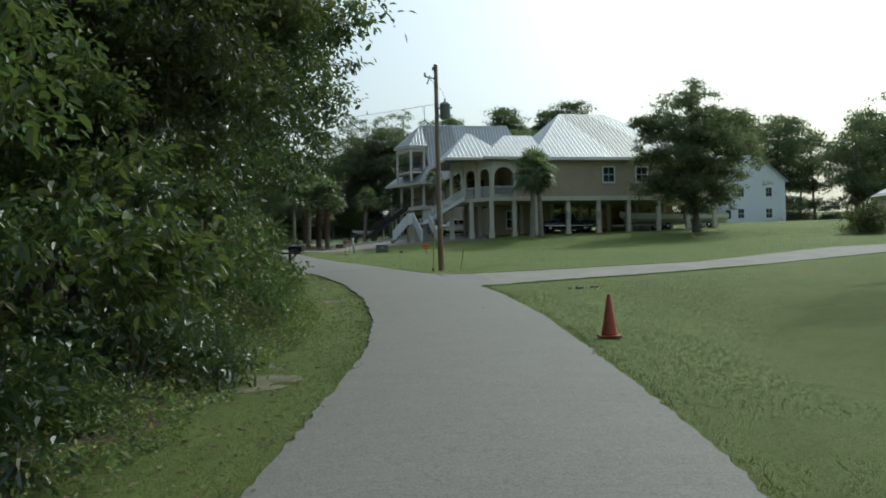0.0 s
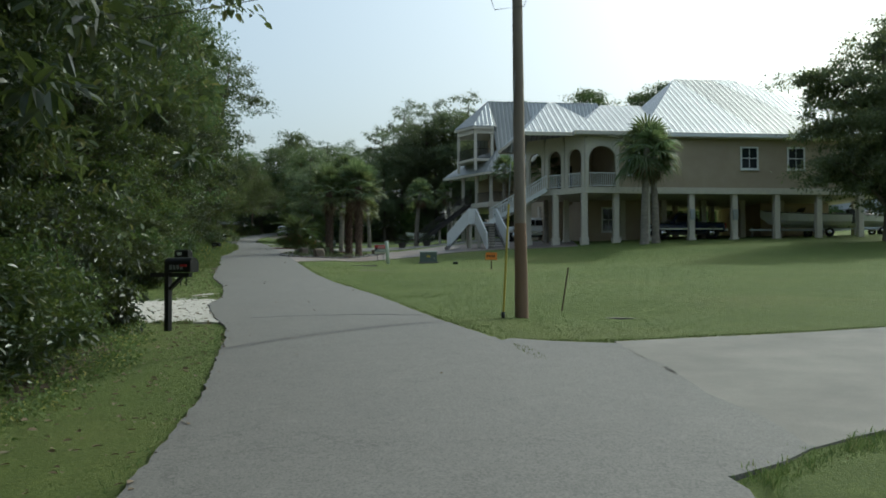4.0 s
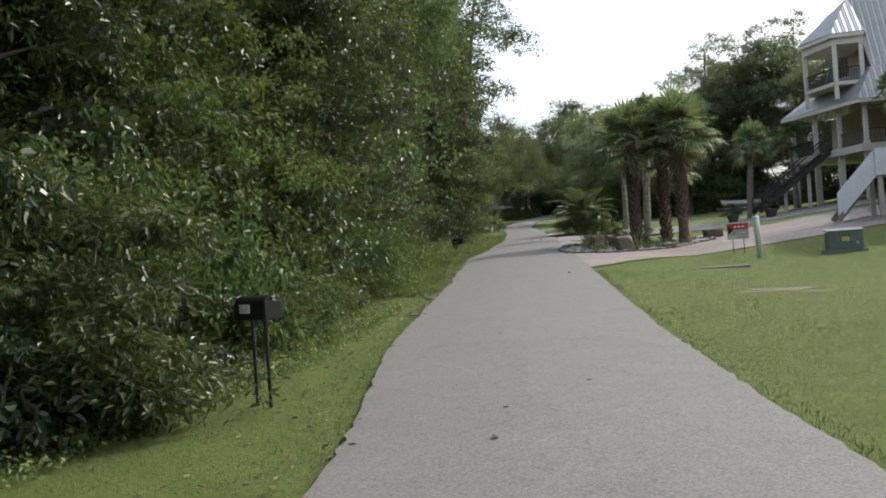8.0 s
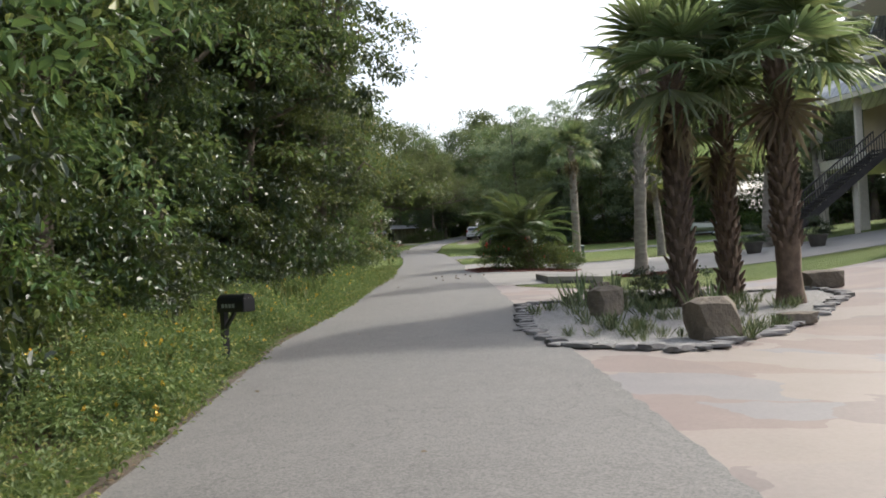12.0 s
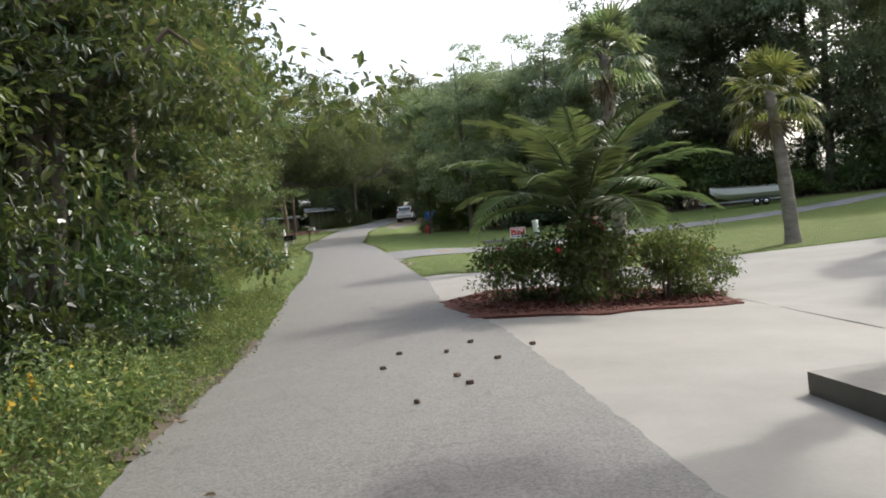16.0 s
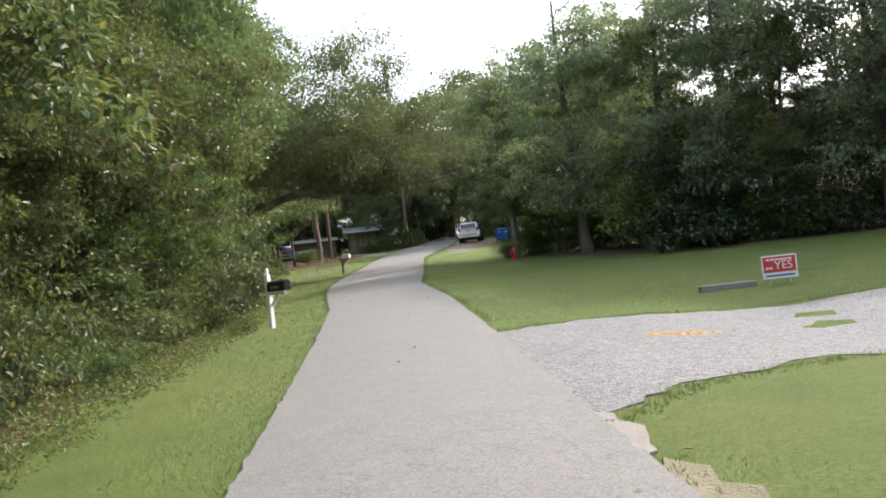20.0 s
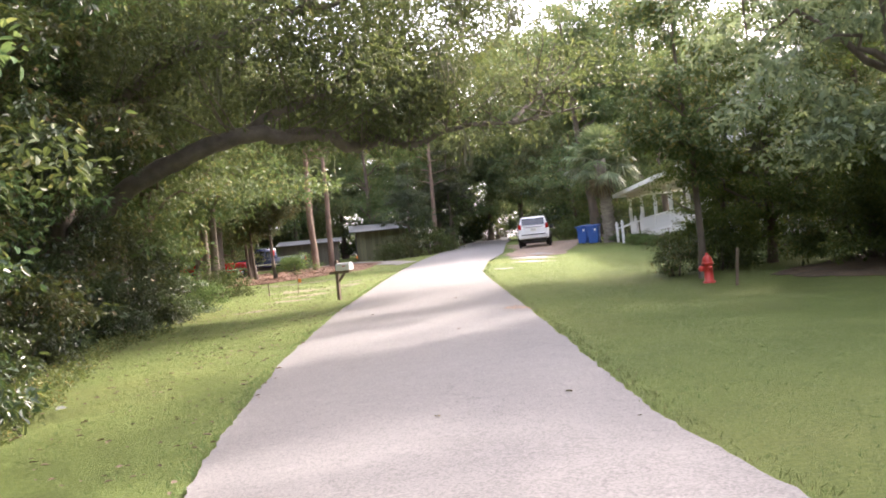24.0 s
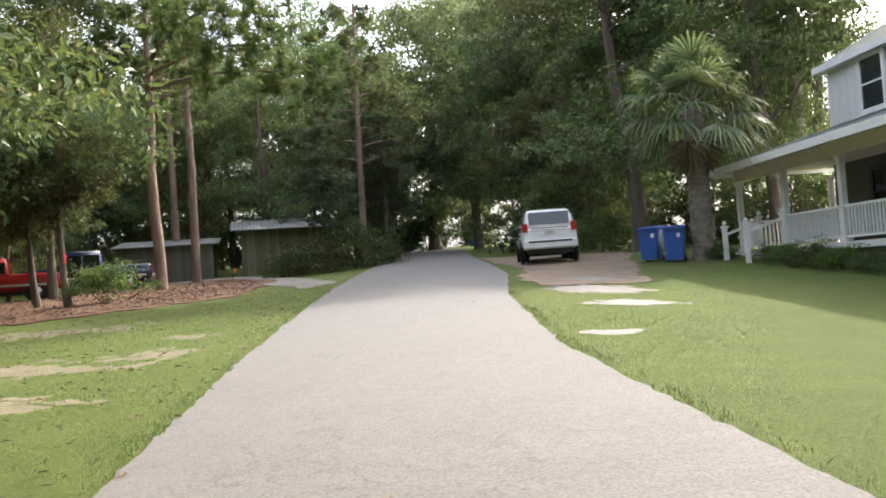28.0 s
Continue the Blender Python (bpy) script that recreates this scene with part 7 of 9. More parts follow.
def suv():
    """Rear is at -y."""
    v = thing("suv", -47.05, 183.7, land1(-47, 183.4) + 0.02, 9, "white boxy SUV parked beside the lane, seen from behind", "car")
    part("body", loft([(-2.28, body_section(0.84, 0.52, 1.02)), (-2.2, body_section(0.90, 0.40, 1.08)), (-1.4, body_section(0.93, 0.36, 1.09)), (0.6, body_section(0.93, 0.36, 1.06)), (1.9, body_section(0.91, 0.38, 1.02)), (2.3, body_section(0.82, 0.5, 0.92))]), M["suv_white"], v)
    part("cabin", loft([(-2.2, cab_section(0.88, 0.80, 1.0, 1.20)), (-2.08, cab_section(0.88, 0.70, 1.0, 1.66)), (-1.7, cab_section(0.89, 0.72, 1.0, 1.73)), (0.1, cab_section(0.89, 0.72, 1.0, 1.74)), (0.55, cab_section(0.89, 0.74, 1.0, 1.66)), (1.25, cab_section(0.88, 0.84, 1.0, 1.08))]), M["suv_white"], v)
    g = bmesh.new()
    bmesh.ops.create_cube(g, size=1, matrix=Matrix.Translation((0, -2.155, 1.41)) @ Matrix.Rotation(-0.24, 4, "X") @ Matrix.Diagonal((1.34, 0.03, 0.42, 1)))
    part("rear_window", g, M["car_glass"], v)
    for sx in (-1, 1):
        for y0, y1 in ((-1.95, -1.15), (-1.05, -0.2), (-0.1, 0.75)):
            bm = poly([(sx * 0.885, y0, 1.12), (sx * 0.885, y1 + (0.2 if y1 > 0.5 else 0), 1.12), (sx * 0.79, y1 - (0.1 if y1 > 0.5 else 0), 1.55), (sx * 0.79, y0 + (0.08 if y0 < -1.5 else 0), 1.55)], 0.02, (sx, 0, 0.2))
            part("side_window", bm, M["car_glass"], v)
        part("tail_lamp", bx(sx * 0.80 - 0.09, -2.30, 0.96, sx * 0.80 + 0.09, -2.14, 1.26, 0.02), M["tail"], v, "red tail lamp")
        part("reversing_lamp", bx(sx * 0.80 - 0.08, -2.31, 0.90, sx * 0.80 + 0.08, -2.2, 0.955, 0.01), M["lamp"], v)
        part("mirror", bx(sx * 1.02 - 0.1, 0.62, 1.05, sx * 1.02 + 0.1, 0.75, 1.25, 0.03), M["black"], v)
        part("door_handle", bx(sx * 0.935 - 0.015, -0.95, 0.97, sx * 0.935 + 0.015, -0.75, 1.0), M["suv_white"], v)
        part("roof_rail", tubes("roof_rail", [(np.array([(sx * 0.62, -1.8, 1.74), (sx * 0.62, -1.7, 1.80), (sx * 0.62, 0, 1.80), (sx * 0.62, 0.1, 1.74)]), 0.018)], M["black"], 6), None, v)
        for y in (-1.42, 1.38):
            wheel(v, sx * 0.80, y, 0.37, 0.24, sx)
            part("wheel_arch", lathe([(0.40, -0.06), (0.45, -0.06), (0.45, 0.06), (0.40, 0.06)], 24, False), M["black"], v).matrix_basis = Matrix.Translation((sx * 0.9, y, 0.38)) @ Matrix.Rotation(math.pi / 2, 4, "Y")
    part("bumper", bx(-0.9, -2.40, 0.42, 0.9, -2.18, 0.68, 0.04), M["suv_white"], v)
    part("bumper_strip", bx(-0.72, -2.415, 0.60, 0.72, -2.39, 0.66), M["black"], v)
    part("number_plate", bx(-0.155, -2.325, 0.84, 0.155, -2.29, 1.0), M["cream"], v, "number plate with plain bars")
    part("plate_bars", bx(-0.11, -2.332, 0.89, 0.11, -2.326, 0.95), M["steel"], v)
    part("tailgate_strip", bx(-0.6, -2.32, 1.06, 0.6, -2.27, 1.10), M["chrome"], v)
    part("rear_wiper", bar((0.0, -2.2, 1.22), (0.36, -2.19, 1.27), 0.02, 0.02), M["black"], v)
    part("underbody", bx(-0.75, -2.1, 0.25, 0.75, 2.1, 0.42), M["black"], v)


def pickup(x, y, turn, paint, label, tall=1.85, group=""):
    """Front at +y."""
    v = thing("pickup_truck", x, y, land1(x, y) + 0.02, turn, label, "truck", group)
    part("body", loft([(-2.75, body_section(0.92, 0.55, 1.12)), (-2.6, body_section(0.96, 0.45, 1.16)), (0.2, body_section(0.97, 0.42, 1.16)), (1.6, body_section(0.96, 0.45, 1.14)), (2.6, body_section(0.92, 0.5, 1.06)), (2.75, body_section(0.86, 0.55, 0.96))]), M[paint], v)
    part("cabin", loft([(-0.75, cab_section(0.92, 0.80, 1.1, 1.2)), (-0.62, cab_section(0.92, 0.74, 1.1, tall)), (0.7, cab_section(0.92, 0.74, 1.1, tall)), (1.35, cab_section(0.91, 0.86, 1.1, 1.18))]), M[paint], v)
    part("bed_well", bx(-0.8, -2.6, 0.9, 0.8, -0.85, 1.168), M["black"], v)
    g = bmesh.new()
    bmesh.ops.create_cube(g, size=1, matrix=Matrix.Translation((0, 1.03, 1.47)) @ Matrix.Rotation(0.75, 4, "X") @ Matrix.Diagonal((1.45, 0.03, 0.72, 1)))
    part("windscreen", g, M["car_glass"], v)
    for sx in (-1, 1):
        for y0, y1 in ((-0.6, 0.05), (0.12, 0.95)):
            part("side_window", poly([(sx * 0.925, y0, 1.2), (sx * 0.925, y1, 1.2), (sx * 0.80, y1 - (0.25 if y1 > 0.5 else 0), tall - 0.2), (sx * 0.80, y0, tall - 0.2)], 0.02, (sx, 0, 0.2)), M["car_glass"], v)
        part("headlamp", bx(sx * 0.72 - 0.13, 2.62, 0.78, sx * 0.72 + 0.13, 2.77, 0.96, 0.02), M["lamp"], v)
        part("tail_lamp", bx(sx * 0.86 - 0.07, -2.79, 0.75, sx * 0.86 + 0.07, -2.7, 1.1, 0.01), M["tail"], v, "red tail lamp")
        part("mirror", bx(sx * 1.06 - 0.1, 0.85, 1.12, sx * 1.06 + 0.1, 0.97, 1.36, 0.03), M["black"], v)
        part("side_trim", bx(sx * 0.975 - 0.01, -2.5, 0.62, sx * 0.975 + 0.01, 2.4, 0.72), M["chrome"], v)
        for wy in (-1.75, 1.8):
            wheel(v, sx * 0.84, wy, 0.40, 0.26, sx)
            part("wheel_arch", lathe([(0.43, -0.05), (0.48, -0.05), (0.48, 0.05), (0.43, 0.05)], 24, False), M["black"], v).matrix_basis = Matrix.Translation((sx * 0.93, wy, 0.42)) @ Matrix.Rotation(math.pi / 2, 4, "Y")
    part("front_bumper", bx(-0.95, 2.7, 0.45, 0.95, 2.86, 0.7, 0.03), M["chrome"], v)
    part("grille", bx(-0.55, 2.74, 0.74, 0.55, 2.79, 0.98, 0.01), M["black"], v)
    part("rear_bumper", bx(-0.92, -2.9, 0.5, 0.92, -2.72, 0.72, 0.03), M["chrome"], v)
    part("underbody", bx(-0.75, -2.4, 0.28, 0.75, 2.4, 0.5), M["black"], v)


def boat(x, y, turn, label, trailer=True, scale=1.0, z=None):
    b = thing("motor_boat", x, y, (land1(x, y) if z is None else z), turn, label, "boat")
    b.scale = (scale,) * 3
    zz = 0.62 if trailer else 0.0

    def sec(w, keel, top):
        return [(0, keel), (w * 0.6, keel + 0.22), (w * 0.92, keel + 0.45), (w, top), (w - 0.06, top + 0.03), (0, top + 0.03), (-w + 0.06, top + 0.03), (-w, top), (-w * 0.92, keel + 0.45), (-w * 0.6, keel + 0.22)]
    part("hull", loft([(-2.9, sec(1.0, zz, zz + 0.95)), (-0.5, sec(1.08, zz, zz + 1.0)), (1.5, sec(0.92, zz + 0.05, zz + 1.08)), (2.6, sec(0.5, zz + 0.3, zz + 1.18)), (3.2, sec(0.06, zz + 0.75, zz + 1.26))], False), M["hull"], b)
    part("rub_rail", tubes("rub_rail", [(np.array([(s * 1.0, -2.9, zz + 0.93), (s * 1.09, -0.5, zz + 0.98), (s * 0.93, 1.5, zz + 1.06), (s * 0.5, 2.6, zz + 1.16), (0, 3.22, zz + 1.25)]), 0.03) for s in (-1, 1)], M["dark_wood"], 6), None, b)
    part("windscreen", poly([(-0.8, 0.5, zz + 1.0), (0.8, 0.5, zz + 1.0), (0.65, 0.2, zz + 1.45), (-0.65, 0.2, zz + 1.45)], 0.02, (0, 1, 0.3)), M["car_glass"], b)
    part("outboard", bx(-0.22, -3.45, zz + 0.35, 0.22, -2.95, zz + 1.35, 0.06), M["black"], b)
    if trailer:
        bm = bmesh.new()
        for s in (-1, 1):
            beam(bm, (s * 0.7, -2.9, 0.5), (s * 0.6, 1.6, 0.5), 0.09, 0.1)
            beam(bm, (s * 0.6, 1.6, 0.5), (0, 4.0, 0.5), 0.08, 0.1)
        beam(bm, (-0.9, -0.9, 0.45), (0.9, -0.9, 0.45), 0.08, 0.08)
        t = part("trailer", bm, M["steel"], b)
        for s in (-1, 1):
            for yy in (-1.3, -0.55):
                wheel(t, s * 0.98, yy, 0.32, 0.2, s)
        part("jack", tubes("jack", [(np.array([(0, 3.8, 0.02), (0, 3.8, 0.75)]), 0.03)], M["steel"], 8), None, t)


suv()
pickup(-70.6, 185.0, 122, "car_red", "red pickup truck with a chrome bumper behind the pines", group="trucks")
pickup(-67.6, 187.2, 120, "car_blue", "dark blue pickup truck parked under the trees", group="trucks")
pickup(11.2, 89.0, 100, "car_blue", "dark pickup truck parked under the stilt house")
boat(19.6, 88.6, 95, "white motor boat on a trailer under the house")
boat(25.4, 92.4, 95, "covered motor boat on a trailer by the house", scale=0.9)
boat(-14.4, 134.5, 85, "small white boat on a trailer on the far lawn", True, 0.62)
pickup(0.3, 96.0, 100, "suv_white", "white truck under the entrance porch")

# ---------------------------------------------------------------- roadside things
def bars(parent, x0, x1, y, z0, z1, n, mat, axis="x", gap=0.35):
    """Writing that is not to be read: plain bars."""
    w = (x1 - x0) / n
    for k in range(n):
        a, b = x0 + w * k, x0 + w * (k + 1 - gap)
        part("number_bar", bx(a, y - 0.003, z0, b, y + 0.003, z1) if axis == "x" else bx(y - 0.003, a, z0, y + 0.003, b, z1), mat, parent)


def box_shell(length, w, h):
    """A letter box body: flat floor, arched top, along x."""
    bm = bmesh.new()
    sec = [(-w / 2, 0), (w / 2, 0), (w / 2, h * 0.55)] + [(w / 2 * math.cos(a), h * 0.55 + h * 0.45 * math.sin(a)) for a in np.linspace(0.25, math.pi - 0.25, 9)] + [(-w / 2, h * 0.55)]
    r = [[bm.verts.new((x, y, z)) for y, z in sec] for x in (0, length)]
    n = len(sec)
    for k in range(n):
        bm.faces.new((r[0][k], r[0][(k + 1) % n], r[1][(k + 1) % n], r[1][k]))
    bm.faces.new(r[0][::-1])
    bm.faces.new(r[1])
    bmesh.ops.recalc_face_normals(bm, faces=bm.faces)
    return bm


def mailbox(x, y, turn, kind, label):
    """Local +x points to the lane."""
    m = thing("mailbox", x, y, land1(x, y), turn, label, "mailbox")
    if kind == "black_arm":
        part("post", bx(-0.05, -0.05, -0.2, 0.05, 0.05, 1.32, 0.008), M["black"], m)
        part("arm", bx(-0.42, -0.04, 1.0, 0.55, 0.04, 1.08), M["black"], m)
        part("brace", bar((0.05, 0, 0.78), (0.36, 0, 1.02), 0.06, 0.06), M["black"], m)
        b = part("box", box_shell(0.62, 0.22, 0.27), M["black"], m)
        b.matrix_basis = Matrix.Translation((0.02, 0, 1.09))
        part("door", bx(0.62, -0.105, 0.01, 0.635, 0.105, 0.19, 0.004), M["black"], b)
        part("flag", bx(0.40, -0.13, 0.10, 0.55, -0.115, 0.14), M["sign_red"], b, "small red flag")
        bars(b, 0.12, 0.48, -0.113, 0.05, 0.13, 4, M["steel"])
    elif kind == "two_legs":
        for sx in (-0.10, 0.16):
            part("leg", tubes("leg", [(np.array([(sx, 0, -0.15), (sx, 0, 0.98)]), 0.022)], M["black"], 8), None, m)
        part("scroll", tubes("scroll", [(np.array([(-0.10 + 0.26 * (k % 2), 0, 0.55 + 0.06 * k) for k in range(7)]), 0.008)], M["black"], 5), None, m)
        b = part("box", box_shell(0.58, 0.24, 0.26), M["black"], m)
        b.matrix_basis = Matrix.Translation((-0.27, 0, 0.97))
        part("door", bx(0.58, -0.11, 0.01, 0.60, 0.11, 0.20, 0.005), M["black"], b)
        part("latch", bx(0.595, -0.02, 0.2, 0.62, 0.02, 0.25, 0.004), M["chrome"], b)
        bars(b, 0.12, 0.33, -0.122, 0.07, 0.17, 4, M["white"], gap=0.2)
    elif kind == "black_post":
        part("post", bx(-0.04, -0.04, -0.2, 0.04, 0.04, 1.0, 0.006), M["black"], m)
        part("brace", bar((0.02, 0, 0.55), (0.22, 0, 0.78), 0.04, 0.04), M["black"], m)
        b = part("box", box_shell(0.52, 0.2, 0.24), M["black"], m)
        b.matrix_basis = Matrix.Translation((-0.02, 0, 0.78))
        part("door", bx(0.52, -0.095, 0.01, 0.535, 0.095, 0.18, 0.004), M["black"], b)
        bars(b, 0.10, 0.38, -0.103, 0.06, 0.11, 4, M["steel"])
    elif kind == "white_post":
        part("post", bx(-0.055, -0.055, -0.2, 0.055, 0.055, 1.28, 0.008), M["white"], m)
        f = part("finial", lathe([(0.055, 0), (0.065, 0.02), (0.03, 0.04), (0.05, 0.09), (0.045, 0.13), (0.0, 0.17)], 12, False), M["white"], m)
        f.matrix_basis = Matrix.Translation((0, 0, 1.28))
        part("arm", bx(-0.28, -0.045, 0.80, 0.55, 0.045, 0.88), M["white"], m)
        part("brace", bar((0.06, 0, 0.55), (0.32, 0, 0.80), 0.05, 0.07), M["white"], m)
        b = part("box", box_shell(0.56, 0.22, 0.25), M["black"], m)
        b.matrix_basis = Matrix.Translation((0.06, 0, 0.885))
        part("door", bx(0.56, -0.105, 0.01, 0.575, 0.105, 0.19, 0.004), M["black"], b)
        bars(b, 0.14, 0.42, -0.113, 0.06, 0.12, 4, M["steel"])
    else:
        part("post", bx(-0.05, -0.05, -0.2, 0.05, 0.05, 1.30, 0.008), M["wood"], m)
        part("arm", bx(-0.30, -0.045, 0.86, 0.52, 0.045, 0.95), M["wood"], m)
        part("brace", bar((0.05, 0, 0.62), (0.30, 0, 0.88), 0.05, 0.07), M["wood"], m)
        b = part("box", box_shell(0.56, 0.22, 0.25), M["white"], m)
        b.matrix_basis = Matrix.Translation((0.03, 0, 0.955))
        part("door", bx(0.56, -0.105, 0.01, 0.575, 0.105, 0.19, 0.004), M["white"], b)
        part("flag", bx(0.3, -0.13, 0.12, 0.42, -0.115, 0.15), M["sign_red"], b, "small red flag")
    return m


mailbox(-6.05, 39.1, -22, "black_arm", "black mailbox on a black post with an arm and brace")
mailbox(-11.4, 52.45, -20, "two_legs", "black mailbox on two thin metal legs")
mailbox(-19.35, 75.9, -18, "black_post", "black mailbox on a thin post among roadside weeds")
mailbox(-37.05, 125.2, -18, "white_post", "black mailbox on a turned white wooden post")
mailbox(-48.3, 156.35, -16, "wood_post", "white mailbox on a brown wooden post")


def traffic_cone():
    c = thing("traffic_cone", 4.12, 16.3, land1(4.12, 16.3), 0, "faded orange traffic cone on the grass verge", "traffic cone")
    part("base", bx(-0.18, -0.18, 0, 0.18, 0.18, 0.035, 0.012), M["cone"], c)
    part("body", lathe([(0.145, 0.03), (0.135, 0.06), (0.03, 0.70), (0.022, 0.72)], 20), M["cone"], c)


def utility_pole():
    x, y = 0.38, 41.4
    z = land1(x, y)
    p = thing("utility_pole", x, y, z, 0, "weathered wooden utility pole with a grey transformer", "utility pole")
    lean = 0.06
    part("shaft", tubes("shaft", [(np.array([(0, 0, 1.9), (-lean * 0.6, 0, 5.5), (-lean, 0, 9.4)]), [0.122, 0.108, 0.09])], M["pole_wood"], 14), None, p)
    part("butt", tubes("butt", [(np.array([(0.03, 0, -0.3), (0.015, 0, 0.9), (0.0, 0, 1.9)]), [0.142, 0.132, 0.123])], M["treated"], 14), None, p, "reddish treated butt of the pole")
    part("cap", lathe([(0.10, 0), (0.10, 0.02), (0.0, 0.07)], 14, False), M["steel"], p).matrix_basis = Matrix.Translation((-lean, 0, 9.39))
    ins = part("insulator_arm", bar((-lean, 0, 8.75), (-0.55, -0.15, 8.85), 0.05, 0.06), M["steel"], p)
    for k, (ax, az) in enumerate(((-0.55, 8.85), (-lean - 0.12, 9.15))):
        q = part("insulator", lathe([(0.03, 0), (0.055, 0.03), (0.03, 0.06), (0.06, 0.09), (0.03, 0.12), (0.05, 0.15), (0.0, 0.2)], 12, False), M["grey_paint"], ins)
        q.matrix_basis = Matrix.Translation((ax, -0.15 if k == 0 else 0, az))
    part("cutout", bar((-0.45, -0.15, 8.5), (-0.32, -0.15, 8.9), 0.06, 0.06), M["white"], p)
    t = part("transformer", lathe([(0.20, 0), (0.235, 0.02), (0.235, 0.62), (0.25, 0.63), (0.25, 0.68), (0.20, 0.74), (0.10, 0.78)], 20), M["grey_paint"], p, "grey can transformer")
    t.matrix_basis = Matrix.Translation((0.34, -0.12, 6.88))
    part("bushing", lathe([(0.05, 0), (0.07, 0.03), (0.04, 0.06), (0.06, 0.09), (0.03, 0.14), (0.0, 0.26)], 12, False), M["grey_paint"], t).matrix_basis = Matrix.Translation((0, 0, 0.77))
    for zz in (0.16, 0.52):
        part("bracket", bx(-0.34, -0.03, zz - 0.05, -0.2, 0.10, zz + 0.05), M["steel"], t)
        part("lug", bx(0.22, -0.03, zz - 0.04, 0.33, 0.03, zz + 0.04), M["steel"], t)
    w = []
    for a, b, sag in (((-0.1, 0, 7.6), (-28, 8, 8.6), 0.9),):
        k = np.linspace(0, 1, 14)[:, None]
        q = np.array(a) * (1 - k) + np.array(b) * k
        q[:, 2] -= 4 * sag * (k[:, 0] * (1 - k[:, 0]))
        w.append((q, 0.011))
    for pts in ([(0.3, -0.1, 6.95), (0.1, -0.1, 6.3), (-0.5, -0.1, 6.25), (-0.62, -0.1, 6.6), (-0.6, 0, 7.5)], [(-0.06, -0.1, 7.0), (-0.45, -0.1, 6.55), (-0.55, -0.1, 6.8), (-0.7, 0, 7.5)], [(-0.5, -0.15, 8.9), (0.2, -0.15, 8.2), (0.34, -0.12, 7.9)]):
        w.append((np.array(pts), 0.009))
    part("service_wire", tubes("service_wire", w, M["wire"], 5), None, p)
    g = thing("guy_wire", x - 0.34, y - 0.25, z - 0.02, 0, "thin guy wire with a yellow guard beside the pole", "guy wire")
    part("wire", tubes("wire", [(np.array([(0, 0, 0), (0.3, 0.2, 6.0)]), 0.008)], M["steel"], 5), None, g)
    part("guard", tubes("guard", [(np.array([(0, 0, 0), (0.115, 0.08, 2.3)]), 0.022)], M["yellow"], 8), None, g, "yellow plastic guard")
    part("anchor", lathe([(0.03, -0.1), (0.04, 0.12), (0.02, 0.14)], 8), M["black"], g)
    s = thing("rusty_stake", 1.25, 43.6, land1(1.25, 43.6), 0, "thin rusty leaning stake in the lawn", "stake")
    part("rod", tubes("rod", [(np.array([(0, 0, -0.1), (0.16, 0, 0.98)]), 0.018)], M["wood"], 6), None, s)
    f = thing("orange_tag", -1.35, 62.0, land1(-1.35, 62.0), 0, "small orange utility warning sign on a stake", "sign")
    part("stake", bx(-0.02, -0.02, -0.1, 0.02, 0.02, 0.72), M["wood"], f)
    part("panel", bx(-0.26, -0.03, 0.42, 0.24, -0.02, 0.74, 0.003), M["orange"], f, "orange panel with plain bars")
    bars(f, -0.2, 0.18, -0.032, 0.54, 0.62, 4, M["black"])
    d = thing("drain_box", 2.2, 42.7, land1(2.2, 42.7), -10, "sunken concrete drain mouth in the lawn", "drain")
    part("lip", bx(-0.75, 0.25, -0.06, 0.75, 0.42, 0.10, 0.02), M["dark_concrete"], d)
    part("floor", bx(-0.7, -0.2, -0.05, 0.7, 0.25, 0.02), M["dark_concrete"], d)


def culvert_head():
    c = thing("stone_heap", 5.4, 29.6, land1(5.4, 29.6), 28, "few broken grey stones lying in the ditch", "stones")
    for k, (a, b, r) in enumerate(((-0.35, -0.2, 0.11), (0.2, -0.25, 0.14), (0.05, 0.1, 0.1), (-0.6, -0.05, 0.07), (0.45, 0.05, 0.08))):
        part("stone", stone(r, r * 0.8, r * 0.55, k + 3), M["rock"], c).matrix_basis = Matrix.Translation((a, b, -0.05))


def utility_box(x, y, turn, label, w=0.95, d=0.75, h=0.62):
    u = thing("utility_box", x, y, land1(x, y), turn, label, "utility box", "utility boxes")
    part("pad", bx(-w / 2 - 0.08, -d / 2 - 0.08, -0.1, w / 2 + 0.08, d / 2 + 0.08, 0.05), M["old_concrete"], u)
    part("cabinet", bx(-w / 2, -d / 2, 0.05, w / 2, d / 2, h - 0.05, 0.015), M["green_box"], u)
    part("lid", poly([(-w / 2 - 0.02, -d / 2 - 0.02, h - 0.05), (w / 2 + 0.02, -d / 2 - 0.02, h - 0.05), (w / 2 + 0.02, d / 2 + 0.02, h + 0.02), (-w / 2 - 0.02, d / 2 + 0.02, h + 0.02)], 0.04), M["green_box"], u)
    part("label_plate", bx(-0.1, -d / 2 - 0.008, 0.3, 0.1, -d / 2, 0.42), M["yellow"], u)
    part("padlock", bx(w * 0.3, -d / 2 - 0.03, 0.2, w * 0.3 + 0.06, -d / 2, 0.28, 0.01), M["steel"], u)


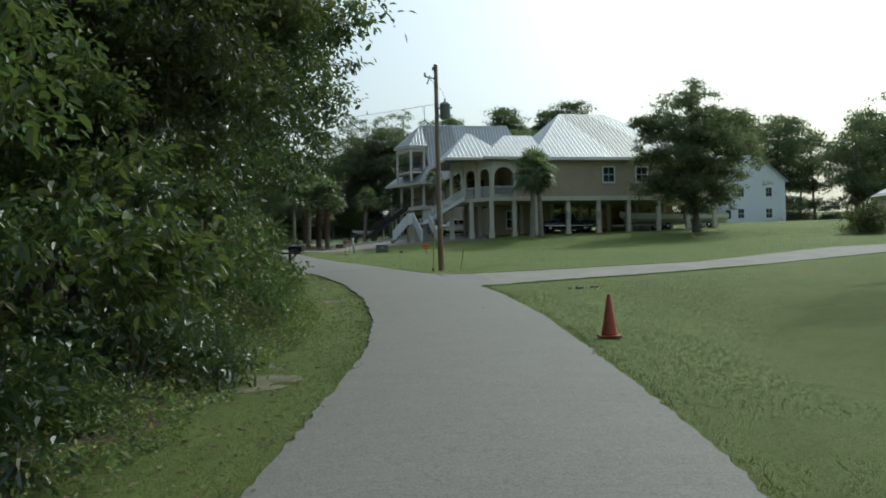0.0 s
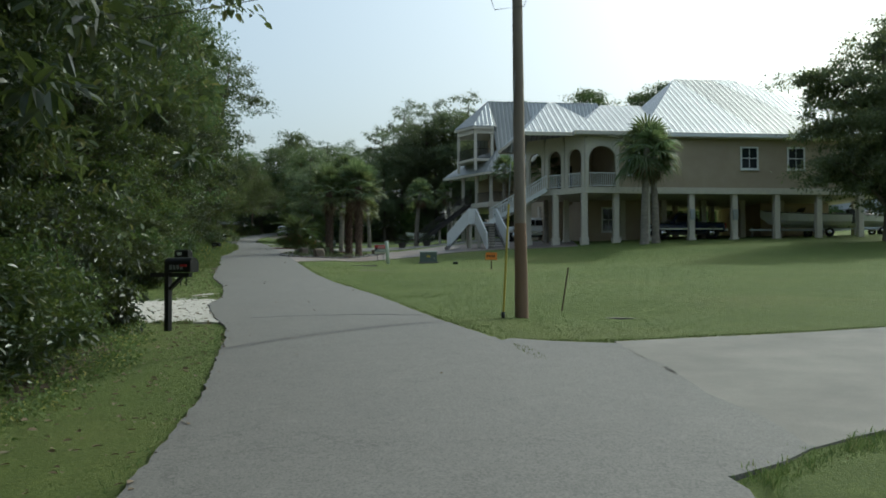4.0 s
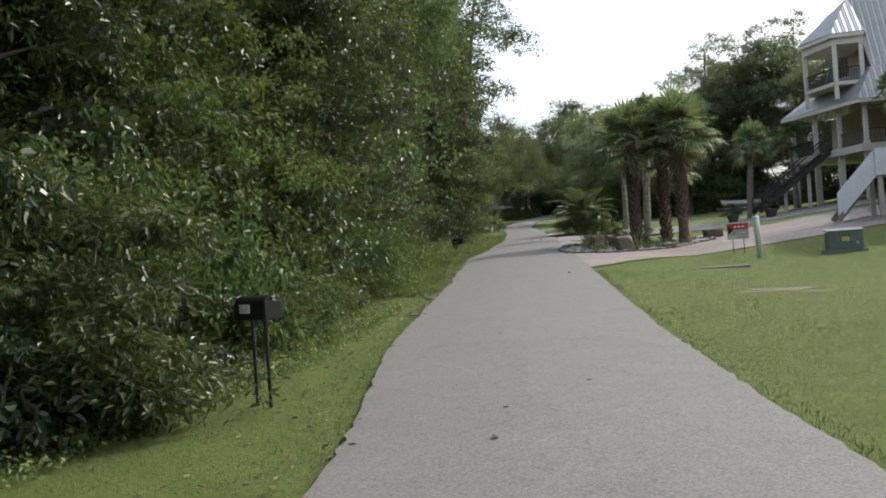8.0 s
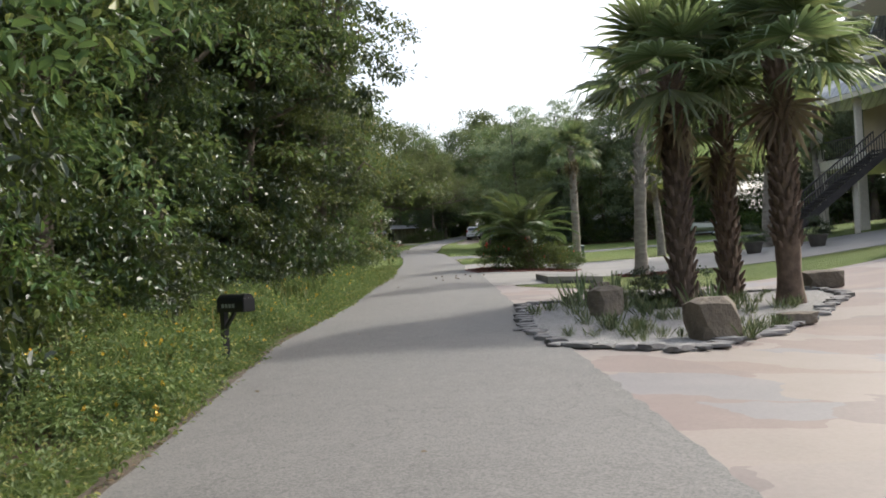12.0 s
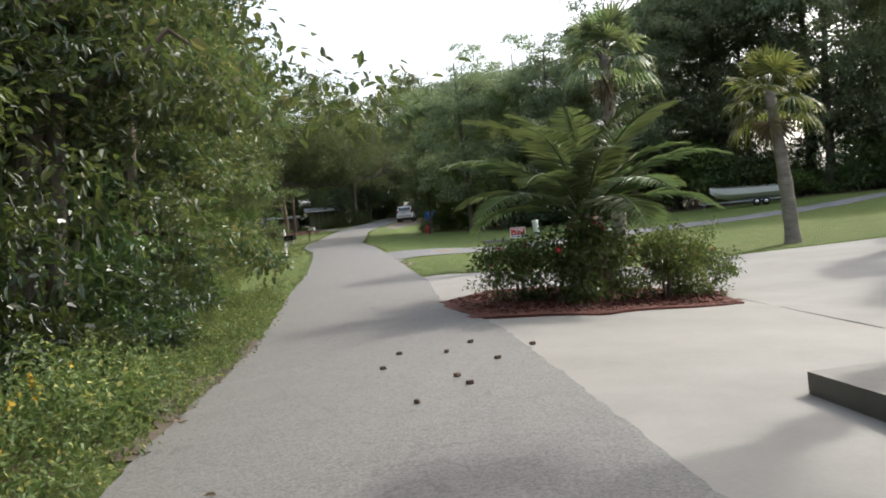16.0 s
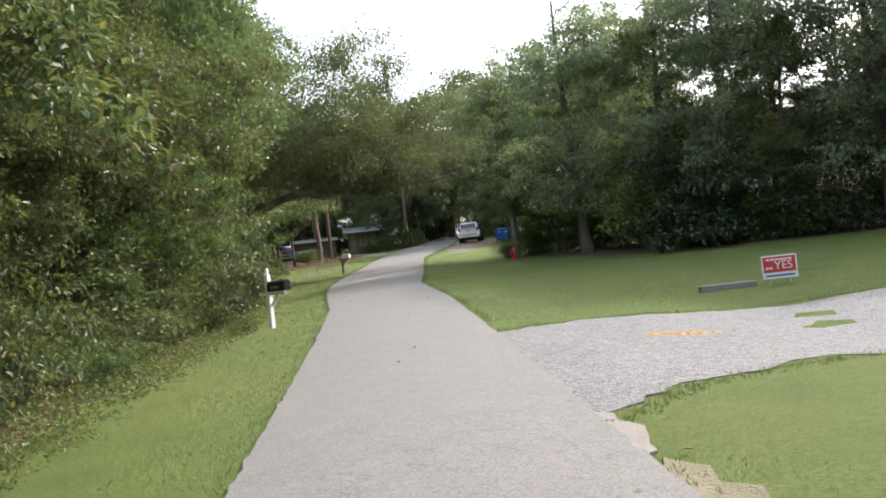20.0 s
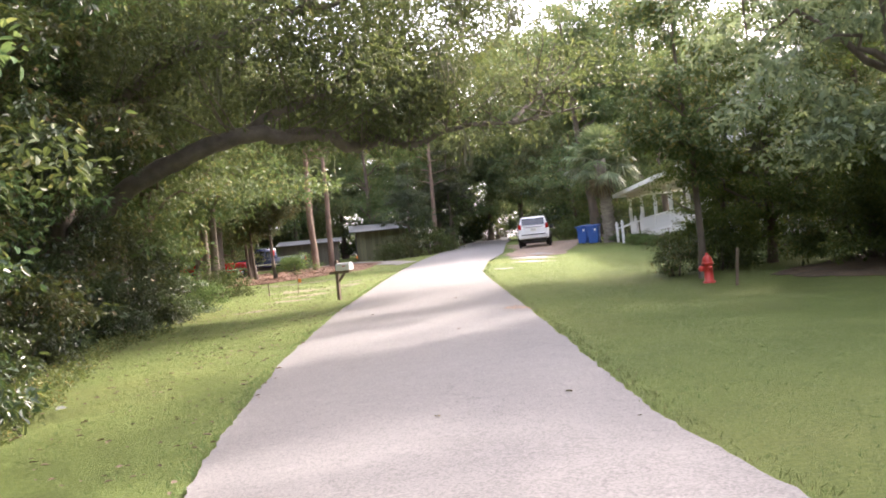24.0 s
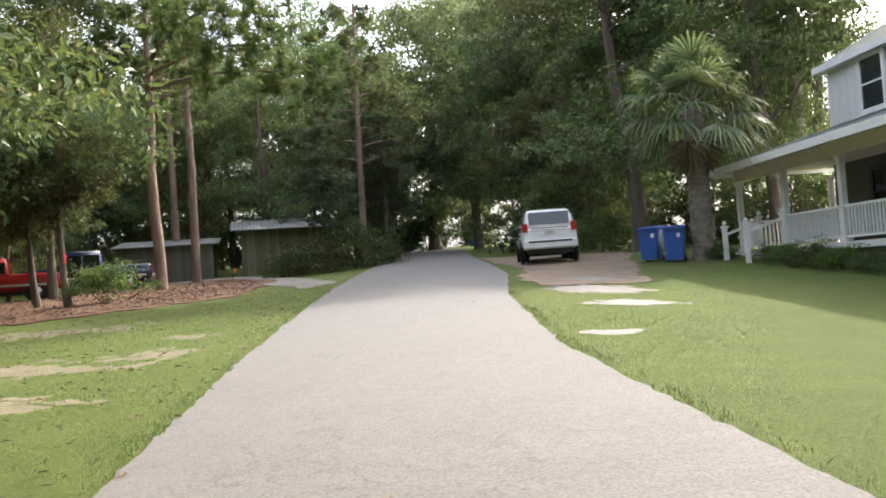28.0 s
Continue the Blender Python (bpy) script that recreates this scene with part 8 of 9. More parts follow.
def marker_post(x, y, h, tilt, label):
    m = thing("marker_post", x, y, land1(x, y), 0, label, "post", "pipe marker posts")
    m.matrix_basis = m.matrix_basis @ pose(0, 0, 0, 0, tilt, 0)
    part("pipe", lathe([(0.095, -0.15), (0.095, h - 0.03), (0.085, h - 0.01)], 18), M["pvc"], m)
    part("cap", lathe([(0.105, h - 0.09), (0.105, h - 0.005), (0.08, h + 0.02), (0.0, h + 0.025)], 18, False), M["pvc"], m)


def realtor_sign():
    s = thing("yard_sign", -8.65, 74.8, land1(-8.65, 74.8), 4, "small red, white and grey yard sign on a wire frame", "sign")
    part("frame", tubes("frame", [(np.array([(-0.17, 0, -0.15), (-0.17, 0, 0.55), (-0.17, 0, 1.0)]), 0.013), (np.array([(0.17, 0, -0.15), (0.17, 0, 1.0)]), 0.013), (np.array([(-0.17, 0, 0.5), (0.17, 0, 0.5)]), 0.011)], M["wire"], 6), None, s)
    pl = part("panel", bx(-0.34, -0.02, 0.48, 0.34, 0.0, 1.0, 0.004), M["steel"], s)
    part("red_band", bx(-0.335, -0.026, 0.80, 0.335, -0.021, 0.99), M["sign_red"], pl)
    part("white_band", bx(-0.335, -0.026, 0.49, 0.335, -0.021, 0.60), M["cream"], pl)
    bars(pl, -0.12, 0.26, -0.029, 0.86, 0.91, 3, M["white"])
    bars(pl, -0.02, 0.28, -0.029, 0.67, 0.71, 4, M["white"])
    bars(pl, -0.02, 0.28, -0.029, 0.53, 0.56, 5, M["black"])
    part("portrait_panel", poly([(-0.30, -0.027, 0.64), (-0.30, -0.027, 0.92), (-0.14, -0.027, 0.78)], 0.004, (0, -1, 0)), M["black"], pl)


def text_mesh(body, size, mat, extrude=0.002):
    c = bpy.data.curves.new("text", "FONT")
    c.body, c.size, c.extrude, c.align_x, c.align_y = body, size, extrude, "CENTER", "CENTER"
    o = bpy.data.objects.new("text", c)
    scene.collection.objects.link(o)
    bpy.context.view_layer.update()
    me = bpy.data.meshes.new_from_object(o.evaluated_get(bpy.context.evaluated_depsgraph_get()))
    bpy.data.objects.remove(o)
    me.materials.clear()
    me.materials.append(mat)
    return me


def yes_sign():
    s = thing("yard_sign", -25.65, 125.7, land1(-25.65, 125.7), 14, "red campaign yard sign reading YES with a white edge", "sign")
    part("frame", tubes("frame", [(np.array([(-0.2, 0, -0.12), (-0.2, 0, 0.5)]), 0.008), (np.array([(0.2, 0, -0.12), (0.2, 0, 0.5)]), 0.008)], M["steel"], 6), None, s)
    pl = part("panel", bx(-0.36, -0.012, 0.12, 0.36, 0.0, 0.60, 0.003), M["white"], s)
    part("red_field", bx(-0.33, -0.017, 0.25, 0.33, -0.012, 0.57), M["sign_red"], pl)
    part("blue_band", bx(-0.30, -0.017, 0.165, 0.30, -0.012, 0.20), M["bin_blue"], pl)
    bars(pl, -0.27, 0.27, -0.019, 0.495, 0.53, 6, M["white"], gap=0.15)
    bars(pl, -0.29, -0.14, -0.019, 0.32, 0.36, 2, M["white"], gap=0.15)
    part("lettering", text_mesh("YES", 0.24, M["white"]), None, pl, "white letters YES").matrix_basis = Matrix.Translation((0.08, -0.020, 0.385)) @ Matrix.Rotation(math.pi / 2, 4, "X")


def hydrant():
    h = thing("fire_hydrant", -36.75, 152.3, land1(-36.75, 152.3), 0, "red fire hydrant on the lawn", "hydrant")
    part("barrel", lathe([(0.15, -0.1), (0.15, 0.05), (0.11, 0.06), (0.11, 0.44), (0.145, 0.45), (0.145, 0.50), (0.115, 0.51)], 18), M["red"], h)
    part("bonnet", lathe([(0.125, 0.51), (0.125, 0.55), (0.11, 0.60), (0.07, 0.66), (0.035, 0.68), (0.035, 0.73), (0.0, 0.74)], 18, False), M["red"], h)
    for a, r, l in ((200, 0.075, 0.20), (110, 0.055, 0.18), (290, 0.055, 0.18)):
        q = part("outlet", lathe([(r * 0.8, 0), (r * 0.8, l - 0.07), (r, l - 0.06), (r, l), (r * 0.4, l + 0.01), (r * 0.35, l + 0.04)], 12), M["red"], h)
        q.matrix_basis = Matrix.Translation((0, 0, 0.36)) @ Matrix.Rotation(radians(a), 4, "Z") @ Matrix.Rotation(math.pi / 2, 4, "Y")
    for k in range(6):
        part("bolt", bx(0.125 * math.cos(k * 1.047) - 0.012, 0.125 * math.sin(k * 1.047) - 0.012, 0.49, 0.125 * math.cos(k * 1.047) + 0.012, 0.125 * math.sin(k * 1.047) + 0.012, 0.53), M["red"], h)


def stake(x, y, h, tilt, mat, label, w=0.05):
    s = thing("wooden_stake", x, y, land1(x, y), 10, label, "stake", "survey stakes")
    s.matrix_basis = s.matrix_basis @ pose(0, 0, 0, 0, tilt, 0)
    part("shaft", bx(-w / 2, -w / 2, -0.1, w / 2, w / 2, h, 0.004), M[mat], s)
    return s


def wheelie_bin(x, y, turn):
    b = thing("wheelie_bin", x, y, land1(x, y), turn, "blue plastic wheeled bin with a lid beside the palm", "bin", "blue bins")
    part("body", loft([(-0.30, [(-0.24, 0.06), (0.24, 0.06), (0.29, 0.95), (-0.29, 0.95)]), (0.28, [(-0.24, 0.06), (0.24, 0.06), (0.30, 0.98), (-0.30, 0.98)])]), M["bin_blue"], b)
    part("lid", poly([(-0.32, -0.36, 0.96), (0.32, -0.36, 0.96), (0.32, 0.33, 1.05), (-0.32, 0.33, 1.05)], 0.05), M["bin_blue"], b)
    part("handle", tubes("handle", [(np.array([(-0.25, 0.40, 1.0), (0.25, 0.40, 1.0)]), 0.018)], M["bin_blue"], 6), None, b)
    part("label_square", bx(0.10, -0.318, 0.72, 0.20, -0.305, 0.84), M["white"], b)
    for sx in (-0.26, 0.26):
        part("wheel", lathe([(0.02, -0.03), (0.12, -0.03), (0.12, 0.03), (0.02, 0.03)], 14), M["black"], b).matrix_basis = Matrix.Translation((sx, 0.28, 0.12)) @ Matrix.Rotation(math.pi / 2, 4, "Y")


traffic_cone()
utility_pole()
culvert_head()
utility_box(-5.5, 72.6, 8, "dark green utility cabinet on the lawn")
utility_box(-20.9, 113.1, 14, "dark green utility cabinet by the palm", 0.8, 0.7, 0.62)
marker_post(-7.8, 72.6, 1.25, -4, "pale green pipe marker post with a cap")
marker_post(-23.15, 113.5, 1.15, -5, "white pipe marker post with a cap")
realtor_sign()
yes_sign()
hydrant()
c1 = thing("valve_cover", -8.6, 69.2, land1(-8.6, 69.2), 18, "flat concrete valve cover in the lawn", "cover")
part("slab", bx(-0.75, -0.25, -0.05, 0.75, 0.25, 0.04, 0.01), M["old_concrete"], c1)
c2 = thing("valve_cover", -22.4, 111.8, land1(-22.4, 111.8), 18, "flat grey cover slab by the marker post", "cover")
part("slab", bx(-0.6, -0.22, -0.05, 0.6, 0.22, 0.05, 0.01), M["old_concrete"], c2)
c3 = thing("parking_stop", -26.7, 125.75, land1(-26.7, 125.75), 16, "pale concrete parking stop on the lawn", "kerb")
part("block", bx(-0.6, -0.09, -0.03, 0.6, 0.09, 0.13, 0.03), M["concrete"], c3)
c4 = thing("spare_block", -3.8, 71.0, land1(-3.8, 71), 0, "small black box beside the cabinet", "box")
part("block", bx(-0.12, -0.1, -0.03, 0.12, 0.1, 0.12, 0.015), M["black"], c4)


def culvert_slab():
    c = thing("culvert_box", -17.45, 91.3, 4.05, 0, "raised concrete slab over a dark culvert mouth", "culvert")
    top = [(-1.15, 0.8, 0.45), (-0.35, -1.3, 0.37), (1.03, -0.2, 0.29), (0.23, 1.9, 0.37)]
    part("slab", poly([(x, y, z - 0.28) for x, y, z in top], 0.28), M["old_concrete"], c)
    corner, d = Vector(top[1]), Vector(top[2]) - Vector(top[1])
    n = Vector((d.y, -d.x, 0)).normalized() * 0.015
    a, e = corner + d * 0.25 - Vector((0, 0, 0.23)), corner + d * 0.86 - Vector((0, 0, 0.23))
    # No opening is cut: a dark plate paints the mouth's shade on the face.
    part("culvert_mouth", poly([a + n, a - n, e - n, e + n], 0.115), M["porch_dark"], c, "dark culvert mouth")


culvert_slab()

# stakes and flags
stake(-36.15, 151.0, 0.85, 6, "wood", "leaning grey wooden stake near the hydrant", 0.06)
stake(-38.4, 169.5, 0.72, 3, "cream", "short pale post on the lawn", 0.09)
for (a, b) in ((-52.9, 162.6), (-60.2, 186.2)):
    s = stake(a, b, 0.62, 2, "wood", "thin stake with a pink survey flag", 0.025)
    part("flag", bx(0.0, -0.004, 0.46, 0.13, 0.004, 0.60), M["orange"], s, "pink-orange survey ribbon")
stake(-54.0, 162.2, 0.55, -3, "wood", "thin grey survey stake", 0.03)
wheelie_bin(-42.85, 179.2, -10)
wheelie_bin(-43.5, 179.9, -22)
wheelie_bin(-58.6, 238.0, 0)
ps = thing("posted_sign", -61.7, 177.3, land1(-61.7, 177.3) + 1.55, -16, "small red notice nailed to a slim tree trunk", "sign")
part("panel", bx(-0.11, -0.17, -0.15, 0.11, -0.08, 0.15, 0.004), M["sign_red"], ps)
bars(ps, -0.07, 0.08, -0.173, -0.02, 0.03, 3, M["white"])

# ---------------------------------------------------------------- stone bed under the fan palms
bed = sheet("planting_bed", [(-16.2, 80.0), (-15.7, 78.3), (-14.9, 76.6), (-13.3, 76.5), (-12.4, 78.7), (-10.7, 84.6), (-11.1, 86.3), (-13.4, 86.6), (-15.4, 83.7), (-16.75, 82.5)], 0.05, M["bed_gravel"], 0.5, 0.05, label="planting bed of pale gravel and sandy soil", category="flower bed", skirt=0.2)
rim = [(-16.2, 80.0), (-15.7, 78.3), (-14.9, 76.6), (-13.3, 76.5), (-12.4, 78.7), (-10.7, 84.6), (-11.1, 86.3), (-13.4, 86.6), (-15.4, 83.7), (-16.75, 82.5), (-16.2, 80.0)]
k = 0
for (ax, ay), (bxx, byy) in zip(rim, rim[1:]):
    n = max(1, int(math.hypot(bxx - ax, byy - ay) / 0.28))
    for q in range(n):
        x, y = ax + (bxx - ax) * (q + 0.5) / n, ay + (byy - ay) * (q + 0.5) / n
        s = tagged(part("edging_stone", stone(random.uniform(0.12, 0.24), random.uniform(0.09, 0.15), random.uniform(0.035, 0.075), k), M["rock_grey"], None), "flat grey edging stone round the palm bed", "stone", "edging stones")
        s.matrix_basis = pose(x + random.uniform(-0.05, 0.05), y + random.uniform(-0.05, 0.05), land1(x, y) + 0.035, 0, 0, random.uniform(0, 360))
        k += 1
for x, y, r, hgt, lab in ((-13.1, 77.7, 0.36, 0.5, "large squared brown boulder in the palm bed"), (-11.0, 86.6, 0.46, 0.34, "brown boulder at the end of the palm bed"), (-14.9, 80.6, 0.30, 0.45, "mossy brown boulder among the plants"), (-15.3, 83.0, 0.26, 0.38, "squared brown boulder among the grasses"), (-11.9, 80.4, 0.3, 0.16, "flat brown stone at the bed's edge")):
    s = tagged(part("boulder", stone(r, r * 0.72, hgt, k, 0.16), M["rock"], None), lab, "rock", "boulders")
    s.matrix_basis = pose(x, y, land1(x, y) + 0.05, 0, 0, random.uniform(0, 90))
    k += 1
g = np.random.default_rng(9)
spots, hs = [], []
for _ in range(120):
    x, y = g.uniform(-16.5, -11.6), g.uniform(77.0, 86.0)
    if x > -16.4 + max(0, (80 - y)) * 0.35 + max(0, y - 83.2) * 0.9 and x < -12.6 + (y - 77.5) * 0.22:
        spots.append((x, y, land1(x, y) + 0.045))
        hs.append(g.uniform(0.13, 0.30))
tufts("border_plants", spots, np.array(hs), 40, M["border"], "tufts of pale strappy border grass in the palm bed", width=0.02, seed=3, lean=0.5)
for x, y in ((-15.58, 82.0), (-14.95, 82.15), (-13.2, 80.2)):
    tufts("yucca_clump", [(x, y, land1(x, y) + 0.045)], np.array([0.62]), 26, M["border"], "upright strappy yucca clump", "plant", 0.02, 4, 0.24)
for x, y, s in ((-14.4, 82.5, 0.38), (-13.8, 84.4, 0.42), (-14.2, 83.3, 0.3)):
    plant_bush(B["c"], x, y, 70 * x, s, "small dark open shrub in the palm bed", "shrubs in the palm bed")
# bushes under the date palm
for x, y, s, lab in ((-21.75, 99.0, 0.62, "flowering shrub in the mulch bed"), (-20.75, 99.0, 0.8, "dense green shrub at the palm's foot"), (-19.5, 99.2, 0.66, "flowering shrub in the mulch bed"), (-20.5, 100.5, 0.66, "dense green shrub at the palm's foot"), (-18.9, 100.0, 0.55, "small shrub in the mulch bed")):
    b = plant_bush(B["b" if "flower" in lab else "a"], x, y, random.uniform(0, 360), s, lab, "shrubs under the date palm", 1.25)
    gg = np.random.default_rng(int(abs(x) * 10))
    for q in range(7):
        at = unit(gg.normal(size=3)) * [0.72, 0.72, 0.3] + [0, 0, 0.95]
        v, f = leaf_data(np.repeat(at[None], 4, 0), unit(gg.normal(size=(4, 3))), unit(gg.normal(size=(4, 3))), np.full(4, 0.08), np.full(4, 0.9))
        part("bloom", mesh_of("bloom", v, f, M["petal"]), None, b, "red bloom")


def litter_flakes(name, outline, n, seed, mat, label, category, size, lift):
    """Loose chips or needles lying inside an outline."""
    g = np.random.default_rng(seed)
    p = np.array(outline, float)
    c = p.mean(0)
    k = g.integers(0, len(p), n)
    a, e = p[k], p[(k + 1) % len(p)]
    u, w = g.uniform(0, 1, (n, 1)), np.sqrt(g.uniform(0, 1, (n, 1)))
    xy = c + (a + (e - a) * u - c) * w * 0.98
    way = unit(np.concatenate([g.normal(size=(n, 2)), g.uniform(-0.1, 0.35, (n, 1))], 1))
    v, f = leaf_data(np.concatenate([xy, (land(xy[:, 0], xy[:, 1]) + lift)[:, None]], 1), way, unit(g.normal(size=(n, 3)) * 0.4 + [0, 0, 1.0]), size * g.uniform(0.5, 1.5, n), np.full(n, 0.3))
    tagged(new(name, mesh_of(name, v, f, mat)), label, category, "", "stuff")


litter_flakes("mulch_chips", [(-23.1, 99.6), (-22.1, 97.2), (-20.2, 97.2), (-18.5, 98.3), (-18.7, 100.1), (-20.4, 101.2), (-22.4, 100.9)], 3200, 411, M["mulch"], "loose red mulch chips round the date palm", "mulch", 0.07, 0.05)
litter_flakes("mulch_chips", [(-15.7 + 0.98 * math.cos(a * 0.7), 95.1 + 0.98 * math.sin(a * 0.7)) for a in range(9)], 900, 413, M["mulch"], "loose mulch chips round the tall palm", "mulch", 0.07, 0.05)
litter_flakes("pine_needles_litter", [(-56.2, 178.0), (-57.3, 175.2), (-59.5, 172.0), (-62.5, 172.7), (-69, 178), (-69, 189), (-63, 191.0), (-58.7, 186.3)], 5200, 412, M["straw"], "fallen pine needles and twigs under the pines", "pine straw", 0.11, 0.025)
# pots and steps at the rear stairs
for x, y in ((-12.0, 104.2), (-9.6, 103.4)):
    p = thing("planter", x, y, land1(x, y), 0, "round pot with a clipped shrub by the stairs", "planter", "planters")
    part("pot", lathe([(0.26, 0), (0.38, 0.42), (0.42, 0.44), (0.42, 0.5), (0.36, 0.5), (0.34, 0.42)], 18), M["dark_concrete"], p)
    q = part("shrub", B["c"][1], None, p)
    q.matrix_basis = Matrix.Translation((0, 0, 0.4)) @ Matrix.Diagonal((0.5, 0.5, 0.4, 1))
# hedge plants along the white house porch
for k in range(9):
    t = 2.9 + k * 1.15
    x, y = -40.9 + 0.307 * t - 0.952 * 0.6, 180.0 - 0.952 * t - 0.307 * 0.6
    plant_bush(B["ab"[k % 2]], x, y, random.uniform(0, 360), random.uniform(0.32, 0.5), "low clipped shrub below the porch rail", "porch shrubs", 0.9)
plant_bush(B["a"], -41.6, 178.9, 30, 0.45, "low clipped shrub below the porch rail", "porch shrubs", 0.8)


# ---------------------------------------------------------------- grass, weeds and fallen leaves
def strip_spots(g, n, y0, y1, edge, off0, off1):
    """Random spots beside an edge line; off is metres to the right of it."""
    y = g.uniform(y0, y1, n)
    x = along(y, edge) + g.uniform(off0, off1, n)
    return x, y


def on_bare(x, y):
    """Places kept free of grass: drives, beds and the lane."""
    lane = (x > along(y, LEFT_EDGE) - 0.02) & (x < along(y, RIGHT_EDGE) + 0.02)
    drives = ((y > 39.9) & (y < 46.4) & (x < along(y, LEFT_EDGE) + 0.3)) | ((y > 29.4) & (y < 38) & (x > 1.0)) | ((y > 68) & (y < 106) & (x > along(y, RIGHT_EDGE) - 0.2)) | ((y > 112.4) & (y < 121.5) & (x > along(y, RIGHT_EDGE) - 0.3)) | ((y > 171) & (x > -48))
    return lane | drives


def verge_grass(name, n, y0, y1, edge, off0, off1, height, mat, label, seed, width=0.14, lean=0.5, per=2, fade=0.0):
    g = np.random.default_rng(seed)
    x, y = strip_spots(g, n, y0, y1, edge, off0, off1)
    keep = ~on_bare(x, y)
    if fade:
        keep &= g.uniform(0, 1, n) < np.exp(-((x - along(y, edge)) / fade) ** 2)
    x, y = x[keep], y[keep]
    clump = np.array([noise.noise(Vector((float(a) * 0.5, float(b) * 0.5, 2.0))) for a, b in zip(x, y)])
    k = g.uniform(-0.7, 0.6, len(x)) < clump + 0.35
    x, y, clump = x[k], y[k], clump[k]
    spots = np.stack([x, y, land(x, y) - 0.01], 1)
    tufts(name, spots, height * (0.75 + 0.5 * (clump + 0.5)), per, mat, label, "grass", width, seed, lean)


def leafy_weeds(name, n, y0, y1, edge, off0, off1, height, size, label, seed, mat="weed", per=14, blooms=0):
    """Soft weeds: low masses of small leaves, higher where they clump."""
    g = np.random.default_rng(seed)
    x, y = strip_spots(g, n, y0, y1, edge, off0, off1)
    keep = ~on_bare(x, y)
    x, y = x[keep], y[keep]
    hill = np.array([noise.noise(Vector((float(a) * 0.7, float(b) * 0.7, 5.0))) + 0.5 * noise.noise(Vector((float(a) * 2.1, float(b) * 2.1, 8.0))) for a, b in zip(x, y)])
    top = height * np.clip(0.55 + 0.9 * hill, 0.12, 1.5)
    z = land(x, y) + top * g.uniform(0.15, 1.0, len(x)) ** 0.7
    c = np.stack([x, y, z], 1)
    v, f = spray(g, c, np.full(len(c), size * 2.6), per, size, 0.55, 0.1)
    tagged(new(name, mesh_of(name, v, f, M[mat])), label, "plants", "", "stuff")
    if blooms:
        pick = c[g.choice(len(c), blooms, replace=False)] + [0, 0, 0.06]
        b = np.repeat(pick, 4, 0)
        v, f = leaf_data(b, unit(g.normal(size=b.shape) + [0, 0, 0.4]), unit(g.normal(size=b.shape)), np.full(len(b), 0.045), np.full(len(b), 0.9))
        tagged(new("yellow_flowers", mesh_of("yellow_flowers", v, f, M["bloom"])), "small yellow flowers among the weeds", "flowers", "", "stuff")


verge_grass("verge_grass", 30000, 4, 66, LEFT_EDGE, -4.5, 0.02, 0.04, M["blade"], "mown grass of the verge beside the lane", 301, 0.11, 0.6, 3)
verge_grass("verge_grass", 26000, 100, 175, LEFT_EDGE, -7.5, 0.02, 0.04, M["blade"], "mown grass of the verge beside the lane", 302, 0.11, 0.6, 3)
verge_grass("lawn_grass", 30000, 6, 68, RIGHT_EDGE, -0.02, 7.0, 0.036, M["blade"], "mown lawn grass beside the lane", 303, 0.11, 0.6, 3, 3.0)
verge_grass("lawn_grass", 26000, 104, 171, RIGHT_EDGE, -0.02, 7.0, 0.036, M["blade"], "mown lawn grass beside the lane", 304, 0.11, 0.6, 3, 3.0)
verge_grass("lawn_edge", 6000, 6, 171, RIGHT_EDGE, -0.05, 0.22, 0.06, M["blade"], "longer grass fringe at the lane's edge", 305, 0.10)
verge_grass("verge_edge", 6000, 4, 175, LEFT_EDGE, -0.22, 0.05, 0.06, M["blade"], "longer grass fringe at the lane's edge", 306, 0.10)
leafy_weeds("roadside_weeds", 7000, 64, 104, LEFT_EDGE, -2.7, -0.02, 0.34, 0.048, "rank leafy weeds under the trees", 307)
leafy_weeds("roadside_weeds", 6800, 72, 93, LEFT_EDGE, -3.4, -0.25, 0.72, 0.055, "tall leafy weeds with yellow flowers beside the lane", 308, blooms=320)
gw = np.random.default_rng(331)
wy = gw.uniform(73.5, 91.5, 420)
wx = along(wy, LEFT_EDGE) - gw.uniform(1.1, 3.4, 420)
pick = np.array([noise.noise(Vector((float(a) * 0.8, float(b) * 0.8, 3.0))) for a, b in zip(wx, wy)]) > -0.05
tufts("tall_weeds", np.stack([wx, wy, land(wx, wy)], 1)[pick], gw.uniform(0.3, 0.75, 420)[pick], 9, M["weed"], "tall grassy weeds under the trees", width=0.02, seed=332, lean=0.32)
leafy_weeds("roadside_weeds", 2600, 6, 62, FRONT, -0.9, 0.6, 0.26, 0.06, "low leafy growth at the foot of the trees", 309)
leafy_weeds("roadside_weeds", 2200, 103, 150, FRONT, -0.9, 0.9, 0.28, 0.06, "low leafy growth at the foot of the trees", 310)


def fringe(line, n, height, seed, label):
    """Grass that grows over the edge of a drive."""
    g = np.random.default_rng(seed)
    p = np.array(line, float)
    d = np.r_[0, np.cumsum(np.hypot(*np.diff(p, axis=0).T))]
    q = g.uniform(0, d[-1], n)
    x = np.interp(q, d, p[:, 0]) + g.normal(size=n) * 0.09
    y = np.interp(q, d, p[:, 1]) + g.normal(size=n) * 0.09
    tufts("edge_grass", np.stack([x, y, land(x, y) - 0.01], 1), height * g.uniform(0.5, 1.3, n), 4, M["blade"], label, "grass", 0.11, seed, 0.6)


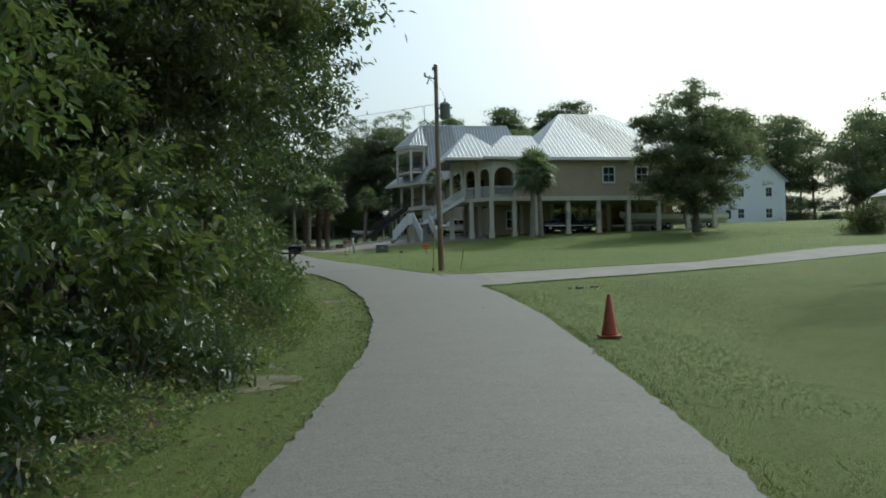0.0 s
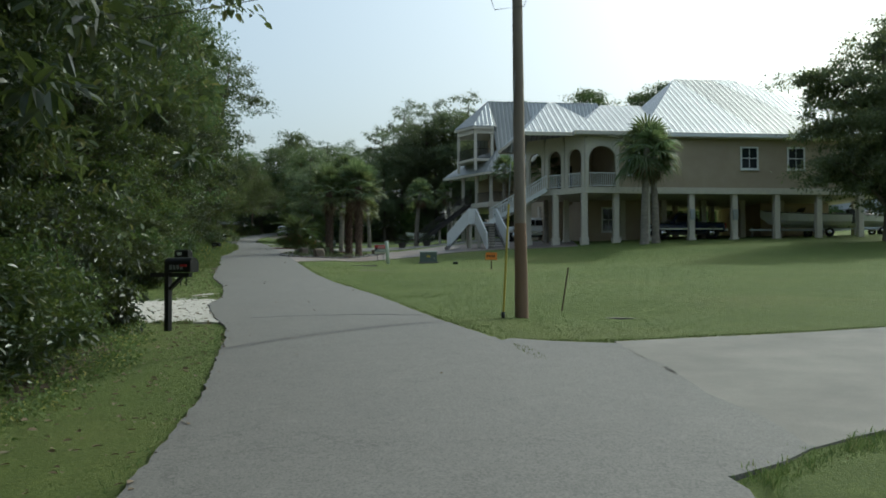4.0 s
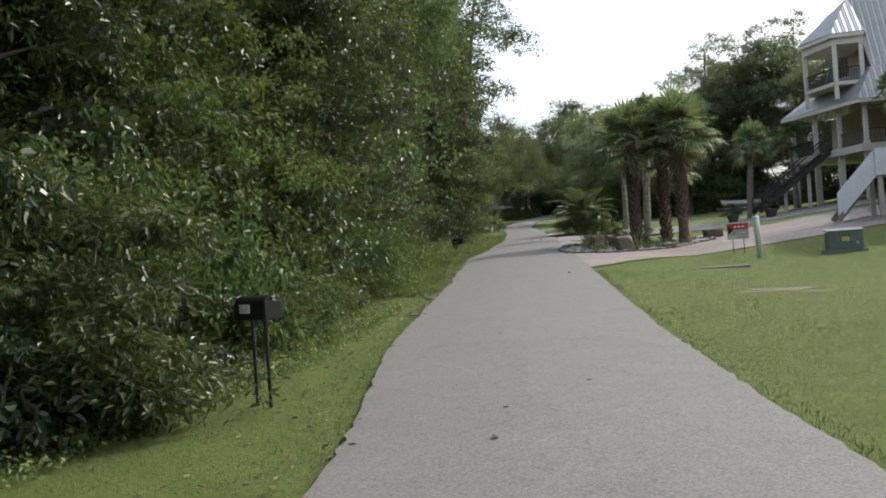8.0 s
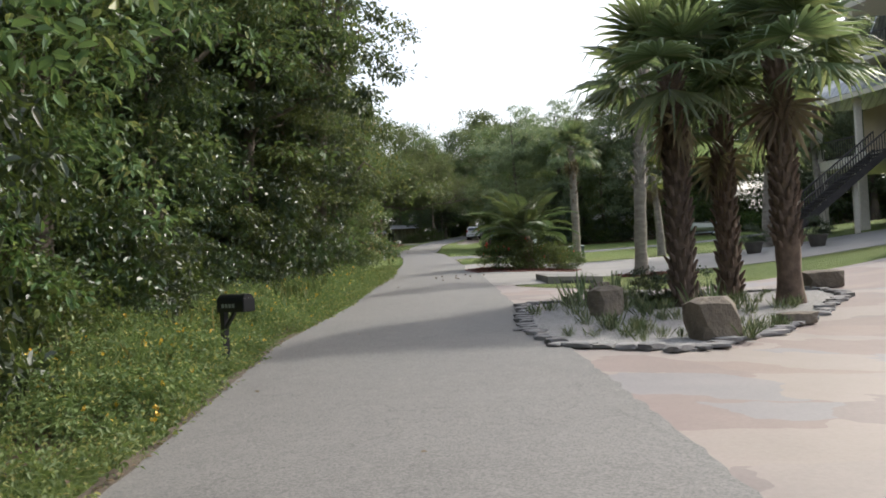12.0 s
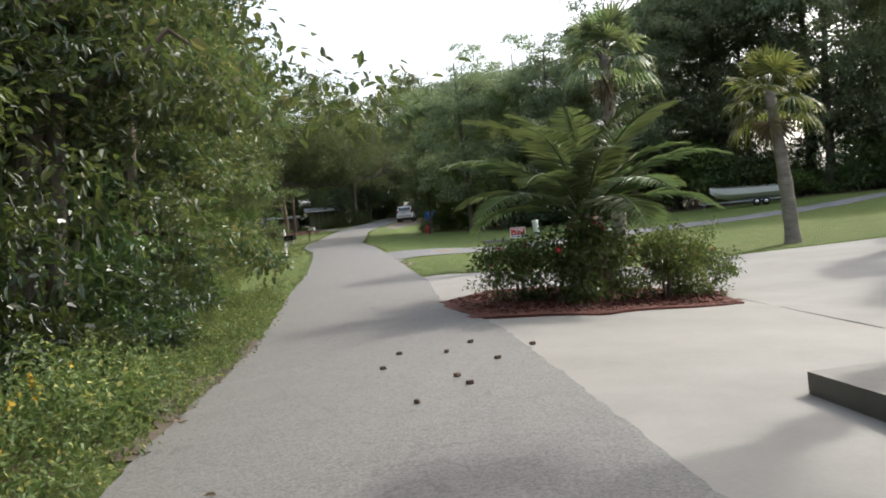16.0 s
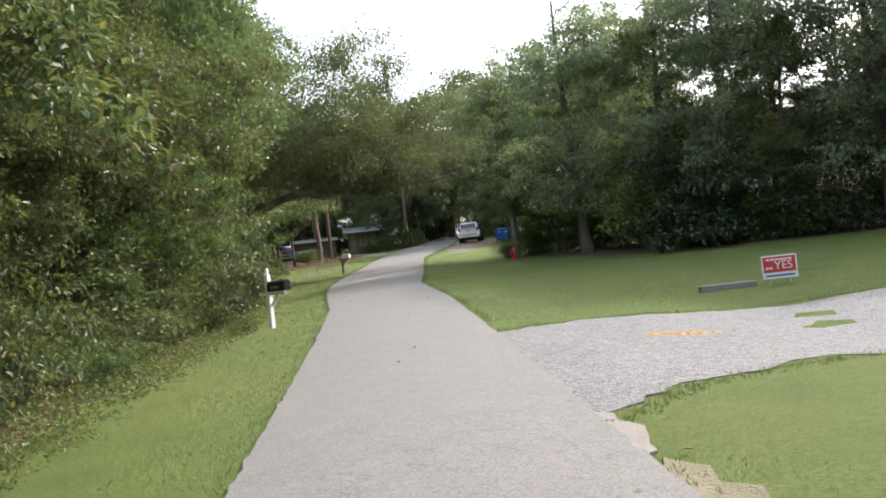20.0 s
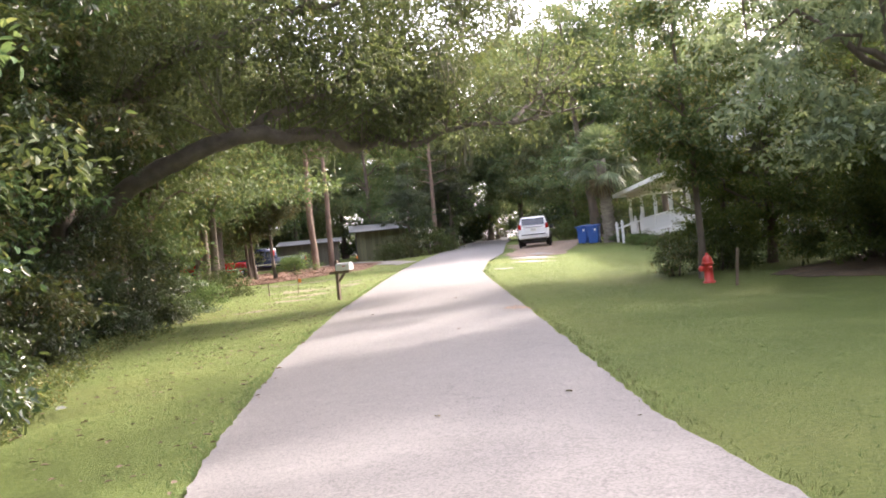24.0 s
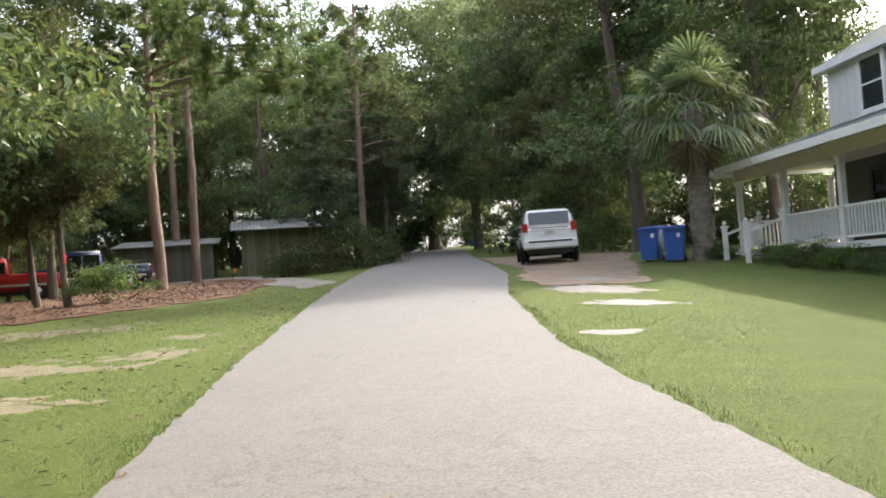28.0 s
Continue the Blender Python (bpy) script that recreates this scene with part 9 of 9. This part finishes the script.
fringe([(-28.2, 112.9), (-27.3, 114.8), (-25.4, 116.7), (-24, 118.3), (-15, 123.3)], 1700, 0.05, 601, "grass growing over the gravel drive's edge")
fringe([(-30.6, 120.0), (-29.9, 120.2), (-28.2, 121.4), (-24.3, 123.1), (-15, 127.0)], 1400, 0.045, 602, "grass growing over the gravel drive's edge")
fringe([(-12.1, 68.7), (-10.9, 73.6), (-8.9, 76.8), (-7.5, 78.0), (-4.5, 79.1)], 1500, 0.055, 603, "lawn grass along the stained drive")
fringe([(-18.3, 88.7), (-17.4, 88.1), (-16.0, 87.9), (-14.7, 88.5), (-13.3, 89.2)], 900, 0.055, 604, "lawn grass along the stained drive")
fringe([(2.2, 29.6), (3.0, 30.6), (3.9, 31.4), (6.4, 32.8), (9.2, 34.3), (13.5, 37.3)], 1800, 0.07, 605, "lawn grass along the concrete drive")
fringe([(0.4, 37.4), (1.9, 37.3), (5.0, 38.3), (12.2, 41.3)], 1400, 0.06, 606, "lawn grass along the concrete drive")
fringe([(-8.2, 46.2), (-9.9, 45.7), (-12.7, 46.8)], 500, 0.08, 607, "grass at the white gravel's edge")
fringe([(-6.0, 40.3), (-8.2, 40.3), (-11, 40.9)], 500, 0.08, 608, "grass at the white gravel's edge")
fringe([(-25.0, 105.6), (-18.4, 107.0), (-12, 108.9), (2, 109.2)], 1200, 0.06, 609, "lawn grass along the pale drive")


def scatter_flakes(name, n, seed, mat, label, category, y0, y1, left, right, size):
    """Dry leaves and bits lying flat."""
    g = np.random.default_rng(seed)
    y = g.uniform(y0, y1, n)
    x = along(y, LEFT_EDGE) + g.uniform(left, right, n)
    inside = (x > along(y, LEFT_EDGE)) & (x < along(y, RIGHT_EDGE))
    z = np.where(inside, lane_top(x, y) + 0.006, land(x, y) + 0.03)
    a = g.uniform(0, 6.28, n)
    way = np.stack([np.cos(a), np.sin(a), g.uniform(-0.05, 0.25, n)], 1)
    v, f = leaf_data(np.stack([x, y, z], 1), unit(way), unit(np.array([0, 0, 1.0]) + g.normal(size=(n, 3)) * 0.2), size * g.uniform(0.5, 1.4, n), np.full(n, 0.6))
    tagged(new(name, mesh_of(name, v, f, mat)), label, category, "", "stuff")


scatter_flakes("fallen_leaves", 2600, 401, M["frond_dead"], "brown fallen leaves along the lane's edge", "leaves", 2, 110, -1.6, 0.08, 0.07)
scatter_flakes("fallen_leaves", 2600, 402, M["frond_dead"], "brown fallen leaves on the verge under the oak", "leaves", 120, 180, -6.0, 0.1, 0.07)
scatter_flakes("fallen_leaves", 70, 403, M["frond_dead"], "few dry leaves and twigs on the lane", "leaves", 5, 175, 0.2, 4.4, 0.07)
# crumbs of bark on the lane before the date palm
for k in range(9):
    x, y = random.uniform(-22.6, -20.8), random.uniform(91.6, 95.4)
    s = tagged(part("bark_chunk", stone(0.034, 0.025, 0.03, 60 + k), M["palm_boot"], None), "dark bark chunk lying on the lane", "debris", "bark chunks")
    s.matrix_basis = pose(x, y, float(lane_top(x, y)) + 0.002, 0, 0, random.uniform(0, 360))
